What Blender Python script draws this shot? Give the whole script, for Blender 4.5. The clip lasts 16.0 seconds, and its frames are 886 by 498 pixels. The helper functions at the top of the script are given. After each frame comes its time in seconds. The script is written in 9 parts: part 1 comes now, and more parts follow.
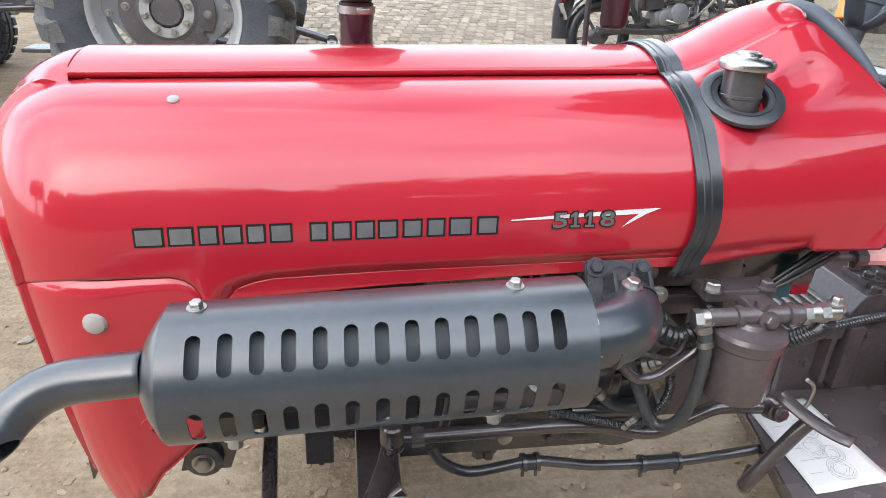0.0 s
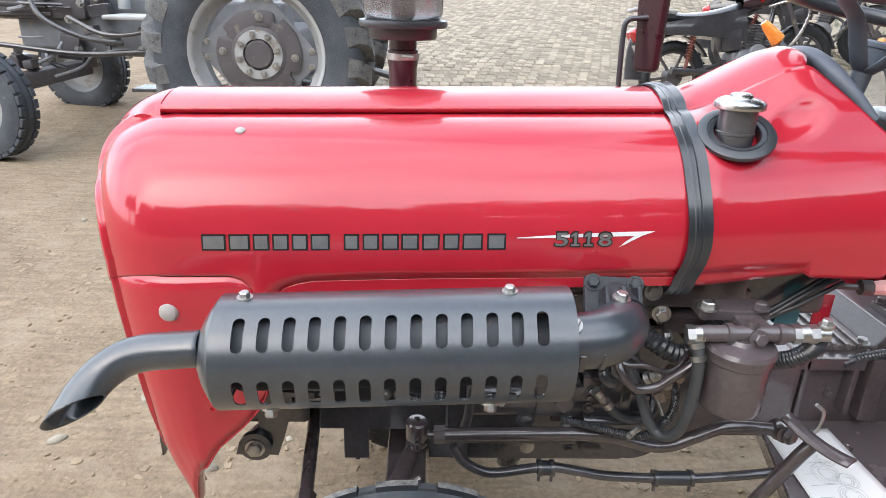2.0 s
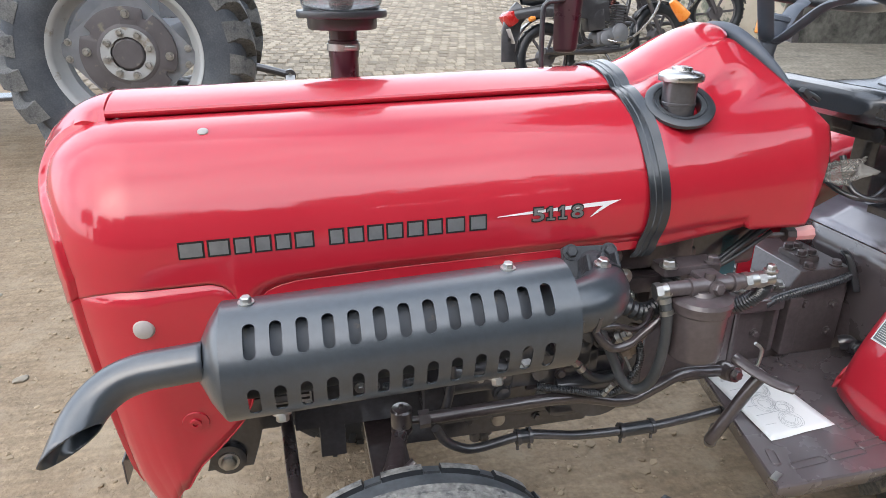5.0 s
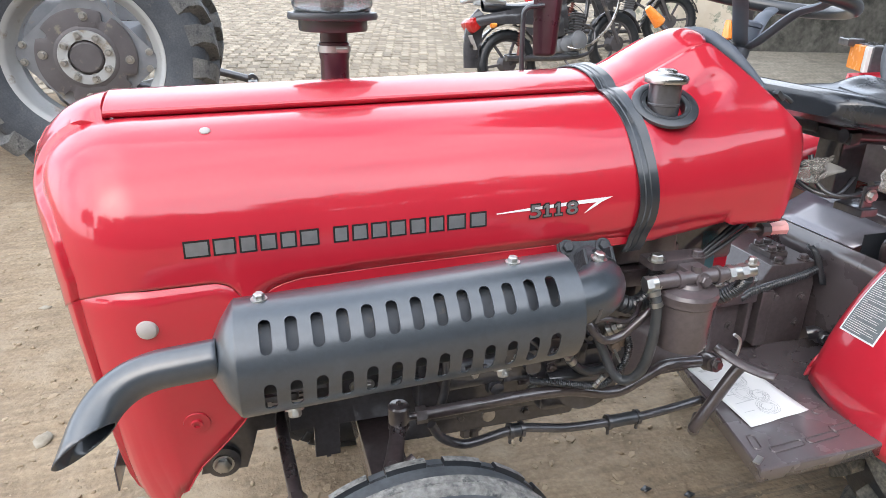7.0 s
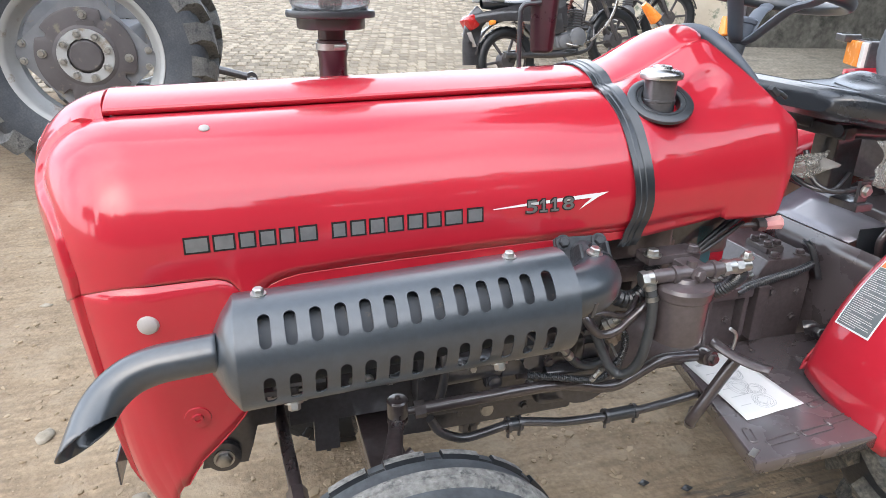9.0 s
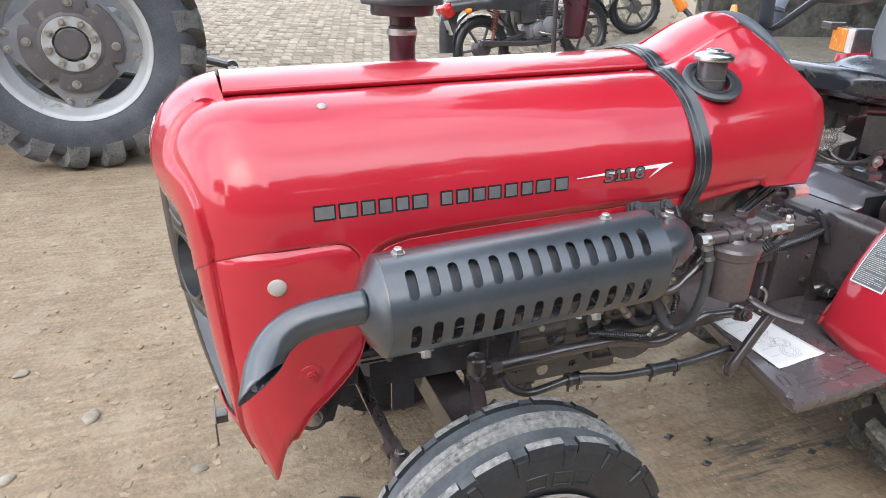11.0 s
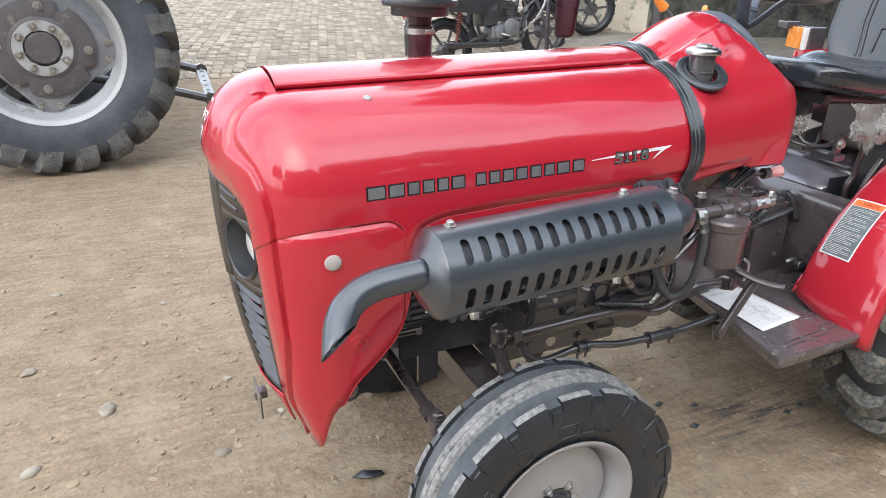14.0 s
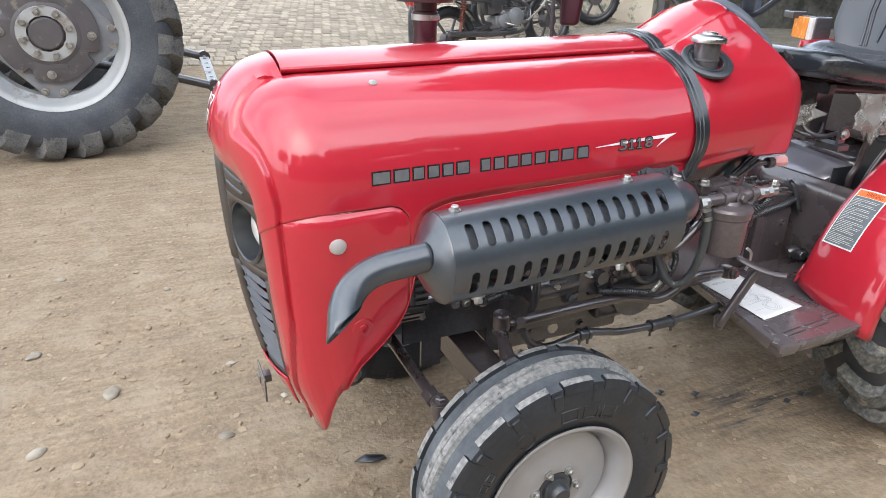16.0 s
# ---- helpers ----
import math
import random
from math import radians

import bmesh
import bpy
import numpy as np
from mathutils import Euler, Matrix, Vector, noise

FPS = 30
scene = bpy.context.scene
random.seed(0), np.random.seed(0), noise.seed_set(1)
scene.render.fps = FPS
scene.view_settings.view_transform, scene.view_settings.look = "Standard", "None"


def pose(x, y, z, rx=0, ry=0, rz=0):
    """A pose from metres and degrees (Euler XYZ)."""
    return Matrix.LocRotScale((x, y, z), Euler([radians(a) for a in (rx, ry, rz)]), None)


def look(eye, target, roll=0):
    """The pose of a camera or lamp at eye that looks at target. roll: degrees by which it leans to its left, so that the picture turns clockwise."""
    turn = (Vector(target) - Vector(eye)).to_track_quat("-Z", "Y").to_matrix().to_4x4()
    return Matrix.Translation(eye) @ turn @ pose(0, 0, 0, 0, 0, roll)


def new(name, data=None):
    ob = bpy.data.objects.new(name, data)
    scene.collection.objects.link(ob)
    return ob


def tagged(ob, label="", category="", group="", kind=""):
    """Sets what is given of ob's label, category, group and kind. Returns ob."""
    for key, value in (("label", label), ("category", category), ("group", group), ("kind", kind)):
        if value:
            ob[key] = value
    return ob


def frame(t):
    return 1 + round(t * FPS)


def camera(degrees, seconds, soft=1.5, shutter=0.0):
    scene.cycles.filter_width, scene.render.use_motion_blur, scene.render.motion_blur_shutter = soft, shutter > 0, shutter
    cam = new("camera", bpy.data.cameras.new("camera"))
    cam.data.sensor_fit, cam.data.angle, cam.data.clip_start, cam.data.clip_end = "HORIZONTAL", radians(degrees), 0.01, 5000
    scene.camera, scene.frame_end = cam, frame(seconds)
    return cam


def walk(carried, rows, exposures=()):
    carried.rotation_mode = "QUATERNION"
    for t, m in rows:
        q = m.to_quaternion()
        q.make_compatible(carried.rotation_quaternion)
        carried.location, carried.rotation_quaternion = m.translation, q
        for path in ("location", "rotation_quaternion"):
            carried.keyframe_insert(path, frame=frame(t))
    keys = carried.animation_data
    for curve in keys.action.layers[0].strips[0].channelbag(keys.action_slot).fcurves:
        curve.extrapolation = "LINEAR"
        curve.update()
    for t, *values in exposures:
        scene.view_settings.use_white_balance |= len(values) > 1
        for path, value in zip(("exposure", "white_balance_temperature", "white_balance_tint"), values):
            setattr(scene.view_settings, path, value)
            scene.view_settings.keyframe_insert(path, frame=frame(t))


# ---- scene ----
cam = camera(68.3, 16.0, soft=0.5)
PATH = [
    (0, (-0.066, -1.151, 1.384), (0.23, 0.64, 0.545), 2.7),
    (0.5, (-0.02, -1.233, 1.4), (0.224, 0.597, 0.629), 1.9),
    (1, (0.018, -1.291, 1.401), (0.15, 0.544, 0.617), 1.8),
    (1.5, (0.025, -1.298, 1.408), (0.136, 0.552, 0.656), 1.4),
    (2, (0.015, -1.308, 1.41), (0.078, 0.548, 0.668), 1.7),
    (2.5, (0.023, -1.293, 1.402), (0.109, 0.542, 0.611), 1.2),
    (3, (0.026, -1.294, 1.398), (0.105, 0.538, 0.598), 1.4),
    (3.5, (0.035, -1.299, 1.394), (0.134, 0.532, 0.595), 0.9),
    (4, (0.06, -1.313, 1.379), (0.277, 0.479, 0.519), 1.3),
    (4.5, (-0.033, -1.303, 1.395), (0.367, 0.483, 0.589), 0.8),
    (4.7, (-0.109, -1.305, 1.407), (0.295, 0.495, 0.635), 0.3),
    (6.8, (-0.233, -1.311, 1.399), (0.31, 0.463, 0.65), 1.1),
    (7, (-0.233, -1.316, 1.4), (0.306, 0.459, 0.653), 1.0),
    (7.5, (-0.24, -1.314, 1.399), (0.277, 0.462, 0.638), 1.5),
    (8, (-0.237, -1.314, 1.4), (0.284, 0.457, 0.631), 1.5),
    (8.5, (-0.232, -1.327, 1.402), (0.297, 0.452, 0.656), 1.2),
    (9, (-0.232, -1.329, 1.401), (0.306, 0.443, 0.647), 0.8),
    (9.5, (-0.235, -1.313, 1.394), (0.309, 0.446, 0.612), 1.8),
    (9.7, (-0.238, -1.309, 1.389), (0.304, 0.436, 0.575), 2.0),
    (11.8, (-0.747, -1.397, 1.405), (0.116, 0.244, 0.655), 1.7),
    (12, (-0.793, -1.389, 1.401), (0.146, 0.199, 0.63), 2.3),
    (12.2, (-0.819, -1.365, 1.428), (0.182, 0.147, 0.584), 3.0),
    (12.5, (-0.81, -1.41, 1.398), (0.146, 0.167, 0.624), 3.7),
    (13, (-0.741, -1.44, 1.398), (0.146, 0.181, 0.633), 2.1),
    (13.5, (-0.712, -1.446, 1.397), (0.095, 0.215, 0.631), 0.7),
    (14, (-0.712, -1.44, 1.398), (0.066, 0.235, 0.628), 1.1),
    (14.5, (-0.71, -1.439, 1.394), (0.083, 0.224, 0.616), 1.5),
    (15, (-0.714, -1.448, 1.396), (0.073, 0.221, 0.626), 1.1),
    (15.5, (-0.721, -1.449, 1.396), (0.056, 0.224, 0.621), 1.5),
    (16, (-0.721, -1.448, 1.391), (0.048, 0.218, 0.594), 1.5),
]
EXPOSURES = [(t, stops, 6200, 10) for t, stops in ((0.0, 0.90), (3.4, 0.94), (4.2, 0.79), (4.6, 0.71), (5.6, 0.83), (7.0, 0.98), (9.6, 0.98), (11.9, 0.85), (16.0, 0.86))]
walk(cam, [(t, look(eye, target, roll)) for t, eye, target, roll in PATH], EXPOSURES)

# ---- world, sun, exposure ----
world = bpy.data.worlds.new("world")
scene.world = world
world.use_nodes = True
wn = world.node_tree.nodes
sky = wn.new("ShaderNodeTexSky")
sky.sky_type = "NISHITA"
sky.sun_disc = False
sky.sun_elevation = radians(41)
sky.sun_rotation = radians(219)
sky.air_density, sky.dust_density, sky.ozone_density = 1.0, 3.5, 1.0
mix_sky = wn.new("ShaderNodeMix")
mix_sky.data_type = "RGBA"
mix_sky.inputs[0].default_value = 0.55
cloud = wn.new("ShaderNodeTexNoise")
cloud.inputs["Scale"].default_value = 1.8
cloud.inputs["Detail"].default_value = 6.0
cloud.inputs["Roughness"].default_value = 0.55
cloud_ramp = wn.new("ShaderNodeValToRGB")
cloud_ramp.color_ramp.elements[0].position, cloud_ramp.color_ramp.elements[0].color = 0.38, (5.0, 5.8, 7.0, 1)
cloud_ramp.color_ramp.elements[1].position, cloud_ramp.color_ramp.elements[1].color = 0.66, (18.0, 18.0, 18.0, 1)
world.node_tree.links.new(cloud.outputs["Fac"], cloud_ramp.inputs["Fac"])
world.node_tree.links.new(sky.outputs["Color"], mix_sky.inputs[6])
world.node_tree.links.new(cloud_ramp.outputs["Color"], mix_sky.inputs[7])
world.node_tree.links.new(mix_sky.outputs[2], wn["Background"].inputs["Color"])
wn["Background"].inputs["Strength"].default_value = 0.15
scene.view_settings.exposure = 0.68
sun = new("sun", bpy.data.lights.new("sun", "SUN"))
sun.data.energy, sun.data.angle, sun.data.color = 1.05, radians(125), (1.0, 0.98, 0.95)
sun.matrix_world = look((-4.0, -5.0, 5.5), (0, 0, 0))


# ---- materials ----
def material(name, a, b=None, scale=8.0, rough=(0.5, 0.6), metal=0.0, coat=0.0, bump=0.0, bump_scale=60.0, coat_rough=0.06,
             bump_dist=0.004, fine=0.0, fine_scale=90.0, random_tint=0.0, spots=None, spot_scale=14.0, spot_edge=(0.58, 0.66), stretch=None, bump2=None, streak=0.0):
    """A node material: two tones mixed by noise, a finer grain, spots of dirt, uneven gloss and fine relief."""
    m = bpy.data.materials.new(name)
    m.use_nodes = True
    nt = m.node_tree
    n, ln = nt.nodes, nt.links
    bsdf = n["Principled BSDF"]
    co = n.new("ShaderNodeTexCoord")
    src = co.outputs["Object"]
    if stretch:
        mp = n.new("ShaderNodeMapping")
        mp.inputs["Scale"].default_value = stretch
        ln.new(src, mp.inputs["Vector"])
        src = mp.outputs["Vector"]
    b = b or a
    tex = n.new("ShaderNodeTexNoise")
    tex.inputs["Scale"].default_value, tex.inputs["Detail"].default_value, tex.inputs["Roughness"].default_value = scale, 5.0, 0.6
    ln.new(src, tex.inputs["Vector"])
    ramp = n.new("ShaderNodeValToRGB")
    ramp.color_ramp.elements[0].position, ramp.color_ramp.elements[0].color = 0.32, (*a, 1)
    ramp.color_ramp.elements[1].position, ramp.color_ramp.elements[1].color = 0.68, (*b, 1)
    ln.new(tex.outputs["Fac"], ramp.inputs["Fac"])
    colour = ramp.outputs["Color"]
    if fine:
        t2 = n.new("ShaderNodeTexNoise")
        t2.inputs["Scale"].default_value, t2.inputs["Detail"].default_value = fine_scale, 4.0
        ln.new(src, t2.inputs["Vector"])
        rm = n.new("ShaderNodeMapRange")
        rm.inputs[1].default_value, rm.inputs[2].default_value = 0.3, 0.7
        rm.inputs[3].default_value, rm.inputs[4].default_value = 1 - fine, 1 + fine
        ln.new(t2.outputs["Fac"], rm.inputs[0])
        mul = n.new("ShaderNodeVectorMath")
        mul.operation = "SCALE"
        ln.new(colour, mul.inputs[0])
        ln.new(rm.outputs[0], mul.inputs["Scale"])
        colour = mul.outputs[0]
    if streak:
        mp2 = n.new("ShaderNodeMapping")
        mp2.inputs["Scale"].default_value, mp2.inputs["Rotation"].default_value = (1.2, 9.0, 1.0), (0, 0, 0.22)
        ln.new(src, mp2.inputs["Vector"])
        t5 = n.new("ShaderNodeTexNoise")
        t5.inputs["Scale"].default_value, t5.inputs["Detail"].default_value, t5.inputs["Distortion"].default_value = 3.0, 7.0, 0.8
        ln.new(mp2.outputs["Vector"], t5.inputs["Vector"])
        r5 = n.new("ShaderNodeMapRange")
        r5.inputs[1].default_value, r5.inputs[2].default_value = 0.35, 0.68
        r5.inputs[3].default_value, r5.inputs[4].default_value = 1 - streak, 1 + streak
        ln.new(t5.outputs["Fac"], r5.inputs[0])
        mul = n.new("ShaderNodeVectorMath")
        mul.operation = "SCALE"
        ln.new(colour, mul.inputs[0])
        ln.new(r5.outputs[0], mul.inputs["Scale"])
        colour = mul.outputs[0]
    if spots:
        t3 = n.new("ShaderNodeTexNoise")
        t3.inputs["Scale"].default_value, t3.inputs["Detail"].default_value, t3.inputs["Roughness"].default_value = spot_scale, 8.0, 0.65
        ln.new(src, t3.inputs["Vector"])
        r3 = n.new("ShaderNodeMapRange")
        r3.inputs[1].default_value, r3.inputs[2].default_value = spot_edge
        ln.new(t3.outputs["Fac"], r3.inputs[0])
        mx = n.new("ShaderNodeMix")
        mx.data_type = "RGBA"
        ln.new(r3.outputs[0], mx.inputs[0])
        ln.new(colour, mx.inputs[6])
        mx.inputs[7].default_value = (*spots, 1)
        colour = mx.outputs[2]
    if random_tint:
        info = n.new("ShaderNodeObjectInfo")
        geo = n.new("ShaderNodeNewGeometry")
        sm = n.new("ShaderNodeMath")
        sm.operation = "ADD"
        ln.new(info.outputs["Random"], sm.inputs[0])
        ln.new(geo.outputs["Random Per Island"], sm.inputs[1])
        fr = n.new("ShaderNodeMath")
        fr.operation = "FRACT"
        ln.new(sm.outputs[0], fr.inputs[0])
        r4 = n.new("ShaderNodeMapRange")
        r4.inputs[3].default_value, r4.inputs[4].default_value = 1 - random_tint, 1 + random_tint
        ln.new(fr.outputs[0], r4.inputs[0])
        mul = n.new("ShaderNodeVectorMath")
        mul.operation = "SCALE"
        ln.new(colour, mul.inputs[0])
        ln.new(r4.outputs[0], mul.inputs["Scale"])
        colour = mul.outputs[0]
    ln.new(colour, bsdf.inputs["Base Color"])
    rr = n.new("ShaderNodeMapRange")
    rr.inputs[1].default_value, rr.inputs[2].default_value = 0.3, 0.7
    rr.inputs[3].default_value, rr.inputs[4].default_value = rough
    ln.new(tex.outputs["Fac"], rr.inputs[0])
    ln.new(rr.outputs[0], bsdf.inputs["Roughness"])
    bsdf.inputs["Metallic"].default_value = metal
    bsdf.inputs["Coat Weight"].default_value = coat
    bsdf.inputs["Coat Roughness"].default_value = coat_rough
    if bump:
        tb = n.new("ShaderNodeTexNoise")
        tb.inputs["Scale"].default_value, tb.inputs["Detail"].default_value = bump_scale, 5.0
        ln.new(src, tb.inputs["Vector"])
        bp = n.new("ShaderNodeBump")
        bp.inputs["Strength"].default_value, bp.inputs["Distance"].default_value = bump, bump_dist
        height = tb.outputs["Fac"]
        if bump2:
            tc = n.new("ShaderNodeTexNoise")
            tc.inputs["Scale"].default_value, tc.inputs["Detail"].default_value = bump2[0], 3.0
            ln.new(src, tc.inputs["Vector"])
            ma = n.new("ShaderNodeMath")
            ma.operation = "MULTIPLY_ADD"
            ln.new(tc.outputs["Fac"], ma.inputs[0])
            ma.inputs[1].default_value = bump2[1]
            ln.new(height, ma.inputs[2])
            height = ma.outputs[0]
        ln.new(height, bp.inputs["Height"])
        ln.new(bp.outputs["Normal"], bsdf.inputs["Normal"])
    return m


RED = material("red_paint", (0.44, 0.016, 0.032), (0.50, 0.020, 0.038), 3.0, (0.30, 0.36), coat=1.0, bump=0.010, bump_scale=9.0, coat_rough=0.05)
RED.node_tree.nodes["Principled BSDF"].inputs["Specular IOR Level"].default_value = 0.2
BROWN = material("dark_brown_paint", (0.074, 0.060, 0.063), (0.100, 0.083, 0.086), 9.0, (0.34, 0.48), coat=1.0, bump=0.08, bump_scale=70.0,
                 coat_rough=0.05, fine=0.15, spots=(0.11, 0.09, 0.085), spot_scale=30.0, spot_edge=(0.70, 0.80))
BROWN_DARK = material("glossy_dark_brown_enamel", (0.044, 0.035, 0.037), (0.062, 0.050, 0.052), 9.0, (0.25, 0.38), coat=1.0, bump=0.08, bump_scale=60.0,
                      coat_rough=0.06, fine=0.2, spots=(0.16, 0.13, 0.11), spot_scale=34.0, spot_edge=(0.68, 0.78))
BROWN_SHEET = material("brown_painted_sheet", (0.094, 0.080, 0.085), (0.122, 0.104, 0.110), 5.0, (0.22, 0.32), coat=1.0, bump=0.06, bump_scale=40.0,
                       coat_rough=0.12, spots=(0.24, 0.21, 0.19), spot_scale=22.0, spot_edge=(0.66, 0.76))
# base colour lightened to carry part of the sky's reflection on the bulkhead top
PALE_SHEET = material("glossy_sheet_with_sky_in_tone", (0.29, 0.28, 0.325), (0.37, 0.36, 0.40), 4.0, (0.2, 0.3), metal=0.2, coat=1.0, coat_rough=0.08, bump=0.05, bump_scale=30.0)
WORN = material("worn_brown_casting", (0.10, 0.082, 0.079), (0.24, 0.22, 0.205), 60.0, (0.3, 0.45), metal=0.3, coat=0.6, bump=0.2, bump_scale=90.0, fine=0.2)
BLACK_IRON = material("glossy_black_iron", (0.033, 0.033, 0.038), (0.056, 0.055, 0.062), 12.0, (0.28, 0.42), coat=1.0, coat_rough=0.07, bump=0.15, bump_scale=60.0, fine=0.2,
                      spots=(0.05, 0.047, 0.046), spot_scale=30.0, spot_edge=(0.70, 0.84))
CAST_DARK = material("dark_grey_iron_casting", (0.030, 0.033, 0.038), (0.055, 0.059, 0.066), 26.0, (0.5, 0.65), metal=0.2, bump=0.4, bump_scale=120.0, fine=0.2)
SHIELD = material("satin_black_heat_paint", (0.026, 0.034, 0.044), (0.037, 0.047, 0.058), 7.0, (0.34, 0.44), coat=1.0, coat_rough=0.24, bump=0.06, bump_scale=160.0, fine=0.1,
                  spots=(0.09, 0.09, 0.09), spot_scale=60.0, spot_edge=(0.72, 0.8))
INNER_STEEL = material("grey_muffler_steel", (0.050, 0.057, 0.068), (0.075, 0.084, 0.098), 14.0, (0.5, 0.65), spots=(0.12, 0.11, 0.10), spot_scale=40.0)
RUBBER = material("black_rubber", (0.026, 0.030, 0.035), (0.042, 0.047, 0.054), 10.0, (0.30, 0.40), coat=0.6, coat_rough=0.22, bump=0.05, bump_scale=120.0)
STRAP = material("glossy_black_strap_rubber", (0.014, 0.017, 0.021), (0.024, 0.028, 0.034), 10.0, (0.28, 0.38), coat=1.0, coat_rough=0.13, bump=0.12, bump_scale=30.0)
HOSE = material("grey_rubber_hose", (0.050, 0.055, 0.060), (0.070, 0.076, 0.082), 20.0, (0.35, 0.5), coat=0.3, coat_rough=0.25, bump=0.1, bump_scale=200.0)
TYRE = material("tyre_rubber", (0.016, 0.019, 0.023), (0.028, 0.032, 0.038), 9.0, (0.32, 0.44), coat=0.2, coat_rough=0.2, bump=0.15, bump_scale=90.0, fine=0.15,
                spots=(0.10, 0.088, 0.075), spot_scale=16.0, spot_edge=(0.66, 0.84))
TREAD = material("dusty_tread_rubber", (0.33, 0.33, 0.315), (0.20, 0.207, 0.205), 60.0, (0.75, 0.9), bump=0.6, bump_scale=130.0, fine=0.3,
                 spots=(0.065, 0.072, 0.078), spot_scale=38.0, spot_edge=(0.54, 0.68))
GROOVE = material("scuffed_groove_rubber", (0.066, 0.077, 0.088), (0.13, 0.145, 0.158), 14.0, (0.5, 0.65), bump=0.1, bump_scale=150.0, fine=0.12)
TREAD_MUD = material("muddy_tread_rubber", (0.036, 0.040, 0.042), (0.13, 0.125, 0.108), 45.0, (0.7, 0.9), bump=0.5, bump_scale=70.0, fine=0.3,
                     spots=(0.24, 0.20, 0.15), spot_scale=18.0, spot_edge=(0.56, 0.68))
TYRE_OLD = material("grey_weathered_tyre", (0.036, 0.044, 0.058), (0.080, 0.090, 0.104), 5.0, (0.5, 0.7), bump=0.3, bump_scale=30.0, fine=0.2,
                    spots=(0.17, 0.16, 0.145), spot_scale=12.0, spot_edge=(0.62, 0.78))
LUG_OLD = material("dusty_worn_lug_rubber", (0.075, 0.080, 0.086), (0.15, 0.15, 0.145), 9.0, (0.6, 0.8), bump=0.4, bump_scale=40.0, fine=0.25,
                   spots=(0.045, 0.048, 0.054), spot_scale=22.0, spot_edge=(0.54, 0.66))
RIM = material("silver_wheel_paint", (0.36, 0.36, 0.365), (0.44, 0.44, 0.445), 5.0, (0.28, 0.38), metal=0.45, coat=0.3,
               spots=(0.36, 0.31, 0.25), spot_scale=14.0, spot_edge=(0.66, 0.76))
RIM_OLD = material("weathered_grey_rim", (0.36, 0.375, 0.385), (0.45, 0.465, 0.47), 4.0, (0.4, 0.5), metal=0.2, spots=(0.26, 0.23, 0.19), spot_scale=6.0)
DISC_OLD = material("dark_grey_wheel_disc", (0.085, 0.078, 0.084), (0.115, 0.108, 0.114), 7.0, (0.45, 0.6), metal=0.2, spots=(0.2, 0.18, 0.15), spot_scale=9.0)
CAST_GREY = material("dusty_blue_grey_casting", (0.17, 0.18, 0.20), (0.24, 0.25, 0.27), 7.0, (0.4, 0.55), metal=0.1, bump=0.2, bump_scale=30.0, spots=(0.27, 0.24, 0.20), spot_scale=9.0)
ZINC = material("zinc_plated_steel", (0.42, 0.42, 0.41), (0.58, 0.58, 0.56), 60.0, (0.3, 0.45), metal=1.0, bump=0.05)
BRASS = material("dull_brass_casting", (0.22, 0.17, 0.13), (0.42, 0.36, 0.31), 50.0, (0.4, 0.55), metal=0.6, bump=0.3, bump_scale=120.0)
CHROME = material("satin_metal", (0.50, 0.49, 0.48), (0.60, 0.59, 0.58), 20.0, (0.22, 0.32), metal=1.0)
WHITE_PLASTIC = material("white_plastic", (0.38, 0.355, 0.34), (0.46, 0.43, 0.41), 20.0, (0.35, 0.45))
PAPER = material("printed_paper", (0.74, 0.76, 0.76), (0.80, 0.81, 0.81), 6.0, (0.7, 0.8), bump=0.1, bump_scale=12.0)
INK = material("grey_ink", (0.44, 0.46, 0.47), None, 6.0, (0.7, 0.8))
GRILLE = material("bronze_grey_plastic", (0.055, 0.046, 0.040), (0.075, 0.064, 0.056), 8.0, (0.4, 0.5), bump=0.08, bump_scale=120.0)
SLAT = material("grey_grille_slat", (0.075, 0.078, 0.088), (0.11, 0.114, 0.125), 8.0, (0.35, 0.45), bump=0.05)
SILVER_INK = material("silver_decal", (0.20, 0.205, 0.21), (0.26, 0.265, 0.27), 40.0, (0.3, 0.4), metal=0.5)
BLACK_INK = material("black_decal", (0.012, 0.012, 0.013), None, 40.0, (0.3, 0.4))
WHITE_INK = material("white_decal", (0.78, 0.78, 0.78), None, 40.0, (0.35, 0.45))
ORANGE_INK = material("orange_decal", (0.80, 0.22, 0.06), None, 40.0, (0.35, 0.45))
GREY_INK = material("slate_decal", (0.13, 0.155, 0.16), (0.165, 0.19, 0.195), 40.0, (0.35, 0.45))
ORANGE = material("orange_lens", (0.85, 0.26, 0.03), (0.90, 0.33, 0.05), 30.0, (0.2, 0.3), coat=0.6)
CLEAR = material("clear_ribbed_lens", (0.72, 0.70, 0.66), (0.80, 0.79, 0.76), 60.0, (0.15, 0.25), coat=0.6)
TAIL_RED = material("red_lens", (0.40, 0.01, 0.01), (0.5, 0.02, 0.02), 30.0, (0.2, 0.3), coat=0.6)
VINYL = material("black_seat_vinyl", (0.018, 0.021, 0.026), (0.028, 0.032, 0.039), 6.0, (0.26, 0.36), coat=1.0, coat_rough=0.16, bump=0.15, bump_scale=220.0)
GREY_PLASTIC = material("blue_grey_plastic", (0.100, 0.116, 0.145), (0.125, 0.143, 0.175), 8.0, (0.38, 0.48), bump=0.05)
FILM = material("torn_clear_wrapping", (0.24, 0.225, 0.205), (0.36, 0.345, 0.32), 14.0, (0.2, 0.35), bump=0.25, bump_scale=30.0)
FILM.node_tree.nodes["Principled BSDF"].inputs["Alpha"].default_value = 0.5
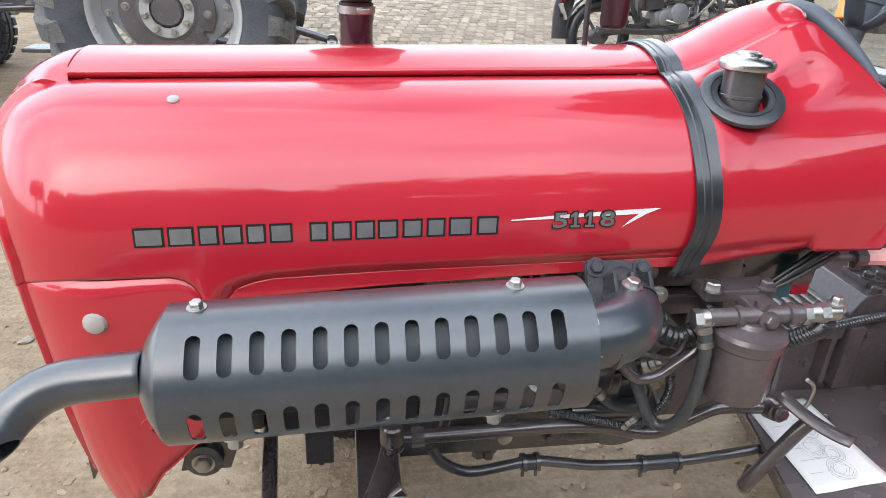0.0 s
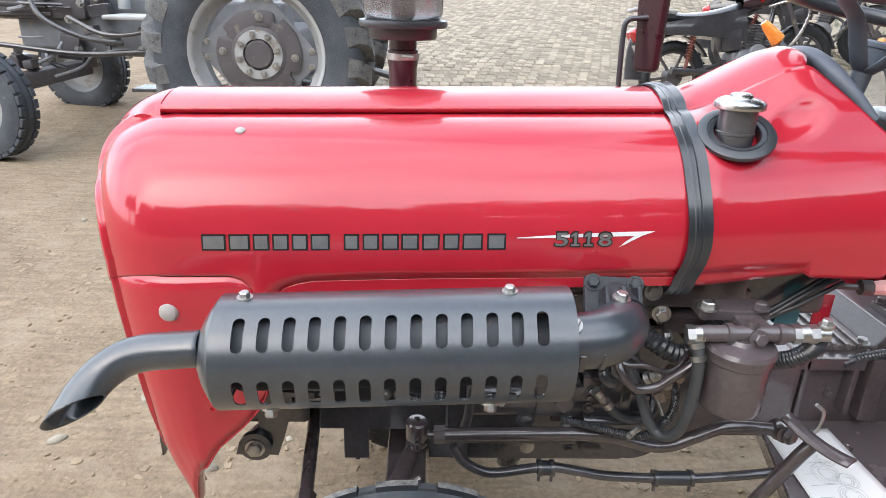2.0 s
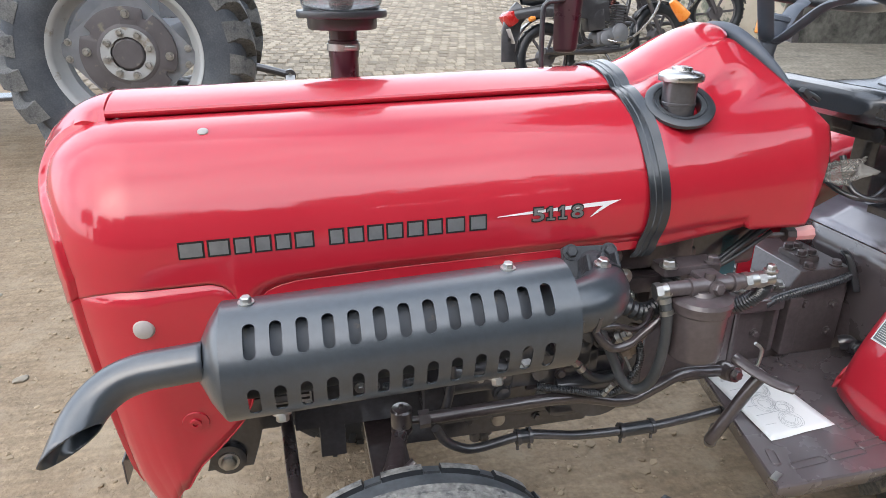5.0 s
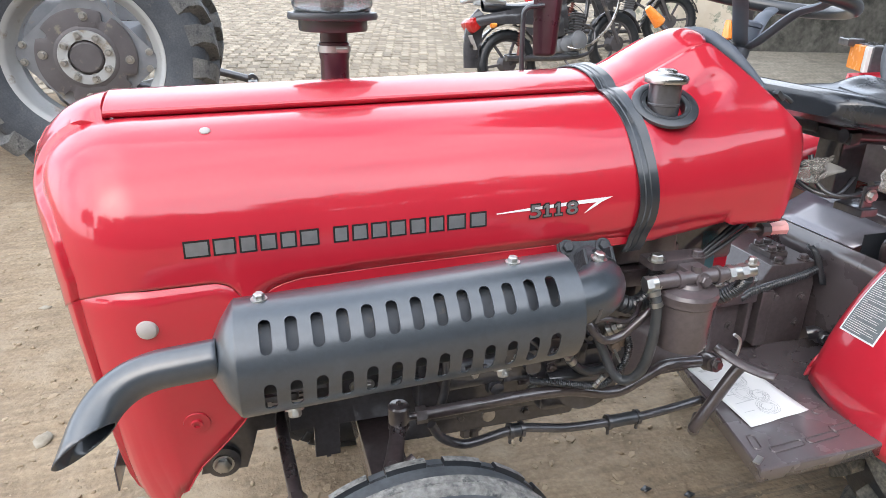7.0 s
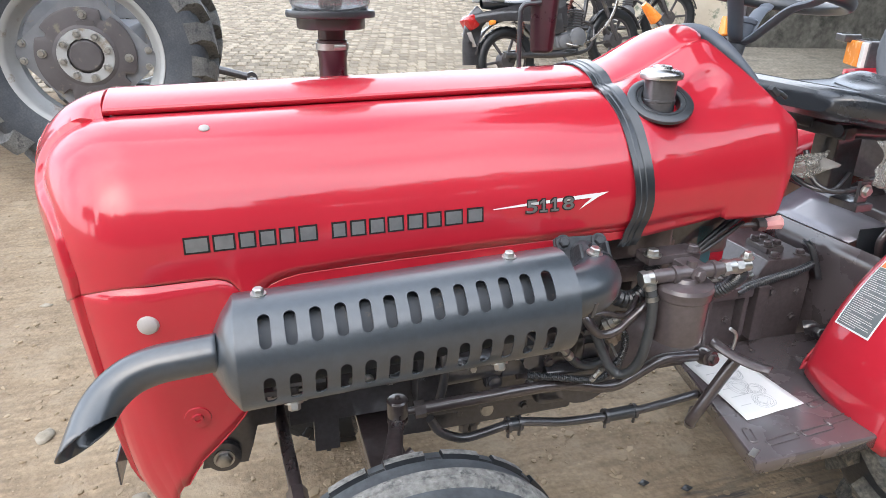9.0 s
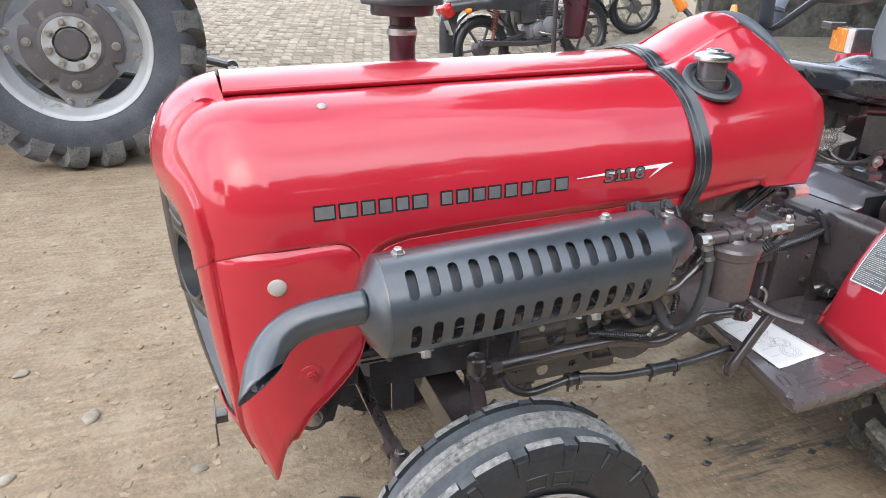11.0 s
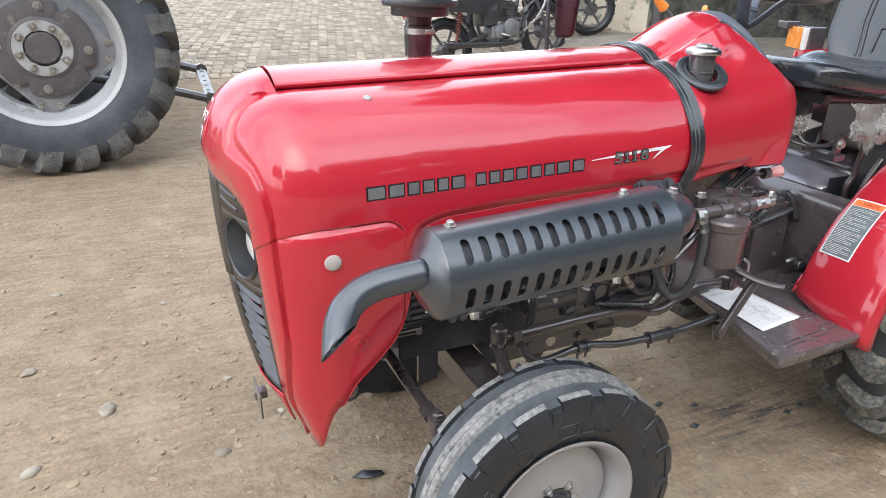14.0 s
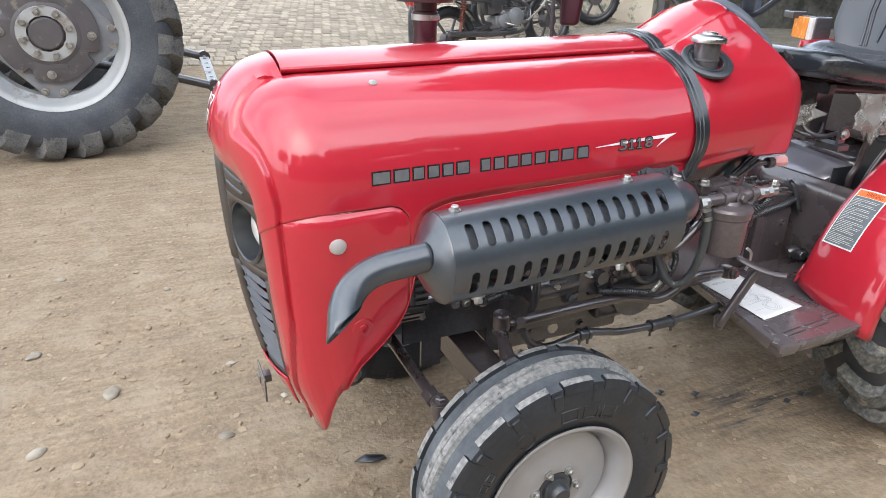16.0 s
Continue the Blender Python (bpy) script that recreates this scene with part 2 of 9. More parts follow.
PINK = material("pink_plastic_cap", (0.70, 0.30, 0.30), (0.78, 0.42, 0.40), 20.0, (0.35, 0.45))
TEAL = material("teal_paint", (0.02, 0.10, 0.13), (0.03, 0.13, 0.16), 8.0, (0.4, 0.5))
MAROON = material("maroon_plastic", (0.034, 0.012, 0.020), (0.050, 0.018, 0.027), 10.0, (0.25, 0.35), coat=0.5)
SMOKED = material("clear_plastic_bowl", (0.55, 0.56, 0.57), (0.62, 0.63, 0.64), 10.0, (0.1, 0.16), coat=0.5)
SMOKED.node_tree.nodes["Principled BSDF"].inputs["Transmission Weight"].default_value = 0.85
DIRT = material("sandy_dirt", (0.232, 0.172, 0.110), (0.294, 0.227, 0.151), 2.6, (0.85, 0.95), bump=0.75, bump_scale=12.0, bump_dist=0.026, fine=0.19, fine_scale=55.0,
                spots=(0.335, 0.270, 0.190), spot_scale=5.0, spot_edge=(0.50, 0.72), bump2=(70.0, 0.22), streak=0.15)
for glossy, ior in ((BROWN_SHEET, 1.75), (BROWN, 1.45), (BROWN_DARK, 1.65), (BLACK_IRON, 1.6), (SHIELD, 1.7), (RED, 1.62)):
    glossy.node_tree.nodes["Principled BSDF"].inputs["Coat IOR"].default_value = ior
# darker tone mixed into the earth's colour between the wheels, broken into streaks
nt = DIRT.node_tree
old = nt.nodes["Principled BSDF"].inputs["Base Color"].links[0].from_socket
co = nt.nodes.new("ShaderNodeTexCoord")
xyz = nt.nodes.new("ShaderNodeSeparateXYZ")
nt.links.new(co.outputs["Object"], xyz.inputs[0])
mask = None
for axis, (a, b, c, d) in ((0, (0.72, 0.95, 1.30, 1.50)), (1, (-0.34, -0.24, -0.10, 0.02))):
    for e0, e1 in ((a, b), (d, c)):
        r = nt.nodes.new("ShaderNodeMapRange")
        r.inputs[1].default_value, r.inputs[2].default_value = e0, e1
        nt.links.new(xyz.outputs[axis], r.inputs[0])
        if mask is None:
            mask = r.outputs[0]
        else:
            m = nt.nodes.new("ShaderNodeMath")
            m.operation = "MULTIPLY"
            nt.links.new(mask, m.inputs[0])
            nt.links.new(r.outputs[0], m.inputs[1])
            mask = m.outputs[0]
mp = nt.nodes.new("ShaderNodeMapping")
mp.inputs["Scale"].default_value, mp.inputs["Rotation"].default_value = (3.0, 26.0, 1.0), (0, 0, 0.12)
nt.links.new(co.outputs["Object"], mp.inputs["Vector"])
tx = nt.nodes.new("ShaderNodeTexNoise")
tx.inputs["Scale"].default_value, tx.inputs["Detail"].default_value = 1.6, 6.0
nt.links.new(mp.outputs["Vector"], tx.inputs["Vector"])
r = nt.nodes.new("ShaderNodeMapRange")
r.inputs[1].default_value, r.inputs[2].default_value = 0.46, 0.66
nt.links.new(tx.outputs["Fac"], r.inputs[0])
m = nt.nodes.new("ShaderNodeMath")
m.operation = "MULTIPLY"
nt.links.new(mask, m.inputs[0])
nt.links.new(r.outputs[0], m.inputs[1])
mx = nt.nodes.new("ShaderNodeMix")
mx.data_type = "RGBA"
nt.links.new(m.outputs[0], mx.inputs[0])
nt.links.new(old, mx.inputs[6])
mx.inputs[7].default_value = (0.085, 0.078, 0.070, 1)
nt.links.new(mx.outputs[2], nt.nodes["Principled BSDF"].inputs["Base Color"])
STONE = material("pale_stone", (0.26, 0.225, 0.17), (0.40, 0.365, 0.30), 20.0, (0.8, 0.9), bump=0.5, bump_scale=80.0, random_tint=0.25)
CLOD = material("earth_clod", (0.28, 0.212, 0.138), (0.36, 0.285, 0.195), 20.0, (0.85, 0.95), bump=0.5, bump_scale=80.0, random_tint=0.18)
BRICK = material("worn_paving_brick", (0.255, 0.215, 0.160), (0.355, 0.310, 0.240), 9.0, (0.8, 0.92), bump=0.5, bump_scale=40.0, fine=0.2, random_tint=0.28)
MORTAR = material("sandy_joint", (0.20, 0.17, 0.125), (0.27, 0.23, 0.17), 6.0, (0.9, 0.95), bump=0.6, bump_scale=40.0)
CONCRETE = material("mossy_grey_render", (0.095, 0.096, 0.086), (0.185, 0.182, 0.168), 3.5, (0.85, 0.95), bump=0.6, bump_scale=14.0, fine=0.25, fine_scale=16.0,
                    spots=(0.042, 0.046, 0.040), spot_scale=2.6, spot_edge=(0.47, 0.62), bump2=(55.0, 0.3))
APRON = material("trodden_concrete", (0.24, 0.22, 0.18), (0.33, 0.30, 0.25), 1.5, (0.85, 0.95), bump=0.5, bump_scale=20.0, fine=0.2, fine_scale=30.0, streak=0.12,
                 spots=(0.16, 0.15, 0.13), spot_scale=2.5, spot_edge=(0.55, 0.7))
PALE_WALL = material("pale_flaking_plaster", (0.52, 0.46, 0.36), (0.62, 0.57, 0.47), 3.0, (0.85, 0.95), bump=0.4, bump_scale=14.0,
                     spots=(0.20, 0.22, 0.17), spot_scale=3.5, spot_edge=(0.54, 0.6))
LEAF = material("dull_green_leaves", (0.035, 0.055, 0.022), (0.07, 0.10, 0.04), 2.0, (0.6, 0.8), random_tint=0.4)
BARK = material("grey_bark", (0.10, 0.085, 0.07), (0.16, 0.14, 0.12), 8.0, (0.85, 0.95), bump=0.6)
ASPHALT_GREY = material("grey_bike_plastic", (0.03, 0.032, 0.036), (0.05, 0.052, 0.056), 9.0, (0.35, 0.5))


# ---- mesh tools ----
def thing(name, m, label, category, group="", kind=""):
    ob = new(name)
    ob.matrix_basis = m
    ob.empty_display_size = 0.1
    return tagged(ob, label, category, group, kind)


def part(name, bm, mat, parent=None, label="", sharp=38.0, thick=0.0, bevel=0.0, flip=False):
    """Links a bmesh as one mesh object under a thing or a part."""
    bmesh.ops.recalc_face_normals(bm, faces=bm.faces) if thick == 0.0 else None
    if flip:
        bmesh.ops.reverse_faces(bm, faces=bm.faces)
    limit = radians(sharp)
    for f in bm.faces:
        f.smooth = True
    for e in bm.edges:
        if len(e.link_faces) == 2 and e.calc_face_angle(0.0) > limit:
            e.smooth = False
    me = bpy.data.meshes.new(name)
    bm.to_mesh(me)
    bm.free()
    me.materials.append(mat)
    ob = new(name, me)
    ob.parent = parent
    if thick:
        s = ob.modifiers.new("thickness", "SOLIDIFY")
        s.thickness, s.offset = thick, -1.0
    if bevel:
        b = ob.modifiers.new("edge", "BEVEL")
        b.width, b.segments, b.limit_method = bevel, 2, "ANGLE"
    areas = sorted(f.area for f in me.polygons)
    if not thick and len(areas) > 8 and areas[-1] > 14 * areas[len(areas) // 2]:
        wn_ = ob.modifiers.new("flat_faces", "WEIGHTED_NORMAL")
        wn_.keep_sharp = True
    if label:
        tagged(ob, label)
    return ob


def join(bm, other):
    me = bpy.data.meshes.new("tmp")
    other.to_mesh(me)
    other.free()
    bm.from_mesh(me)
    bpy.data.meshes.remove(me)
    return bm


def box(bm, c, s, bev=0.0, rot=(0, 0, 0), seg=2):
    t = bmesh.new()
    bmesh.ops.create_cube(t, size=1.0)
    for v in t.verts:
        v.co = Vector((v.co.x * s[0], v.co.y * s[1], v.co.z * s[2]))
    bev = min(bev, 0.42 * min(s))
    if bev:
        bmesh.ops.bevel(t, geom=list(t.edges), offset=bev, segments=seg, affect="EDGES", profile=0.5)
    t.transform(pose(*c, *rot))
    return join(bm, t)


def spline(pts, per=6):
    """A smooth line through the points."""
    p = [Vector(q) for q in pts]
    if len(p) < 3:
        return p
    p = [2 * p[0] - p[1]] + p + [2 * p[-1] - p[-2]]
    out = []
    for i in range(1, len(p) - 2):
        for k in range(per):
            t = k / per
            a, b, c, d = p[i - 1:i + 3]
            out.append(0.5 * ((2 * b) + (c - a) * t + (2 * a - 5 * b + 4 * c - d) * t * t + (3 * b - a - 3 * c + d) * t ** 3))
    out.append(p[-2])
    return out


def tube(bm, pts, r, n=10, per=6, caps=True, ring=None, flat=1.0):
    """A tube along a smooth line; ring gives corrugations a metre; r may be a list along the line."""
    line = spline(pts, per) if per else [Vector(p) for p in pts]
    if ring:
        fine = []
        for a, b in zip(line, line[1:]):
            k = max(1, int((b - a).length * ring * 2))
            fine += [a.lerp(b, i / k) for i in range(k)]
        line = fine + [line[-1]]
    rings, side = [], None
    for i, p in enumerate(line):
        d = (line[min(i + 1, len(line) - 1)] - line[max(i - 1, 0)]).normalized()
        if side is None:
            side = d.cross(Vector((0, 0, 1)) if abs(d.z) < 0.9 else Vector((1, 0, 0))).normalized()
        side = (side - d * side.dot(d)).normalized()
        up = side.cross(d)
        rad = float(np.interp(i / (len(line) - 1), np.linspace(0, 1, len(r)), r)) if isinstance(r, (list, tuple)) else r
        if ring:
            rad *= 1.0 if i % 2 else 0.84
        rings.append([bm.verts.new(p + rad * (math.cos(a) * side + flat * math.sin(a) * up)) for a in np.linspace(0, 2 * math.pi, n, endpoint=False)])
    for a, b in zip(rings, rings[1:]):
        for i in range(n):
            bm.faces.new((a[i], a[(i + 1) % n], b[(i + 1) % n], b[i]))
    if caps:
        bm.faces.new(rings[0][::-1])
        bm.faces.new(rings[-1])
    return bm


def rod(bm, p, q, r, n=14, r2=None):
    return tube(bm, (p, q), (r, r if r2 is None else r2), n, 0)


def lathe(bm, prof, c=(0, 0, 0), n=48, m=None, closed=False):
    """Turns a profile of (radius, height) round the local y axis at c."""
    t = bmesh.new()
    rings = []
    for r, h in prof:
        if r < 1e-6:
            rings.append([t.verts.new((0, h, 0))])
        else:
            rings.append([t.verts.new((r * math.cos(a), h, r * math.sin(a))) for a in np.linspace(0, 2 * math.pi, n, endpoint=False)])
    pairs = list(zip(rings, rings[1:]))
    if closed:
        pairs.append((rings[-1], rings[0]))
    for a, b in pairs:
        for i in range(n):
            j = (i + 1) % n
            if len(a) == 1 and len(b) == 1:
                continue
            if len(a) == 1:
                t.faces.new((a[0], b[j], b[i]))
            elif len(b) == 1:
                t.faces.new((a[i], a[j], b[0]))
            else:
                t.faces.new((a[i], a[j], b[j], b[i]))
    bmesh.ops.recalc_face_normals(t, faces=t.faces)
    if m is not None:
        t.transform(m)
    t.transform(Matrix.Translation(c))
    return join(bm, t)


def along(n):
    """A turn that takes the local y axis to the direction n."""
    return Vector(n).to_track_quat("Y", "Z").to_matrix().to_4x4()


def bolt(bm, p, n, r=0.010, h=0.009, washer=1.45):
    """A hexagon bolt head with a washer, standing on p along n."""
    m = along(n)
    if washer:
        lathe(bm, [(0, 0), (r * washer, 0), (r * washer, h * 0.25), (0, h * 0.25)], p, 18, m)
    lathe(bm, [(0, h * 0.2), (r, h * 0.2), (r, h * 0.85), (r * 0.8, h), (0, h)], p, 6, m)
    return bm


def grid(bm, rows, skip=None, close=False):
    vs = [[bm.verts.new(p) for p in row] for row in rows]
    for i in range(len(vs) - 1):
        for j in range(len(vs[0]) - 1):
            if skip and skip(i, j):
                continue
            q = (vs[i][j], vs[i][j + 1], vs[i + 1][j + 1], vs[i + 1][j])
            if len({tuple(round(c, 6) for c in v.co) for v in q}) == 4:
                bm.faces.new(q)
    return vs


def holed_cell(bm, u0, u1, v0, v1, outline, put):
    """A rectangle with a hole, mapped by put(u, v)."""
    cu, cv = sum(p[0] for p in outline) / len(outline), sum(p[1] for p in outline) / len(outline)
    outer = []
    for u, v in outline:
        du, dv = u - cu, v - cv
        k = min(((u1 if du > 0 else u0) - cu) / du if abs(du) > 1e-9 else 1e9, ((v1 if dv > 0 else v0) - cv) / dv if abs(dv) > 1e-9 else 1e9)
        outer.append((cu + du * k, cv + dv * k))
    corners = [(u0, v0), (u1, v0), (u1, v1), (u0, v1)]
    for c in corners:
        i = min(range(len(outer)), key=lambda q: (outer[q][0] - c[0]) ** 2 + (outer[q][1] - c[1]) ** 2)
        outer[i] = c
    mid = [((a[0] + b[0]) / 2, (a[1] + b[1]) / 2) for a, b in zip(outer, outline)]
    loops = [[bm.verts.new(put(*p)) for p in loop] for loop in (outer, mid, outline)]
    n = len(outline)
    for a, b in zip(loops, loops[1:]):
        for i in range(n):
            j = (i + 1) % n
            bm.faces.new((a[i], a[j], b[j], b[i]))


def stadium(cu, cv, w, h, n=9):
    """A slot w wide and h long along v."""
    r, k = w / 2, h / 2 - w / 2
    top = [(cu + r * math.cos(a), cv + k + r * math.sin(a)) for a in np.linspace(0, math.pi, n)]
    low = [(cu + r * math.cos(a), cv - k + r * math.sin(a)) for a in np.linspace(math.pi, 2 * math.pi, n)]
    left = [(cu - r, cv + k * q) for q in (0.5, 0, -0.5)]
    right = [(cu + r, cv + k * q) for q in (-0.5, 0, 0.5)]
    return top + left + low + right


def smooth01(t):
    t = min(1.0, max(0.0, t))
    return t * t * (3 - 2 * t)


# ---- ground ----
def lift(x, y):
    """The yard is level round the tractor and climbs towards the brick road."""
    t = max(0.0, y - 3.6)
    z = 0.055 * t * t if t < 1.4 else 0.055 * 1.96 + 0.154 * (t - 1.4)
    if t > 4.0:
        z = 0.055 * 1.96 + 0.154 * 2.6 + 0.10 * (min(t, 30.0) - 4.0)
    return z + 0.13 * min(2.5, max(0.0, x - 2.8)) * smooth01((y - 4.0) / 1.2)


def dirt_height(x, y):
    v = Vector((x, y, 0))
    near = 1.0 if (-3.5 < x < 4 and -2.5 < y < 6.5) else 0.4
    h = 0.016 * noise.noise(v * 1.3) + near * (0.008 * noise.noise(v * 4.1 + Vector((5, 2, 0))) + 0.005 * noise.noise(v * 11.0))
    r = noise.noise(Vector((x * 0.9 + 0.15 * y, y * 6.0, 3.0)))
    h += 0.008 * near * max(0.0, r - 0.15) * smooth01((y - 0.4) / 1.0)
    h += 0.004 * near * abs(noise.noise(v * 23.0))
    return lift(x, y) + h - 0.006


def axis_lines(lo, hi, step, far):
    a = list(np.arange(lo, hi, step))
    k, s = hi, step
    while k < far:
        a.append(k)
        s *= 1.35
        k += s
    a.append(far)
    k, s = lo, step
    while k > -far:
        s *= 1.35
        k -= s
        a.insert(0, max(k, -far))
    return a


gx, gy = axis_lines(-3.6, 3.6, 0.035, 900.0), axis_lines(-2.2, 5.2, 0.035, 900.0)
gv = [(x, y, dirt_height(x, y)) for y in gy for x in gx]
gn = len(gx)
gf = [(j * gn + i, j * gn + i + 1, (j + 1) * gn + i + 1, (j + 1) * gn + i) for j in range(len(gy) - 1) for i in range(gn - 1)]
gm = bpy.data.meshes.new("ground")
gm.from_pydata(gv, [], gf)
gm.polygons.foreach_set("use_smooth", [True] * len(gf))
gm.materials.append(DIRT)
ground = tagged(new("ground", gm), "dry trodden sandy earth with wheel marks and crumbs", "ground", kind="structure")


# ---- tractor: hood ----
tractor = thing("tractor", pose(0, 0, 0), "red compact tractor with brown running gear parked on sandy earth", "tractor")


def top_z(x):
    """The ridge beside the centre panel; behind the strap it climbs to the dashboard."""
    if x < 0.47:
        return 1.195 + 0.0238 * x
    return float(np.interp(x, [0.47, 0.52, 0.57, 0.62, 0.67, 0.71, 1.0], [1.2062, 1.217, 1.237, 1.264, 1.290, 1.302, 1.302]))


def half_width(x):
    return float(np.interp(x, [-0.4, 0.3, 0.5, 0.84, 0.9], [0.303, 0.307, 0.305, 0.258, 0.232]))


def low_edge(x):
    return float(np.interp(x, [-0.400, -0.385, -0.37, -0.34, -0.312, -0.288, -0.268, -0.258, -0.248, -0.238, -0.222, -0.20, -0.17, 0.0, 0.283, 0.45, 0.686, 0.696, 0.84, 0.90],
                           [0.525, 0.553, 0.576, 0.606, 0.636, 0.666, 0.705, 0.750, 0.80, 0.852, 0.888, 0.903, 0.914, 0.927, 0.940, 0.945, 0.962, 0.957, 0.948, 1.129]))


def crease(x):
    return float(np.interp(x, [-0.262, -0.234, -0.205, -0.176, -0.065, 0.198, 0.447, 0.6, 0.686], [0.905, 0.936, 0.949, 0.956, 0.964, 0.971, 0.981, 0.987, 0.985]))


def side_y(x, z):
    """The near flank of the hood at height z."""
    zt, w = top_z(x), half_width(x)
    zs = zt - 0.2 if x < 0.47 else 1.0062
    if z >= zs:
        u = min(1.0, (z - zs) / (zt - zs))
        y = -(0.1 + (w - 0.1) * (1 - u ** 2.1) ** (1 / 2.1))
        if x > 0.47:
            u0 = min(1.0, (z - zs) / 0.2)
            y0 = -(0.1 + (w - 0.1) * (1 - u0 ** 2.1) ** (1 / 2.1))
            u1 = (1.165 - zs) / 0.2
            y1 = -(0.1 + (w - 0.1) * (1 - u1 ** 2.1) ** (1 / 2.1))
            if z > 1.165:
                q = min(1.0, (z - 1.165) / max(0.01, zt - 1.165))
                y0 = y1 + (-0.095 - y1) * (0.75 * q + 0.25 * q * q)
            y += (y0 - y) * smooth01((x - 0.47) / 0.09)
    else:
        y = -(w - 0.09 * max(0.0, 0.9 - z))
    if -0.262 < x < 0.69 and z < crease(x):
        y += 0.009 * smooth01((crease(x) - z) / 0.010) * smooth01((x + 0.262) / 0.02)
    if x > 0.5:
        d = ((x - 0.672) / 0.046) ** 2 + ((z - 1.212 - 0.35 * (x - 0.672)) / 0.021) ** 2
        y += 0.012 * math.exp(-d ** 2.2 * 0.9)
    return y


def clip_z(x):
    """The cut of the cowl towards the driver."""
    return 1.302 - 0.90 * (x - 0.705) if x > 0.705 else 9.0


def seam_z(x):
    lo = low_edge(x)
    if x < -0.262:
        return float(np.interp(x, [-0.6, -0.305, -0.285, -0.272, -0.262], [0.946, 0.952, 0.945, 0.930, 0.912]))
    return lo + (0.985 - lo) * 0.4


N_TOP, N_SHOULDER, N_HIGH, N_LOW = 6, 66, 8, 16


def section(x):
    """Half a cross-section, from the crown to the lower edge on the near side."""
    zt = top_z(x)
    crown = 0.030 if x < 0.47 else 0.022
    pts = [(-0.1 * k / N_TOP, zt - 0.016 + crown * (1 - (k / N_TOP) ** 2)) for k in range(N_TOP)]
    zs = zt - 0.2 if x < 0.47 else 0.995
    for k in range(N_SHOULDER):
        z = zs + (zt - zs) * math.cos(math.pi / 2 * k / N_SHOULDER)
        pts.append((-0.1055, zt - 0.0005) if k == 0 else (side_y(x, z), z))
    seam, lo = seam_z(x), low_edge(x)
    gap = 0.0022 if x < -0.262 else 0.0
    for k in range(N_HIGH):
        z = zs + (seam + gap / 2 - zs) * k / (N_HIGH - 1)
        pts.append((side_y(x, z), z))
    for k in range(N_LOW):
        z = seam - gap / 2 + (lo - seam + gap / 2) * k / (N_LOW - 1)
        pts.append((side_y(x, z), z))
    return pts


def flank(x, n=44):
    """The flank of the dashboard cowl from its ridge, or from the cut towards the driver, to the lower edge."""
    top = min(top_z(x) - 0.004, clip_z(x))
    zs = [top + (low_edge(x) - top) * k / 200 for k in range(201)]
    pts = [(side_y(x, z), z) for z in zs]
    if top >= top_z(x) - 0.005:
        pts[0] = (-0.1, top)
    length = np.concatenate([[0], np.cumsum([math.dist(a, b) for a, b in zip(pts, pts[1:])])])
    want = np.linspace(0, length[-1], n)
    return list(zip(np.interp(want, length, [p[0] for p in pts]), np.interp(want, length, [p[1] for p in pts])))


def nose_x(y, z):
    return -0.601 + 1.5 * y * y + 0.23 * max(0.0, 1.0 - z) ** 2


def mouth_w(z):
    """Half the width of the grille opening, which narrows towards its foot."""
    return float(np.interp(z, [0.36, 0.486, 0.60, 0.754, 0.925], [0.130, 0.146, 0.166, 0.180, 0.183]))


def opening():
    """The edge of the grille opening, point for point beside section()."""
    base = section(-0.4)
    pts = [(-0.095 * k / N_TOP, 1.012 - 0.008 * (k / N_TOP) ** 2) for k in range(N_TOP)]
    for k in range(N_SHOULDER):
        a = math.pi / 2 * k / N_SHOULDER
        pts.append((-0.095 - 0.085 * math.sin(a), 0.925 + 0.079 * math.cos(a)))
    for y, z in base[N_TOP + N_SHOULDER:]:
        k = (0.985 - z) / (0.985 - base[-1][1])
        zz = 0.925 + (0.36 - 0.925) * k
        pts.append((-mouth_w(zz), zz))
    return pts


# the pressed rim round the grille: where it starts on the nose, column by column, and the foot of the cowl's tip
RIM_K, RIM_S = (5, 6, 7, 8, 9, 10, 12, 15, 18, 22, 28, 43, 51), (0.125, 0.17, 0.35, 0.50, 0.61, 0.67, 0.69, 0.665, 0.62, 0.59, 0.565, 0.59, 0.85)
TIP_S, TIP_Z = (0, 0.125, 0.25, 0.375, 0.45, 0.52, 0.60, 0.80, 0.86, 0.92, 1.0), (0.525, 0.519, 0.497, 0.455, 0.418, 0.393, 0.383, 0.381, 0.392, 0.380, 0.374)


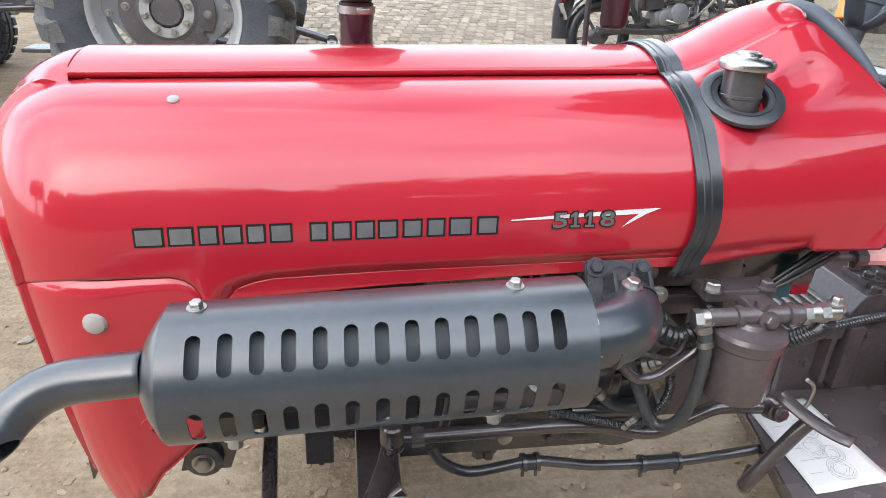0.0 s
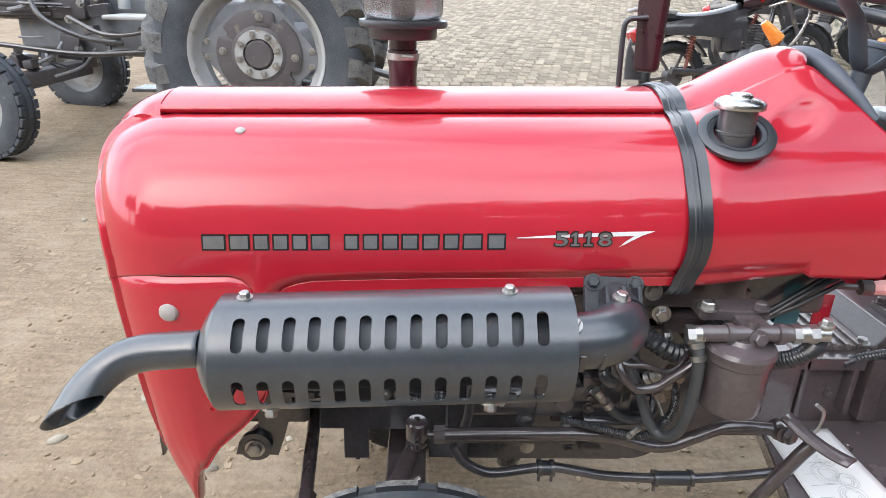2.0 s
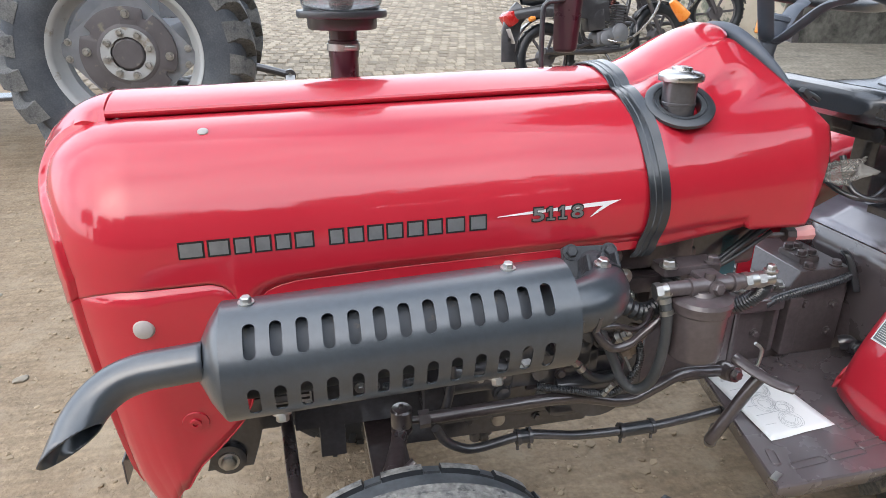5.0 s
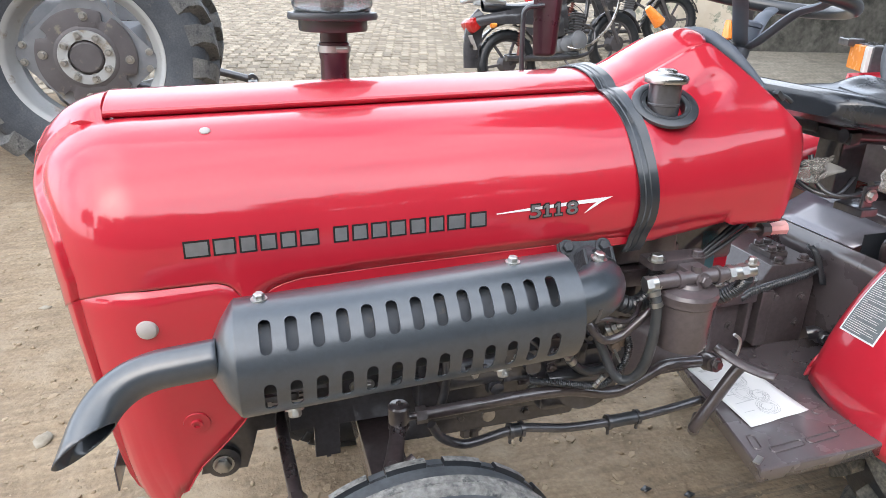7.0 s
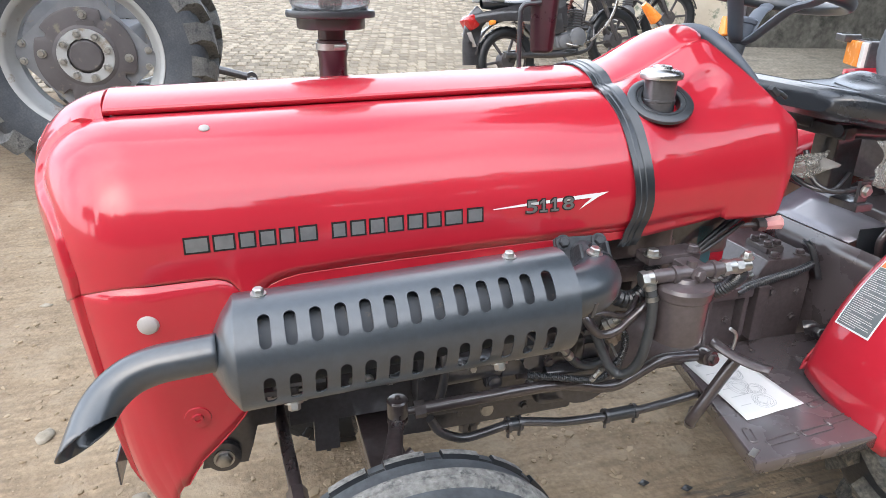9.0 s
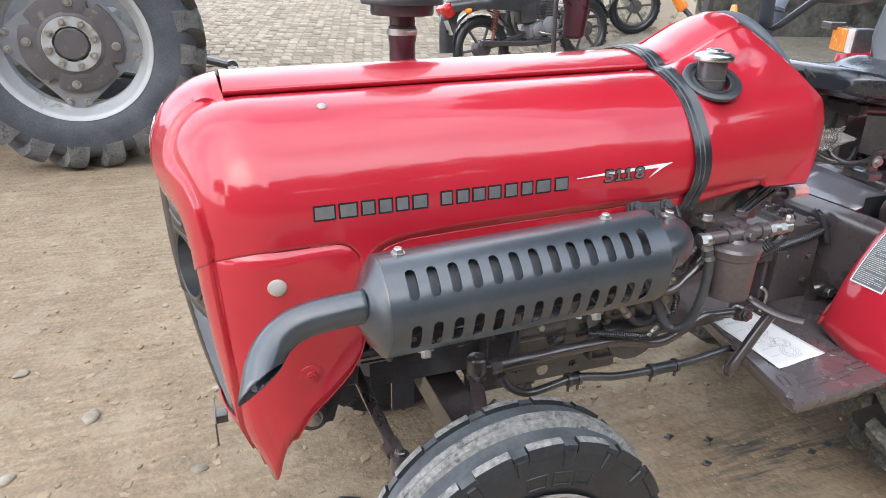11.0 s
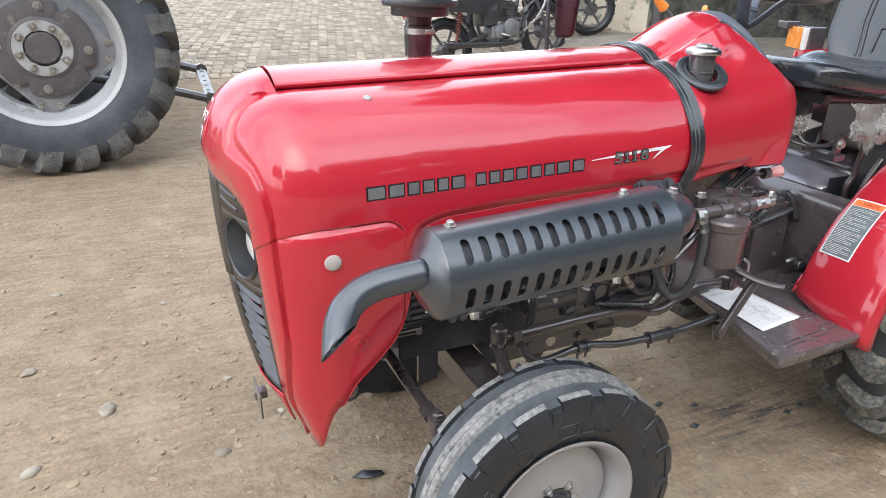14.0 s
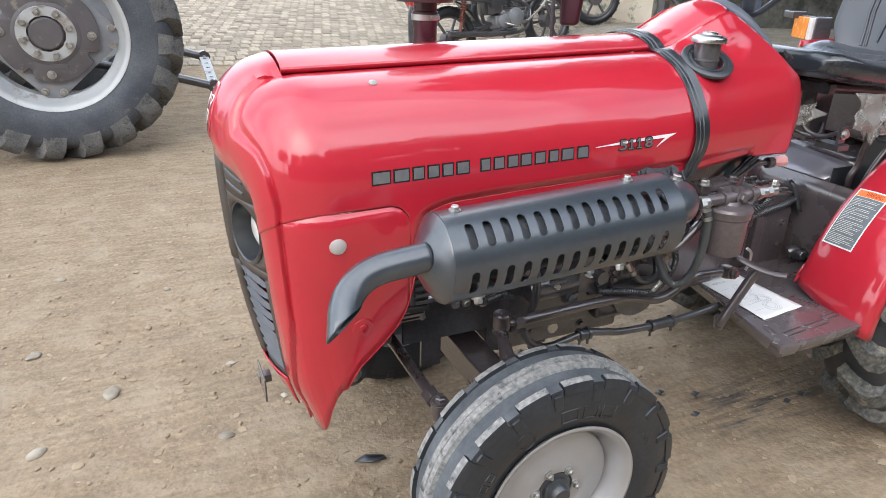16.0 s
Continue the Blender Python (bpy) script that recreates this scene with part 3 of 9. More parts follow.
def nose_rows(steps):
    base, goal = section(-0.4), opening()
    rows = []
    for s in range(1, steps + 1):
        a = math.pi / 2 * s / steps
        row = []
        for k, ((y, z), (gy_, gz_)) in enumerate(zip(base, goal)):
            n = 2.8 if k < N_TOP else (2.8 - 0.75 * min(1.0, (k - N_TOP) / N_SHOULDER))
            sn, cs = math.sin(a) ** (2 / n), math.cos(a) ** (2 / n) if s < steps else 0.0
            goal_x = nose_x(gy_, gz_) + 0.020 * smooth01((0.50 - gz_) / 0.12)
            if k >= N_TOP + N_SHOULDER + N_HIGH:
                q = (k - N_TOP - N_SHOULDER - N_HIGH) / (N_LOW - 1)
                foot = float(np.interp(s / steps, TIP_S, TIP_Z))
                zz = z + (foot - base[-1][1]) * q
            else:
                zz = z + (gz_ - z) * (1 - cs)
            c = k if k < N_TOP else N_TOP + (k - N_TOP) * 22 / N_SHOULDER if k < N_TOP + N_SHOULDER else k - N_SHOULDER + 22
            start = float(np.interp(c, RIM_K, RIM_S))
            strip = 0.012 + 0.021 * (1 - (y / 0.102) ** 2) - (z - top_z(-0.4)) if c <= N_TOP else 0.0105
            wide = float(np.interp(c, [5, 6, 8, 10, 12, 18, 28], [0.02, 0.10, 0.22, 0.17, 0.12, 0.06, 0.045]))
            u = s / steps - start
            side = smooth01((c - 4.5) / 5)
            fade = 1 - smooth01((s / steps - 0.93) / 0.07)
            strip = 0.0165 + (strip - 0.0165) * (1 - smooth01((s / steps - 0.15) / 0.45))
            rim = (strip * (1 - side) + 0.0085 * side) * smooth01(u / wide) * fade
            rim -= 0.0048 * smooth01((c - 7.5) / 3) * math.exp(-((u - 0.15 * wide) / (0.42 * wide)) ** 2) * fade
            rim += 0.0025 * side * smooth01(u / wide) * max(0.0, 1 - max(0.0, c - N_TOP) / 10) * (1 - smooth01((s / steps - 0.8) / 0.2))
            low = smooth01((k - N_TOP - 0.7 * N_SHOULDER) / (0.3 * N_SHOULDER))
            dx, dy, dz = -0.45 * math.sin(a) * (1 - side) - 0.5 * side, -side * (0.6 + 0.2 * low), math.cos(a) * (1 - side) + 0.5 * side * (1 - low)
            row.append((-0.4 + (goal_x + 0.4) * sn + rim * dx, y + (gy_ - y) * (1 - cs) + rim * dy, zz + rim * dz))
        rows.append(row)
    return rows


def whole(row):
    """Both halves of a row, from the near lower edge over the crown to the far one."""
    return row[::-1] + [(x, -y, z) for x, y, z in row[1:]]


NOSE = 96
stations = list(np.linspace(-0.4, -0.262, 22)) + list(np.linspace(-0.256, -0.16, 14)) + list(np.linspace(-0.14, 0.475, 22))
hood_rows = [whole(r) for r in nose_rows(NOSE)[::-1]] + [whole([(x, y, z) for y, z in section(x)]) for x in stations]
N_HALF = N_TOP + N_SHOULDER + N_HIGH + N_LOW
COLS = 2 * N_HALF - 1
SEAM_ROW = NOSE + 22


def is_cowl(i, j):
    return i < SEAM_ROW - 1 and (j < N_LOW or j >= COLS - 1 - N_LOW)


bm = bmesh.new()
grid(bm, hood_rows, skip=lambda i, j: is_cowl(i, j) or (i < SEAM_ROW - 1 and j in (N_LOW - 1, COLS - 1 - N_LOW)))
bmesh.ops.delete(bm, geom=[v for v in bm.verts if not v.link_faces], context="VERTS")
hood = part("hood", bm, RED, tractor, "glossy red sheet-metal hood", thick=0.004, sharp=50, flip=True)
for near in (True, False):
    bm = bmesh.new()
    grid(bm, hood_rows[:SEAM_ROW], skip=lambda i, j: not (j < N_LOW - 1 if near else j > COLS - 1 - N_LOW))
    bmesh.ops.delete(bm, geom=[v for v in bm.verts if not v.link_faces], context="VERTS")
    part("front_cowl", bm, RED, tractor, "red front cowl side with a long lower tip", thick=0.004, sharp=50, flip=True)

# turned-in lip along the rear edge of the near front cowl
edge_line = [(x, side_y(x, low_edge(x)), low_edge(x)) for x in np.linspace(-0.252, -0.4, 26)]
edge_line += [tuple(r[-1]) for r in nose_rows(NOSE)[1:54:2]]
bm = bmesh.new()
grid(bm, [[(x + 0.004 * q * (1 - q) * 4, y + 0.044 * q, z + 0.0015) for q in (0.0, 0.12, 0.4, 0.7, 1.0)] for x, y, z in edge_line])
part("cowl_lip", bm, RED, tractor, thick=0.003)

# cowl of the dashboard behind the strap
xs = list(np.linspace(0.472, 0.68, 24)) + [0.686, 0.691, 0.696, 0.705] + list(np.linspace(0.715, 0.890, 20))
for sgn in (-1, 1):
    bm = bmesh.new()
    grid(bm, [[(x, -sgn * y, z) for y, z in flank(x)] for x in xs])
    part("dash_cowl", bm, RED, tractor, "red flank of the dashboard cowl", thick=0.004, sharp=50, flip=sgn < 0)
bm = bmesh.new()
rows = []
for q in np.linspace(0, 1, 26):
    row = []
    for y in np.linspace(-0.1, 0.1, 15):
        x = 0.472 + (0.705 + 0.030 * (1 - (y / 0.1) ** 2) - 0.472) * q
        row.append((x, y, top_z(min(x, 0.71)) - 0.004 + 0.026 * (1 - (y / 0.1) ** 2) - (0.2 * (x - 0.71) if x > 0.71 else 0)))
    rows.append(row)
grid(bm, rows)
part("dash_cowl_top", bm, RED, tractor, "red crown of the dashboard cowl", thick=0.004, sharp=50, flip=True)

# raised centre panel of the hood
bm = bmesh.new()
rows = []
for x in np.linspace(-0.465, 0.478, 40):
    zt = top_z(x)
    up = 0.012
    row = [(x, -0.102, zt + 0.0012), (x, -0.1025, zt + up - 0.003)]
    row += [(x, y, zt + up + 0.021 * (1 - (y / 0.102) ** 2)) for y in np.linspace(-0.1, 0.1, 15)]
    if not rows:
        rows.append([(x - 0.0004, p[1], p[2] - 0.011) for p in row + [(x, 0.1025, zt + up - 0.003), (x, 0.102, zt + 0.0012)]])
    rows.append(row + [(x, 0.1025, zt + up - 0.003), (x, 0.102, zt + 0.0012)])
grid(bm, rows)
part("hood_panel", bm, RED, hood, "raised centre strip of the hood", thick=0.006, sharp=30, flip=True)

# apron under the grille
bm = bmesh.new()
rows = []
for z in np.linspace(0.50, 0.40, 8):
    rows.append([(nose_x(y, z) + 0.002 + 0.05 * (0.5 - z), y, z + 0.05 * (1 - abs(y) / 0.17) * (0.5 - z) / 0.1) for y in np.linspace(0.004 - mouth_w(z), mouth_w(z) - 0.004, 21)])
grid(bm, rows)
part("front_apron", bm, RED, tractor, thick=0.004)

# badge on the nose: plain shapes
crown_rows = [r[:N_TOP + 3] for r in nose_rows(NOSE)]


def on_crown(y, z, up):
    """A place on the front of the nose, lifted off the sheet by up."""
    line = sorted((float(np.interp(abs(y), [p[1] * -1 for p in r], [p[2] for p in r])), float(np.interp(abs(y), [p[1] * -1 for p in r], [p[0] for p in r]))) for r in crown_rows)
    return (float(np.interp(z, [p[0] for p in line], [p[1] for p in line])) - up, y, z + 0.3 * up)


bm = bmesh.new()
rows = []
for q in np.linspace(0, 1, 13):
    z = 1.158 - 0.108 * q
    w = 0.036 * math.sin(math.pi * (0.10 + 0.84 * q)) ** 0.6
    rows.append([on_crown(y, z, 0.0012) for y in np.linspace(-w, w, 9)])
grid(bm, rows)
badge = part("badge", bm, RED, hood, "red badge with pale triangles", thick=0.002)
for cy, cz, sz in ((-0.016, 1.122, 0.014), (0.016, 1.122, 0.014), (0.0, 1.088, 0.015)):
    bm = bmesh.new()
    tri = [(cy + sz * a, cz + sz * b) for a, b in ((-0.95, 0.9), (0.95, 0.9), (0.0, -1.0))]
    mid = (cy, cz + 0.27 * sz)
    for k in range(3):
        p, q = tri[k], tri[(k + 1) % 3]
        ip, iq = [(mid[0] + (v[0] - mid[0]) * 0.62, mid[1] + (v[1] - mid[1]) * 0.62) for v in (p, q)]
        bm.faces.new([bm.verts.new(on_crown(*v, 0.0030)) for v in (p, q, iq, ip)])
    part("badge_mark", bm, WHITE_INK, badge, thick=0.0008)

# ---- tractor: grille and headlights ----
def grille_put(d):
    return lambda u, v: (nose_x(u, v) + d, u, v)


bm = bmesh.new()
put = grille_put(0.016)
LAMP_Z, LAMP_Y, LAMP_R = 0.861, 0.102, 0.066
for sgn in (-1, 1):
    ring = [(sgn * LAMP_Y + LAMP_R * math.cos(a), LAMP_Z + LAMP_R * math.sin(a)) for a in np.linspace(0, 2 * math.pi, 40, endpoint=False)]
    holed_cell(bm, min(0, sgn * 0.176), max(0, sgn * 0.176), LAMP_Z - 0.075, LAMP_Z + 0.075, ring, put)
for z0, z1 in ((0.936, 1.015), (0.765, 0.786), (0.485, 0.505)):
    grid(bm, [[put((mouth_w(z) - 0.006) * q, z) for q in np.linspace(-1, 1, 25)] for z in (z0, (z0 + z1) / 2, z1)])
for sgn in (-1, 1):
    grid(bm, [[put(sgn * (mouth_w(z) - e_), z) for e_ in (0.006, 0.018, 0.028)] for z in np.linspace(0.505, 0.765, 9)])
grid(bm, [[(nose_x(y, z) + 0.016 - 0.010 * (1 - abs(y) / 0.024), y, z) for y in (-0.024, -0.012, 0.0, 0.012, 0.024)] for z in np.linspace(0.505, 0.765, 9)])
grid(bm, [[(nose_x(y, z) + 0.0157 - 0.012 * (1 - abs(y) / 0.024), y, z) for y in (-0.024, -0.012, 0.0, 0.012, 0.024)] for z in np.linspace(0.765, 1.010, 9)])
grille = part("grille", bm, GRILLE, tractor, "bronze-grey plastic grille panel", thick=0.004)
bm = bmesh.new()
grid(bm, [[grille_put(0.078)((mouth_w(z) - 0.006) * q, z) for q in np.linspace(-1, 1, 9)] for z in np.linspace(0.495, 1.0, 9)])
part("backing", bm, BLACK_IRON, grille, thick=0.002)
for k in range(9):
    for sgn in (-1, 1):
        z = 0.521 + k * 0.0285
        bm = bmesh.new()
        rows = []
        for q in np.linspace(0, 1, 11):
            y = 0.026 + (mouth_w(z) - 0.026 - 0.026) * q
            x0 = nose_x(y, z) + 0.012
            bow = 0.007 * (1 - q * q)
            fat = 0.25 + 0.75 * min(1.0, q / 0.12, (1 - q) / 0.12)
            zc = z + bow - 0.004
            rows.append([(x0, sgn * y, zc - 0.0045 * fat), (x0 + 0.0015, sgn * y, zc - 0.0065 * fat), (x0 + 0.010, sgn * y, zc + 0.0030 * fat), (x0 + 0.008, sgn * y, zc + 0.0050 * fat), (x0, sgn * y, zc - 0.0045 * fat)])
        grid(bm, rows)
        part("slat", bm, SLAT, grille)
for sgn in (-1, 1):
    for k in range(2):
        bm = bmesh.new()
        rows = []
        for y in np.linspace(0.045, 0.125, 9):
            z = 0.960 + 0.024 * k - 0.10 * (y - 0.05)
            x0 = nose_x(y, z) + 0.0145
            rows.append([(x0, sgn * y, z - 0.005), (x0 - 0.002, sgn * y, z - 0.001), (x0 + 0.001, sgn * y, z + 0.003)])
        grid(bm, rows)
        part("upper_slat", bm, SLAT, grille, thick=0.003)
        bm = bmesh.new()
        grid(bm, [[(nose_x(y, 0.97) + 0.0140, sgn * y, 0.967 + 0.024 * k - 0.10 * (y - 0.05) + dz) for dz in (0.0, 0.010)] for y in np.linspace(0.042, 0.128, 9)])
        part("upper_slot", bm, BLACK_INK, grille, thick=0.001)
    nx = nose_x(LAMP_Y, LAMP_Z)
    out = Vector((-1.0, sgn * 3.0 * LAMP_Y, 0.03)).normalized()
    m = along(out)
    c = (nx + 0.019, sgn * LAMP_Y, LAMP_Z)
    bm = bmesh.new()
    lathe(bm, [(0.060, -0.060), (0.065, -0.002), (0.064, 0.003), (0.068, 0.005), (0.072, 0.001), (0.070, -0.006), (0.066, -0.060)], c, 48, m)
    lamp = part("headlight", bm, RUBBER, tractor, "round headlight deep in a black bezel")
    bm = bmesh.new()
    lathe(bm, [(0.0, -0.022), (0.03, -0.025), (0.050, -0.034), (0.060, -0.045), (0.060, -0.052), (0.0, -0.052)], c, 48, m)
    part("lens", bm, CLEAR, lamp, "ribbed clear lens")
bm = bmesh.new()
rod(bm, (nose_x(0.158, 0.968) + 0.018, -0.158, 0.968), (nose_x(0.158, 0.968) + 0.010, -0.159, 0.968), 0.010)
part("grille_screw", bm, RUBBER, grille)

# small bracket under the grille
bm = bmesh.new()
box(bm, (-0.556, -0.06, 0.452), (0.004, 0.10, 0.06), 0.001)
box(bm, (-0.545, -0.02, 0.436), (0.03, 0.03, 0.02), 0.002)
part("plate_bracket", bm, BLACK_IRON, tractor)

# hood fittings
bm = bmesh.new()
p = Vector((-0.301, side_y(-0.301, 1.1725), 1.1725))
lathe(bm, [(0, 0.004), (0.006, 0.0038), (0.0085, 0.002), (0.009, -0.003)], p, 20, along((0, -0.42, 0.9)))
part("hood_plug", bm, WHITE_PLASTIC, hood, "small white hole plug")
bm = bmesh.new()
p = Vector((-0.417, -0.2995, 0.882))
lathe(bm, [(0, 0.010), (0.008, 0.0095), (0.015, 0.006), (0.0175, 0.0), (0.017, -0.008)], p, 24, along((-0.12, -1, 0)))
part("lamp_plug", bm, WHITE_PLASTIC, hood, "round white plastic plug")
bm = bmesh.new()
p = Vector((-0.366, -0.2845, 0.679))
lathe(bm, [(0.024, -0.004), (0.0225, 0.0015), (0.0105, 0.002), (0.0098, 0.006), (0.005, 0.006), (0.004, 0.003), (0, 0.003)], p, 24, along((0, -1, -0.1)))
part("cowl_screw", bm, RED, tractor, "red painted screw in a round dimple")

# ---- tractor: decals ----
def on_hood(bm, lift_):
    for v in bm.verts:
        v.co.y = side_y(v.co.x, v.co.z) - lift_ - v.co.y
    return bm


def decal_bar(bm, x0, x1, z0, z1, lean=0.0):
    n = 3
    rows = [[(x0 + (x1 - x0) * i / n + lean * q, 0.0, z0 + (z1 - z0) * q + 0.0239 * ((x0 + (x1 - x0) * i / n) + 0.348)) for i in range(n + 1)] for q in (0, 0.5, 1)]
    grid(bm, rows)


WORDS = ((303, 350), (352, 393), (396, 428), (431, 463), (466, 497), (500, 537), (560, 590), (594, 626), (629, 662), (664, 698), (702, 736), (740, 772), (775, 815), (820, 857))
for a, b in WORDS:
    x0, x1 = -0.348 + (a - 303) * 0.000906, -0.348 + (b - 303) * 0.000906
    bm = bmesh.new()
    x0, x1 = x0 + 0.03 * (x1 - x0), x1 - 0.04 * (x1 - x0)
    decal_bar(bm, x0, x1, 0.9985, 1.0262)
    under = part("name_bar", on_hood(bm, 0.0012), BLACK_INK, hood)
    bm = bmesh.new()
    decal_bar(bm, x0 + 0.0030, x1 - 0.0030, 1.0016, 1.0232)
    part("name_bar_face", on_hood(bm, 0.0022), SILVER_INK, hood)
bm = bmesh.new()
top = [(0.171, 1.0316), (0.23, 1.0368), (0.29, 1.0412), (0.345, 1.0445), (0.4, 1.0465)]
low = [(0.171, 1.0302), (0.23, 1.0322), (0.29, 1.0352), (0.345, 1.0372), (0.378, 1.0385)]
grid(bm, [[(x, 0, z) for x, z in top], [(x, 0, z) for x, z in low]])
hook = [bm.verts.new((x, 0, z)) for x, z in ((0.4, 1.0465), (0.378, 1.0385), (0.340, 1.0180), (0.352, 1.0290), (0.366, 1.0385))]
bm.faces.new((hook[0], hook[1], hook[2], hook[3], hook[4]))
bmesh.ops.subdivide_edges(bm, edges=list(bm.edges), cuts=2, use_grid_fill=True)
bmesh.ops.triangulate(bm, faces=list(bm.faces))
part("arrow_stripe", on_hood(bm, 0.0012), WHITE_INK, hood, "white swept arrow")


def letters(text, size, width, x, z, slope=0.0, offset=0.0):
    """The text as a flat bmesh in the x-z plane, with its left lower corner at x, z."""
    cu = bpy.data.curves.new("letters", "FONT")
    cu.body, cu.size, cu.resolution_u, cu.offset = text, 1.0, 3, offset
    ob = bpy.data.objects.new("letters", cu)
    scene.collection.objects.link(ob)
    me = bpy.data.meshes.new_from_object(ob.evaluated_get(bpy.context.evaluated_depsgraph_get()))
    bpy.data.objects.remove(ob)
    b = bmesh.new()
    b.from_mesh(me)
    bpy.data.meshes.remove(me)
    xs, ys = [v.co.x for v in b.verts], [v.co.y for v in b.verts]
    x0, x1, y0, y1 = min(xs), max(xs), min(ys), max(ys)
    for v in b.verts:
        u, w = (v.co.x - x0) / (x1 - x0), (v.co.y - y0) / (y1 - y0)
        v.co = Vector((x + u * width, 0.0, z + w * size + slope * u * width))
    return b


def numeral_one(width, size, x, z, grow):
    """A flat upright numeral one with a flag and a foot."""
    b = bmesh.new()
    for u0, u1, w0, w1 in ((0.36, 0.70, 0.0, 1.0), (0.06, 1.0, 0.0, 0.17)):
        b.faces.new([b.verts.new((x + u * width + du * grow, 0.0, z + w * size + dw_ * grow)) for u, w, du, dw_ in ((u0, w0, -1, -1), (u1, w0, 1, -1), (u1, w1, 1, 1), (u0, w1, -1, 1))])
    b.faces.new([b.verts.new((x + u * width + du * grow, -0.0001, z + w * size + dw_ * grow)) for u, w, du, dw_ in ((0.04, 0.60, -1, -1), (0.40, 0.74, 0, -1), (0.40, 1.0, 0, 1), (0.04, 0.80, -1, 1))])
    return b


for digit, dx, dw in (("5", 0.0, 0.0225), ("1", 0.0262, 0.0160), ("1", 0.0482, 0.0160), ("8", 0.0715, 0.0235)):
    if digit == "1":
        edge_, face_ = numeral_one(dw, 0.0236, 0.2325 + dx, 1.0190 + 0.02 * dx, 0.0017), numeral_one(dw, 0.0236, 0.2325 + dx, 1.0190 + 0.02 * dx, -0.0004)
    else:
        edge_ = letters(digit, 0.0275, dw + 0.003, 0.2315 + dx, 1.0168 + 0.02 * dx, 0.02, 0.03)
        face_ = letters(digit, 0.0225, dw - 0.0015, 0.2338 + dx, 1.0193 + 0.02 * dx, 0.02, 0.012)
    part("digit_edge", on_hood(edge_, 0.0022), BLACK_INK, hood)
    part("digit", on_hood(face_, 0.0032), SILVER_INK, hood)

# ---- tractor: strap, filler, dashboard ----
strap_prof = [(a * 0.87, h) for a, h in [(-0.0235, 0.0), (-0.0228, 0.0024), (-0.012, 0.0026), (-0.0105, 0.0046), (-0.0080, 0.0046), (-0.0062, 0.0022), (0.0012, 0.0022), (0.003, 0.0046), (0.0055, 0.0046),
              (0.007, 0.0026), (0.0228, 0.0024), (0.0235, 0.0)]]


def strap_x(k):
    return float(np.interp(k, [0.0, 0.25, 0.40, 0.62, 0.85, 1.0], [0.476, 0.474, 0.468, 0.468, 0.475, 0.459]))


bm = bmesh.new()
half = []
for k in np.linspace(0, 1, 46):
    x = strap_x(k)
    pts = section(min(x, 0.469))
    zt = top_z(min(x, 0.469))
    pts = [(-0.1 * j / N_TOP, zt + 0.012 + 0.021 * (1 - (j / N_TOP / 1.02) ** 2)) for j in range(N_TOP)] + [(-0.101, zt + 0.0115), (-0.107, zt + 0.007)] + pts[N_TOP + 1:]
    length = np.concatenate([[0], np.cumsum([math.dist(a, b) for a, b in zip(pts, pts[1:])])])
    w = k * length[-1]
    y, z = float(np.interp(w, length, [p[0] for p in pts])), float(np.interp(w, length, [p[1] for p in pts]))
    w2 = min(length[-1], w + 0.006)
    y2, z2 = float(np.interp(w2, length, [p[0] for p in pts])), float(np.interp(w2, length, [p[1] for p in pts]))
    w1 = max(0, w - 0.006)
    y1, z1 = float(np.interp(w1, length, [p[0] for p in pts])), float(np.interp(w1, length, [p[1] for p in pts]))
    d = Vector((0, y2 - y1, z2 - z1)).normalized()
    nrm = Vector((0, d.z, -d.y))
    off = 0.0015 + 0.0015 * smooth01((0.125 + y) / 0.035)

    def rise(a):
        """How far the climbing cowl stands out over the hood's own section here."""
        return max(0.0, top_z(x + a) - 1.2062) * max(0.0, nrm.z) + max(0.0, y - side_y(x + a, min(z, 1.2))) * max(0.0, -nrm.y) if y < -0.130 else max(0.0, top_z(x + a) - 1.2062)

    half.append([tuple(Vector((x + a, y, z)) + nrm * (h + off + min(0.012, rise(a)))) for a, h in strap_prof])
for _ in range(2):
    half = [half[0]] + [[tuple((Vector(p) + 2 * Vector(q) + Vector(r)) / 4) for p, q, r in zip(a, b, c)] for a, b, c in zip(half, half[1:], half[2:])] + [half[-1]]
push = [min(0.0, min(side_y(px, pz) - 0.001 - h - py for (px, py, pz), (a, h) in zip(row, strap_prof))) if 0.958 < row[0][2] < 1.17 else None for row in half]
low_push = [v for v in push if v is not None][-1]
push = [(0.0 if row[0][2] > 1.1 else low_push) if v is None else v for v, row in zip(push, half)]
for _ in range(4):
    push = push[:1] + [(a + 2 * b + c) / 4 for a, b, c in zip(push, push[1:], push[2:])] + push[-1:]
half = [[(px, py + v - 0.0055 * smooth01((1.13 - pz) / 0.08), pz) for px, py, pz in row] for v, row in zip(push, half)]
half.append([(px - 0.006, py + 0.004, pz - 0.014) for px, py, pz in half[45]])
grid(bm, half)
grid(bm, [[(px, -py, pz) for px, py, pz in row] for row in half])
bmesh.ops.remove_doubles(bm, verts=bm.verts, dist=0.0005)
part("hood_strap", bm, STRAP, tractor, "ribbed black rubber strap over the hood", sharp=30)

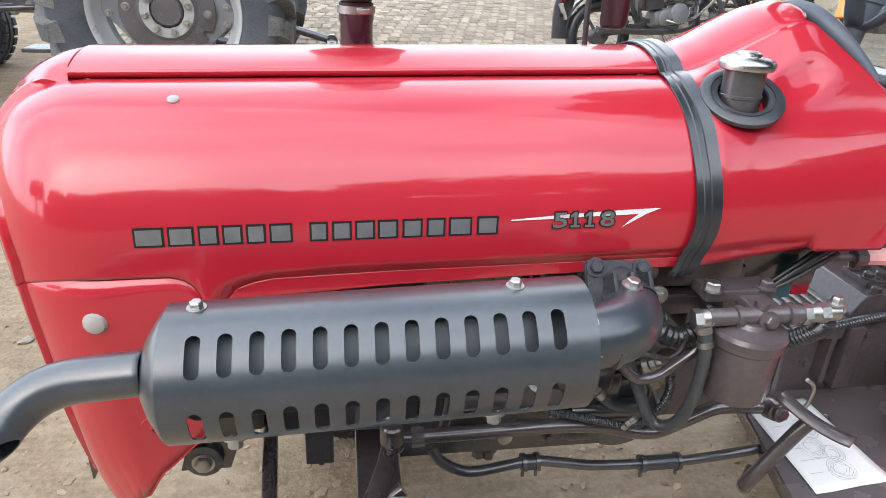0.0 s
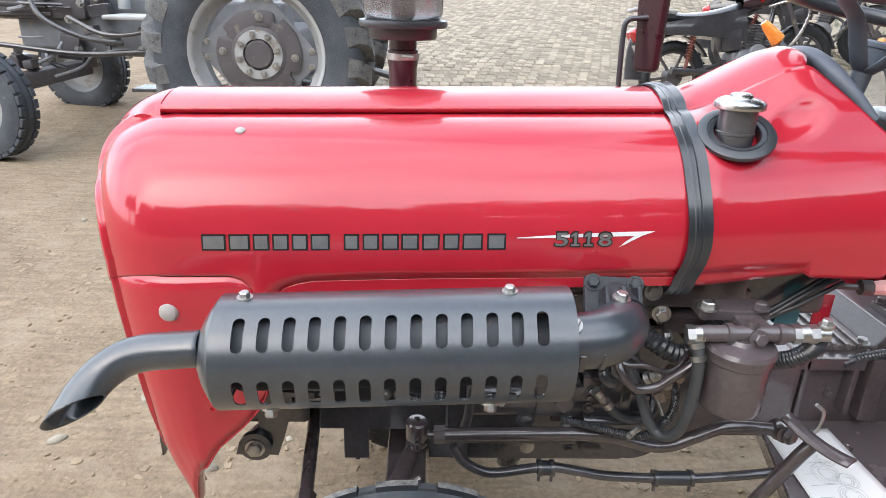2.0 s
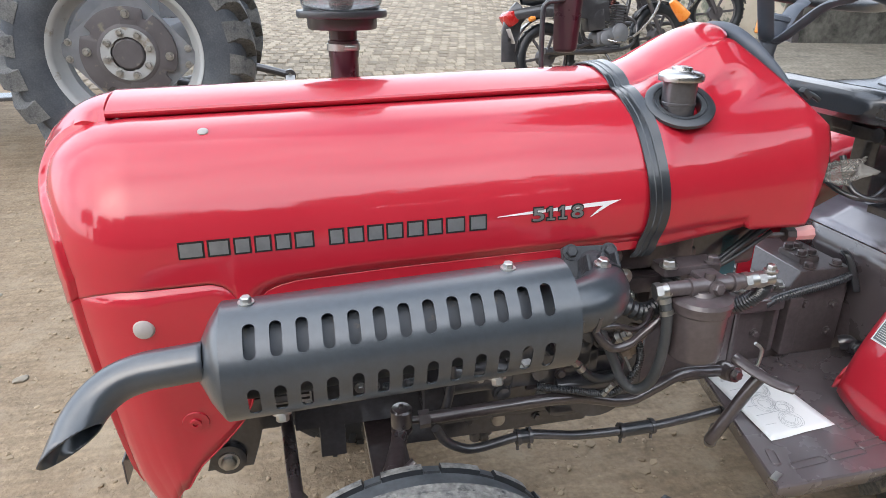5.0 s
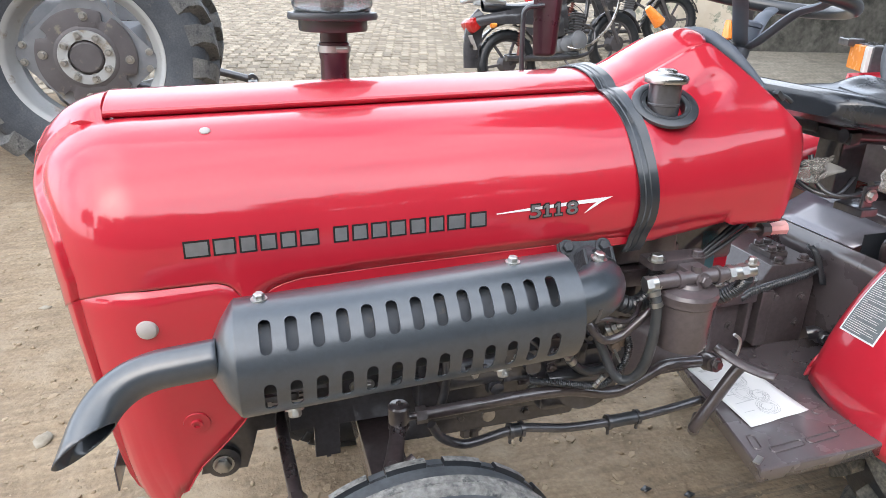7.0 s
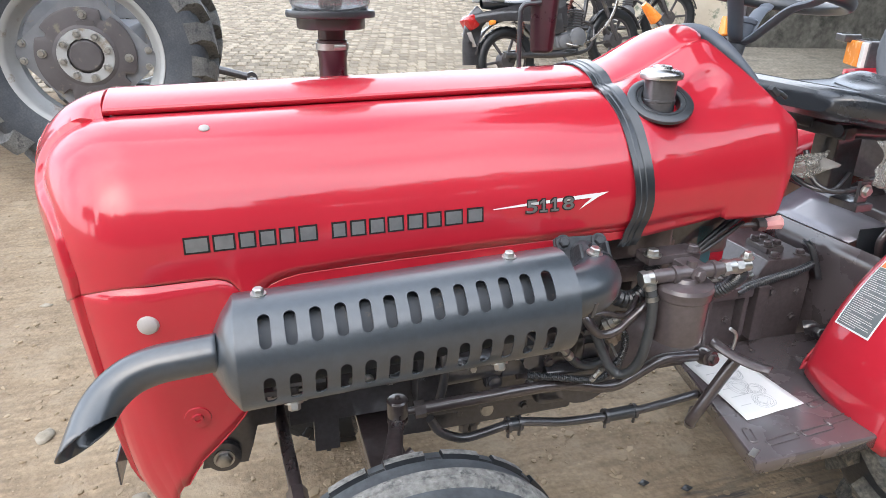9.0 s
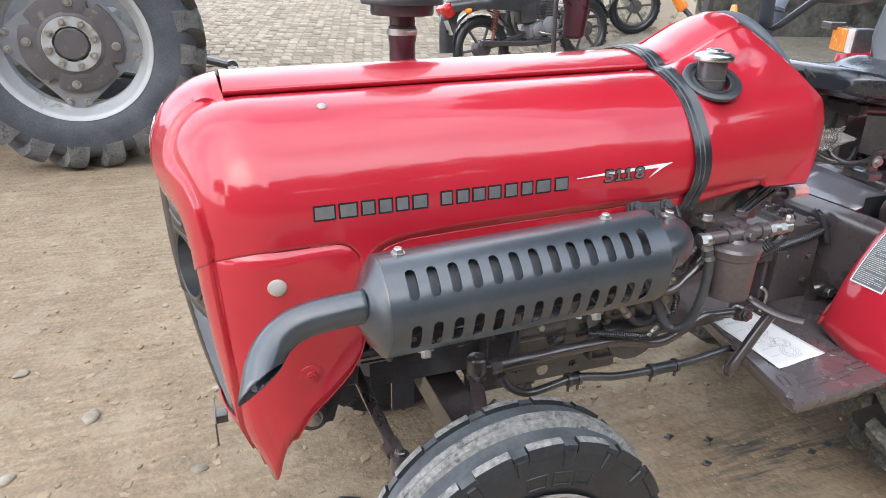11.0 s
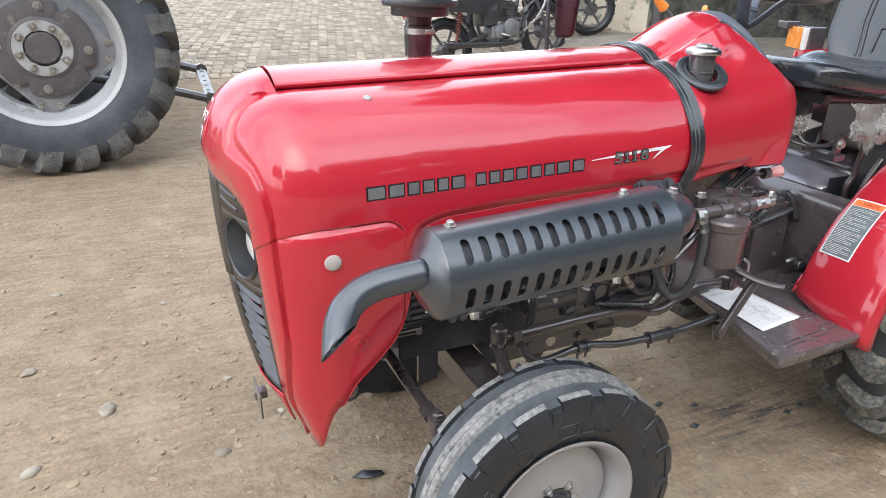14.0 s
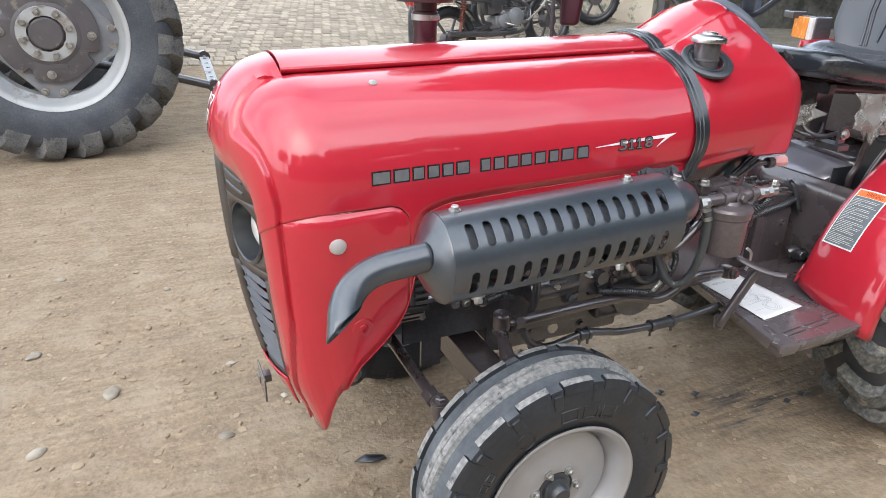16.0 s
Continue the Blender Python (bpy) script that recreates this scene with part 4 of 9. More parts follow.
nrm = Vector((-0.10, -0.50, 0.86)).normalized()
fc = Vector((0.548, -0.212, 1.194)) + nrm * 0.003
bm = bmesh.new()
lathe(bm, [(0.037, -0.02), (0.038, -0.002), (0.040, 0.0), (0.046, 0.0005), (0.047, -0.001), (0.0485, -0.001), (0.0495, 0.0005), (0.0620, 0.0), (0.0645, -0.002), (0.0650, -0.008)], fc, 56, along(nrm))
part("filler_ring", bm, RUBBER, tractor, "black rubber ring round the fuel filler")
bm = bmesh.new()
nb = fc + Vector((-0.001, 0.007, -0.060))
lathe(bm, [(0, 0.0), (0.031, 0.0), (0.031, 0.055), (0.0325, 0.056), (0.0325, 0.060), (0.031, 0.061), (0.031, 0.098), (0, 0.098)], nb, 36, along((0, 0.0, 1)))
neck = part("fuel_filler_neck", bm, BLACK_IRON, tractor, "dark filler neck")
bm = bmesh.new()
lathe(bm, [(0, 0.097), (0.036, 0.097), (0.041, 0.099), (0.042, 0.107), (0.040, 0.111), (0.030, 0.116), (0.019, 0.118), (0.018, 0.122), (0.013, 0.124), (0.0, 0.124)], nb, 40, along((0, 0, 1)))
part("fuel_cap", bm, CHROME, neck, "polished metal fuel cap")

# black roll round the dashboard
bm = bmesh.new()
roll = [(0.752, 0.0, 1.309), (0.755, -0.05, 1.303), (0.768, -0.094, 1.280), (0.796, -0.128, 1.243), (0.822, -0.150, 1.208)]
roll = [(x, -y, z) for x, y, z in roll[:0:-1]] + roll
tube(bm, roll, [0.011, 0.016, 0.016, 0.016, 0.011], 14, 6)
part("dash_edge", bm, GREY_PLASTIC, tractor, "soft black roll round the dashboard")
bm = bmesh.new()
rows = []
for x in np.linspace(0.725, 0.885, 8):
    z = 1.262 - 0.90 * (x - 0.705)
    w = abs(side_y(x, z)) - 0.022
    rows.append([(x, y, z) for y in np.linspace(-w, w, 9)])
grid(bm, rows)
part("dashboard", bm, RUBBER, tractor, thick=0.01)
bm = bmesh.new()
grid(bm, [[(x, y, z) for y in np.linspace(-0.215, 0.215, 5)] for x, z in ((0.888, 1.12), (0.832, 0.95))])
part("cowl_back", bm, BLACK_IRON, tractor, thick=0.004)

# switch below the dashboard
bm = bmesh.new()
box(bm, (0.842, -0.183, 1.198), (0.026, 0.016, 0.012), 0.003, (0, 40, 0))
tube(bm, [(0.845, -0.183, 1.200), (0.862, -0.186, 1.192), (0.874, -0.187, 1.184)], 0.005)
part("switch", bm, RUBBER, tractor)

# steering wheel with its spokes and column
SW = Vector((0.885, -0.025, 1.395))
E1, E2, E3 = Vector((0.98, 0, -0.199)), Vector((0, 1, 0)), Vector((0.199, 0, 0.98))
bm = bmesh.new()
ringv = [SW + 0.19 * (math.cos(a) * E1 + math.sin(a) * E2) for a in np.linspace(0, 2 * math.pi, 57)]
tube(bm, ringv, 0.0155, 12, 0, caps=False)
bmesh.ops.remove_doubles(bm, verts=bm.verts, dist=0.002)
wheel_ob = part("steering_wheel", bm, RUBBER, tractor, "black steering wheel rim")
for a in (math.radians(38), math.radians(-84), math.radians(-148)):
    d = math.cos(a) * E1 + math.sin(a) * E2
    bm = bmesh.new()
    tube(bm, [SW + d * r + E3 * h for r, h in ((0.012, -0.108), (0.030, -0.104), (0.060, -0.078), (0.100, -0.042), (0.125, -0.028), (0.160, -0.018), (0.186, -0.004))], 0.017, 10, 5, flat=0.45)
    part("spoke", bm, GREY_PLASTIC, wheel_ob)
bm = bmesh.new()
lathe(bm, [(0, -0.058), (0.022, -0.058), (0.027, -0.062), (0.027, -0.070), (0.024, -0.072), (0.024, -0.112), (0.018, -0.118), (0.017, -0.26), (0, -0.26)], SW, 28, along(E3))
part("hub", bm, GREY_PLASTIC, wheel_ob)

# turn lamps beside the dashboard
for px, py, pz, d in ((0.835, 0.268, 1.318, (-0.6, 0.1, 0.6)), (1.234, 0.49, 1.262, (0.0, 0.1, 1.0))):
    bm = bmesh.new()
    lathe(bm, [(0, 0.055), (0.008, 0.055), (0.011, 0.045), (0.017, 0.0), (0.012, -0.004), (0.0, -0.004)], (px, py, pz), 24, along(d))
    lamp = part("turn_lamp", bm, ORANGE, tractor, "orange cone-shaped turn lamp")
    bm = bmesh.new()
    tube(bm, [(px, py, pz), (px + 0.02, py - 0.03, pz - 0.04), (px + 0.02, py - 0.08, pz - 0.16)], 0.007)
    part("stalk", bm, RUBBER, lamp)


# ---- tractor: air cleaner and mirror ----
AX, AY = -0.035, 0.185
bm = bmesh.new()
lathe(bm, [(0, 1.10), (0.032, 1.10), (0.031, 1.245), (0.033, 1.25), (0.033, 1.282), (0.030, 1.284), (0.030, 1.31), (0, 1.31)], (AX, AY, 0), 32, along((0, 0, 1)))
stem = part("air_stem", bm, MAROON, tractor, "dark red intake stem")
bm = bmesh.new()
lathe(bm, [(0.0332, 1.262), (0.036, 1.262), (0.036, 1.276), (0.0332, 1.276)], (AX, AY, 0), 32, along((0, 0, 1)))
box(bm, (AX + 0.012, AY - 0.036, 1.269), (0.026, 0.010, 0.010), 0.002)
part("hose_clamp", bm, ZINC, stem)
bm = bmesh.new()
lathe(bm, [(0, 1.306), (0.072, 1.306), (0.074, 1.310), (0.074, 1.328), (0.095, 1.330), (0.097, 1.336), (0.095, 1.344), (0.080, 1.346), (0, 1.346)], (AX, AY, 0), 48, along((0, 0, 1)))
part("bowl_base", bm, RUBBER, stem, "black base of the dust bowl")
bm = bmesh.new()
lathe(bm, [(0.080, 1.345), (0.086, 1.36), (0.088, 1.44), (0.080, 1.46), (0.0, 1.465)], (AX, AY, 0), 48, along((0, 0, 1)))
part("dust_bowl", bm, SMOKED, stem, "clear plastic dust bowl", thick=0.003)
bm = bmesh.new()
lathe(bm, [(0, 1.346), (0.026, 1.346), (0.026, 1.455), (0, 1.455)], (AX, AY, 0), 24, along((0, 0, 1)))
part("inner_tube", bm, RUBBER, stem)
bm = bmesh.new()
box(bm, (0.590, 0.43, 1.335), (0.03, 0.10, 0.235), 0.012, (0, -4, 25))
for v in bm.verts:
    if v.co.z < 1.335 and v.co.y < 0.43:
        v.co.y += 0.055 * (1.335 - v.co.z) / 0.1175
mirror = part("mirror", bm, MAROON, tractor, "dark red back of a driving mirror")
bm = bmesh.new()
tube(bm, [(0.53, 0.45, 1.10), (0.523, 0.45, 1.30), (0.530, 0.45, 1.345), (0.56, 0.445, 1.352), (0.58, 0.44, 1.355)], 0.007, 10, 5)
part("mirror_arm", bm, RUBBER, mirror)

# ---- tractor: silencer ----
MY, MR = -0.455, 0.086


def muffler_z(x):
    return 0.911 + 0.042 * x


bm = bmesh.new()
SLOT_X = [-0.2365 + 0.0350 * k for k in range(13)]
EDGE_X = [SLOT_X[0] - 0.0175 + 0.035 * k for k in range(14)]
BANDS = [(-64, -42, None), (-42, 10, (-16.0, 0.050)), (10, 20, None), (20, 69, (44.5, 0.051)), (69, 150, None)]


def shell(r):
    """One face of the shield at radius r, with its slots; returns the slots' outlines."""
    put = lambda u, v: (u, MY - r * math.cos(v / MR), muffler_z(u) + r * math.sin(v / MR))
    outlines = []
    for d0, d1, slot in BANDS:
        v0, v1 = radians(d0) * MR, radians(d1) * MR
        vs = np.linspace(v0, v1, max(1, int((d1 - d0) / 5)) + 1)
        for i, u in enumerate(SLOT_X):
            if slot is None:
                grid(bm, [[put(a, v) for v in vs] for a in np.linspace(EDGE_X[i], EDGE_X[i + 1], 3)])
            else:
                ring = stadium(u, radians(slot[0]) * MR, 0.0165, slot[1])
                holed_cell(bm, EDGE_X[i], EDGE_X[i + 1], v0, v1, ring, put)
                outlines.append([put(*p) for p in ring])
        for u0, u1 in ((-0.276, EDGE_X[0]), (EDGE_X[-1], 0.232)):
            grid(bm, [[put(u, v) for v in vs] for u in np.linspace(u0, u1, 4)])
    return outlines


outer_slots, inner_slots = shell(MR), shell(MR - 0.0022)
for a, b in zip(outer_slots, inner_slots):
    grid(bm, [a + a[:1], b + b[:1]])
for u in (-0.276,):
    angles = np.linspace(radians(-64), radians(150), 60)
    grid(bm, [[(u, MY - r * math.cos(a), muffler_z(u) + r * math.sin(a)) for a in angles] for r in (MR, MR - 0.0022)])
bmesh.ops.remove_doubles(bm, verts=bm.verts, dist=0.00002)
shield = part("heat_shield", bm, SHIELD, tractor, "satin black slotted heat shield")
loops = []
for poly in shield.data.polygons:
    c = Vector(poly.center)
    axis = Vector((c.x, MY, muffler_z(c.x)))
    dist = (c - axis).length
    radial = abs(poly.normal.dot((c - axis).normalized())) > 0.6
    for li in poly.loop_indices:
        v = shield.data.vertices[shield.data.loops[li].vertex_index].co
        n = (v - Vector((v.x, MY, muffler_z(v.x)))).normalized()
        loops.append((n if dist > MR - 0.0016 else -n) if radial else poly.normal.copy())
    if radial and poly.normal.dot(c - axis) * (1 if dist > MR - 0.0016 else -1) < 0:
        poly.flip()
shield.data.normals_split_custom_set(loops)
bm = bmesh.new()
t = bmesh.new()
lathe(t, [(0, -0.262), (0.048, -0.262), (0.060, -0.256), (0.064, -0.246), (0.064, 0.150), (0.052, 0.172), (0.040, 0.185), (0.040, 0.24), (0, 0.24)], (0, 0, 0), 48, along((1, 0, 0)))
for v in t.verts:
    v.co.y += MY
    v.co.z += muffler_z(v.co.x) + 0.006
join(bm, t)
muffler = part("muffler", bm, INNER_STEEL, tractor, "grey steel silencer drum")
bm = bmesh.new()
t = bmesh.new()
lathe(t, [(0.0, -0.313), (0.0275, -0.313), (0.0320, -0.310), (0.060, -0.296), (0.0835, -0.279), (0.0845, -0.276), (0.082, -0.272)], (0, 0, 0), 48, along((1, 0, 0)))
for v in t.verts:
    v.co.y += MY
    v.co.z += muffler_z(v.co.x)
join(bm, t)
part("muffler_end", bm, SHIELD, muffler, "black domed silencer end")
bm = bmesh.new()
tail = [(-0.300, -0.474, 0.915), (-0.345, -0.472, 0.910), (-0.385, -0.469, 0.904), (-0.419, -0.471, 0.893), (-0.446, -0.483, 0.877), (-0.464, -0.504, 0.859), (-0.474, -0.529, 0.840)]
line = spline(tail, 6)
rings, n = [], 64
for i, p in enumerate(line):
    d = (line[min(i + 1, len(line) - 1)] - line[max(i - 1, 0)]).normalized()
    side = d.cross(Vector((0, 1, 0))).normalized()
    up = side.cross(d)
    rings.append([p + 0.0275 * (math.cos(a) * side + math.sin(a) * up) for a in np.linspace(0, 2 * math.pi, n + 1)])
way = (line[-1] - line[-4]).normalized()
mouth = line[-1].copy()
for k in (1, 2, 3):
    rings.append([p + way * 0.02 * k for p in rings[len(line) - 1]])
cut = Vector((0.557, -0.643, -0.526)).normalized()
grid(bm, rings)
bmesh.ops.bisect_plane(bm, geom=[g for s_ in (bm.verts, bm.edges, bm.faces) for g in s_ if all((v.co - mouth).length < 0.085 for v in (g.verts if not isinstance(g, bmesh.types.BMVert) else [g]))], plane_co=mouth, plane_no=cut, clear_outer=True)
bmesh.ops.remove_doubles(bm, verts=bm.verts, dist=0.0002)
bmesh.ops.recalc_face_normals(bm, faces=bm.faces)
part("tail_pipe", bm, SHIELD, muffler, "curved black tail pipe with a slanted mouth", thick=0.002)
for px, py in ((-0.240, -0.452), (0.143, -0.452)):
    bm = bmesh.new()
    pz = muffler_z(px) + MR - (0.012 if px > 0.2 else 0.001)
    bolt(bm, (px, py, pz), (0, -0.05, 1), 0.0080, 0.011)
    part("bolt", bm, ZINC, shield)
for px in (-0.205, 0.12):
    bm = bmesh.new()
    bolt(bm, (px, MY - 0.41 * MR, muffler_z(px) - 0.905 * MR), (0, -0.42, -0.9), 0.0095, 0.014)
    part("bolt", bm, ZINC, shield)

# elbow from the silencer to the manifold, with its cover
bm = bmesh.new()
elbow_line = [(0.195, -0.455, 0.920), (0.255, -0.453, 0.923), (0.298, -0.441, 0.925), (0.325, -0.415, 0.926), (0.336, -0.383, 0.927), (0.338, -0.345, 0.930)]
tube(bm, elbow_line, [0.041, 0.043, 0.0445, 0.0435, 0.040, 0.036], 30, 6)
elbow = part("exhaust_elbow", bm, SHIELD, tractor, "grey-black exhaust elbow cover")
for p, d in (((0.3255, -0.400, 0.968), (0.1, -0.1, 1)), ((0.234, -0.478, 0.962), (0.0, -0.5, 1))):
    bm = bmesh.new()
    bolt(bm, p, d, 0.010, 0.013)
    part("bolt", bm, ZINC, elbow)
for dx, dy in ((0.250, -0.4935), (0.284, -0.4870), (0.314, -0.4680), (0.3400, -0.4420)):
    bm = bmesh.new()
    turn = max(0.0, (dx - 0.25) * 620)
    box(bm, (dx, dy + 0.0005, 0.908), (0.011, 0.006, 0.032), 0.0028, (14, 0, turn))
    part("slot", bm, BLACK_IRON, elbow)
bm = bmesh.new()
fm = pose(0.329, -0.345, 0.936, 56, 0, -6)
for dz in (0.0, 0.012):
    t = bmesh.new()
    box(t, (0, 0, dz), (0.100, 0.084, 0.009), 0.004)
    for v in t.verts:
        if abs(v.co.x) > 0.04 and abs(v.co.y) > 0.036:
            v.co.x *= 0.94
            v.co.y *= 0.95
    t.transform(fm)
    join(bm, t)
flange = part("exhaust_flange", bm, CAST_DARK, tractor, "square cast exhaust flange")
for sx, sy in ((-0.034, 0.028), (0.034, 0.028), (-0.034, -0.026), (0.034, -0.026)):
    bm = bmesh.new()
    bolt(bm, fm @ Vector((sx, sy, 0.017)), fm.to_3x3() @ Vector((0, 0, 1)), 0.010, 0.012)
    part("bolt", bm, CAST_DARK, flange)
bm = bmesh.new()
tube(bm, [(0.332, -0.340, 0.942), (0.334, -0.365, 0.939), (0.334, -0.392, 0.932)], [0.030, 0.032, 0.040], 18, 5)
for off in (-0.026, 0.0, 0.026):
    box(bm, (0.333 + off, -0.374, 0.958), (0.007, 0.040, 0.030), 0.002, (-38, 0, 0))
part("flange_neck", bm, CAST_DARK, flange)

# ---- tractor: engine ----
bm = bmesh.new()
box(bm, (0.33, 0.0, 0.70), (0.52, 0.30, 0.36), 0.012)
box(bm, (0.33, 0.0, 0.905), (0.48, 0.24, 0.06), 0.012)
box(bm, (0.30, 0.0, 0.50), (0.40, 0.24, 0.08), 0.02)
for k in range(6):
    box(bm, (0.12 + 0.075 * k, -0.153, 0.80), (0.012, 0.02, 0.14), 0.004)
engine = part("engine_block", bm, BLACK_IRON, tractor, "oily dark engine block")
bm = bmesh.new()
box(bm, (0.345, -0.175, 0.640), (0.20, 0.06, 0.075), 0.008)
box(bm, (0.27, -0.18, 0.70), (0.07, 0.05, 0.06), 0.006)
box(bm, (0.40, -0.185, 0.68), (0.05, 0.05, 0.09), 0.008)
rod(bm, (0.30, -0.2, 0.655), (0.30, -0.235, 0.655), 0.018)
rod(bm, (0.40, -0.2, 0.735), (0.40, -0.245, 0.745), 0.022, 18)
rod(bm, (0.345, -0.21, 0.60), (0.49, -0.21, 0.60), 0.020, 18)
part("injection_pump", bm, BLACK_IRON, engine, "black injection pump")
bm = bmesh.new()
lathe(bm, [(0, -0.02), (0.075, -0.02), (0.08, -0.012), (0.08, 0.03), (0, 0.03)], (0.46, -0.16, 0.57), 36, along((0, -1, 0)))
part("side_cover", bm, BLACK_IRON, engine)
bm = bmesh.new()
box(bm, (0.53, -0.14, 0.90), (0.20, 0.14, 0.085), 0.01)
box(bm, (0.60, -0.13, 0.82), (0.10, 0.13, 0.14), 0.01)
part("tank_bracket", bm, BROWN, tractor, "brown bracket under the fuel tank")
bm = bmesh.new()
box(bm, (0.625, -0.05, 0.93), (0.36, 0.26, 0.20), 0.015)
part("fuel_tank", bm, BLACK_IRON, tractor, "dark fuel tank under the cowl")
for p, d, r in (((0.36, -0.204, 0.668), (0, -1, 0.2), 0.008), ((0.31, -0.207, 0.623), (0, -1, 0), 0.008), ((0.435, -0.214, 0.70), (0, -1, 0), 0.008), ((0.25, -0.207, 0.72), (0, -1, 0), 0.009),
                ((0.13, -0.155, 0.69), (0, -1, 0), 0.009), ((0.20, -0.157, 0.70), (0, -1, 0), 0.009), ((0.47, -0.172, 0.92), (0, -1, 0), 0.010), ((0.447, -0.215, 0.895), (0, -1, 0.2), 0.012),
                ((0.24, -0.2, 0.735), (0, -0.5, 1), 0.010), ((0.36, -0.16, 0.80), (0, -1, 0), 0.009), ((0.08, -0.206, 0.70), (0, -1, 0), 0.008)):
    bm = bmesh.new()
    bolt(bm, p, d, r, 0.011)
    part("engine_bolt", bm, ZINC if r > 0.0085 else BLACK_IRON, engine)
rng = random.Random(17)
for k in range(34):
    x, z = rng.uniform(0.10, 0.50), rng.uniform(0.56, 0.86)
    y = -0.150 - 0.012 * rng.random() - (0.03 if 0.25 < x < 0.45 and z < 0.72 else 0)
    bm = bmesh.new()
    kind = k % 4
    if kind == 0:
        bolt(bm, (x, y - 0.004, z), (0, -1, 0), 0.009, 0.012)
        part("engine_bolt", bm, BROWN_DARK if k % 3 else ZINC, engine)
    elif kind == 1:
        box(bm, (x, y, z), (rng.uniform(0.03, 0.07), 0.03, rng.uniform(0.02, 0.05)), 0.005, (0, rng.uniform(-15, 15), 0))
        part("casting", bm, BROWN_DARK, engine)
    elif kind == 2:
        rod(bm, (x, y + 0.02, z), (x, y - 0.025, z), rng.uniform(0.008, 0.018), 16)
        bolt(bm, (x, y - 0.025, z), (0, -1, 0), 0.009, 0.008)
        part("boss", bm, BROWN_DARK, engine)
    else:
        dx, dz = rng.uniform(0.04, 0.10), rng.uniform(-0.06, 0.06)
        tube(bm, [(x, y, z), (x + dx * 0.4, y - 0.02, z + dz * 0.2), (x + dx, y - 0.008, z + dz)], rng.uniform(0.003, 0.006), 8, 5)
        part("engine_pipe", bm, BLACK_IRON, engine)
bm = bmesh.new()
box(bm, (0.285, 0.0, 0.475), (0.42, 0.17, 0.16), 0.012)
box(bm, (0.44, 0.0, 0.52), (0.16, 0.32, 0.10), 0.02)
sump = part("oil_sump", bm, BLACK_IRON, engine, "black oil sump")
for p in ((0.236, -0.06, 0.392), (0.215, -0.055, 0.392)):
    bm = bmesh.new()
    bolt(bm, p, (0, -0.2, -1), 0.014, 0.03)
    part("drain_plug", bm, BLACK_IRON, sump)
bm = bmesh.new()
lathe(bm, [(0, 0.006), (0.016, 0.004), (0.018, 0.0), (0, 0)], (0.263, -0.086, 0.435), 20, along((0, -1, 0)))
part("level_plug", bm, ZINC, sump, "dull round plug")
for px, pz in ((0.12, 0.50), (0.19, 0.445), (0.33, 0.52), (0.36, 0.43), (0.47, 0.44), (0.10, 0.43)):
    bm = bmesh.new()
    bolt(bm, (px, -0.086, pz), (0, -1, 0), 0.009, 0.010)
    part("bolt", bm, BLACK_IRON, sump)
# radiator core behind the grille and its fan shroud
bm = bmesh.new()
box(bm, (-0.21, 0, 0.80), (0.05, 0.44, 0.30), 0.006)
box(bm, (-0.13, 0, 0.80), (0.10, 0.36, 0.26), 0.03)
radiator = part("radiator", bm, BLACK_IRON, tractor, "dark radiator and fan shroud")
for k in range(14):
    bm = bmesh.new()
    box(bm, (-0.178, -0.224, 0.68 + 0.018 * k), (0.09, 0.006, 0.009), 0.001)
    part("fin", bm, SLAT, radiator)
bm = bmesh.new()
box(bm, (-0.235, -0.20, 0.665), (0.09, 0.05, 0.012), 0.002)
part("battery_tray", bm, BLACK_IRON, tractor)

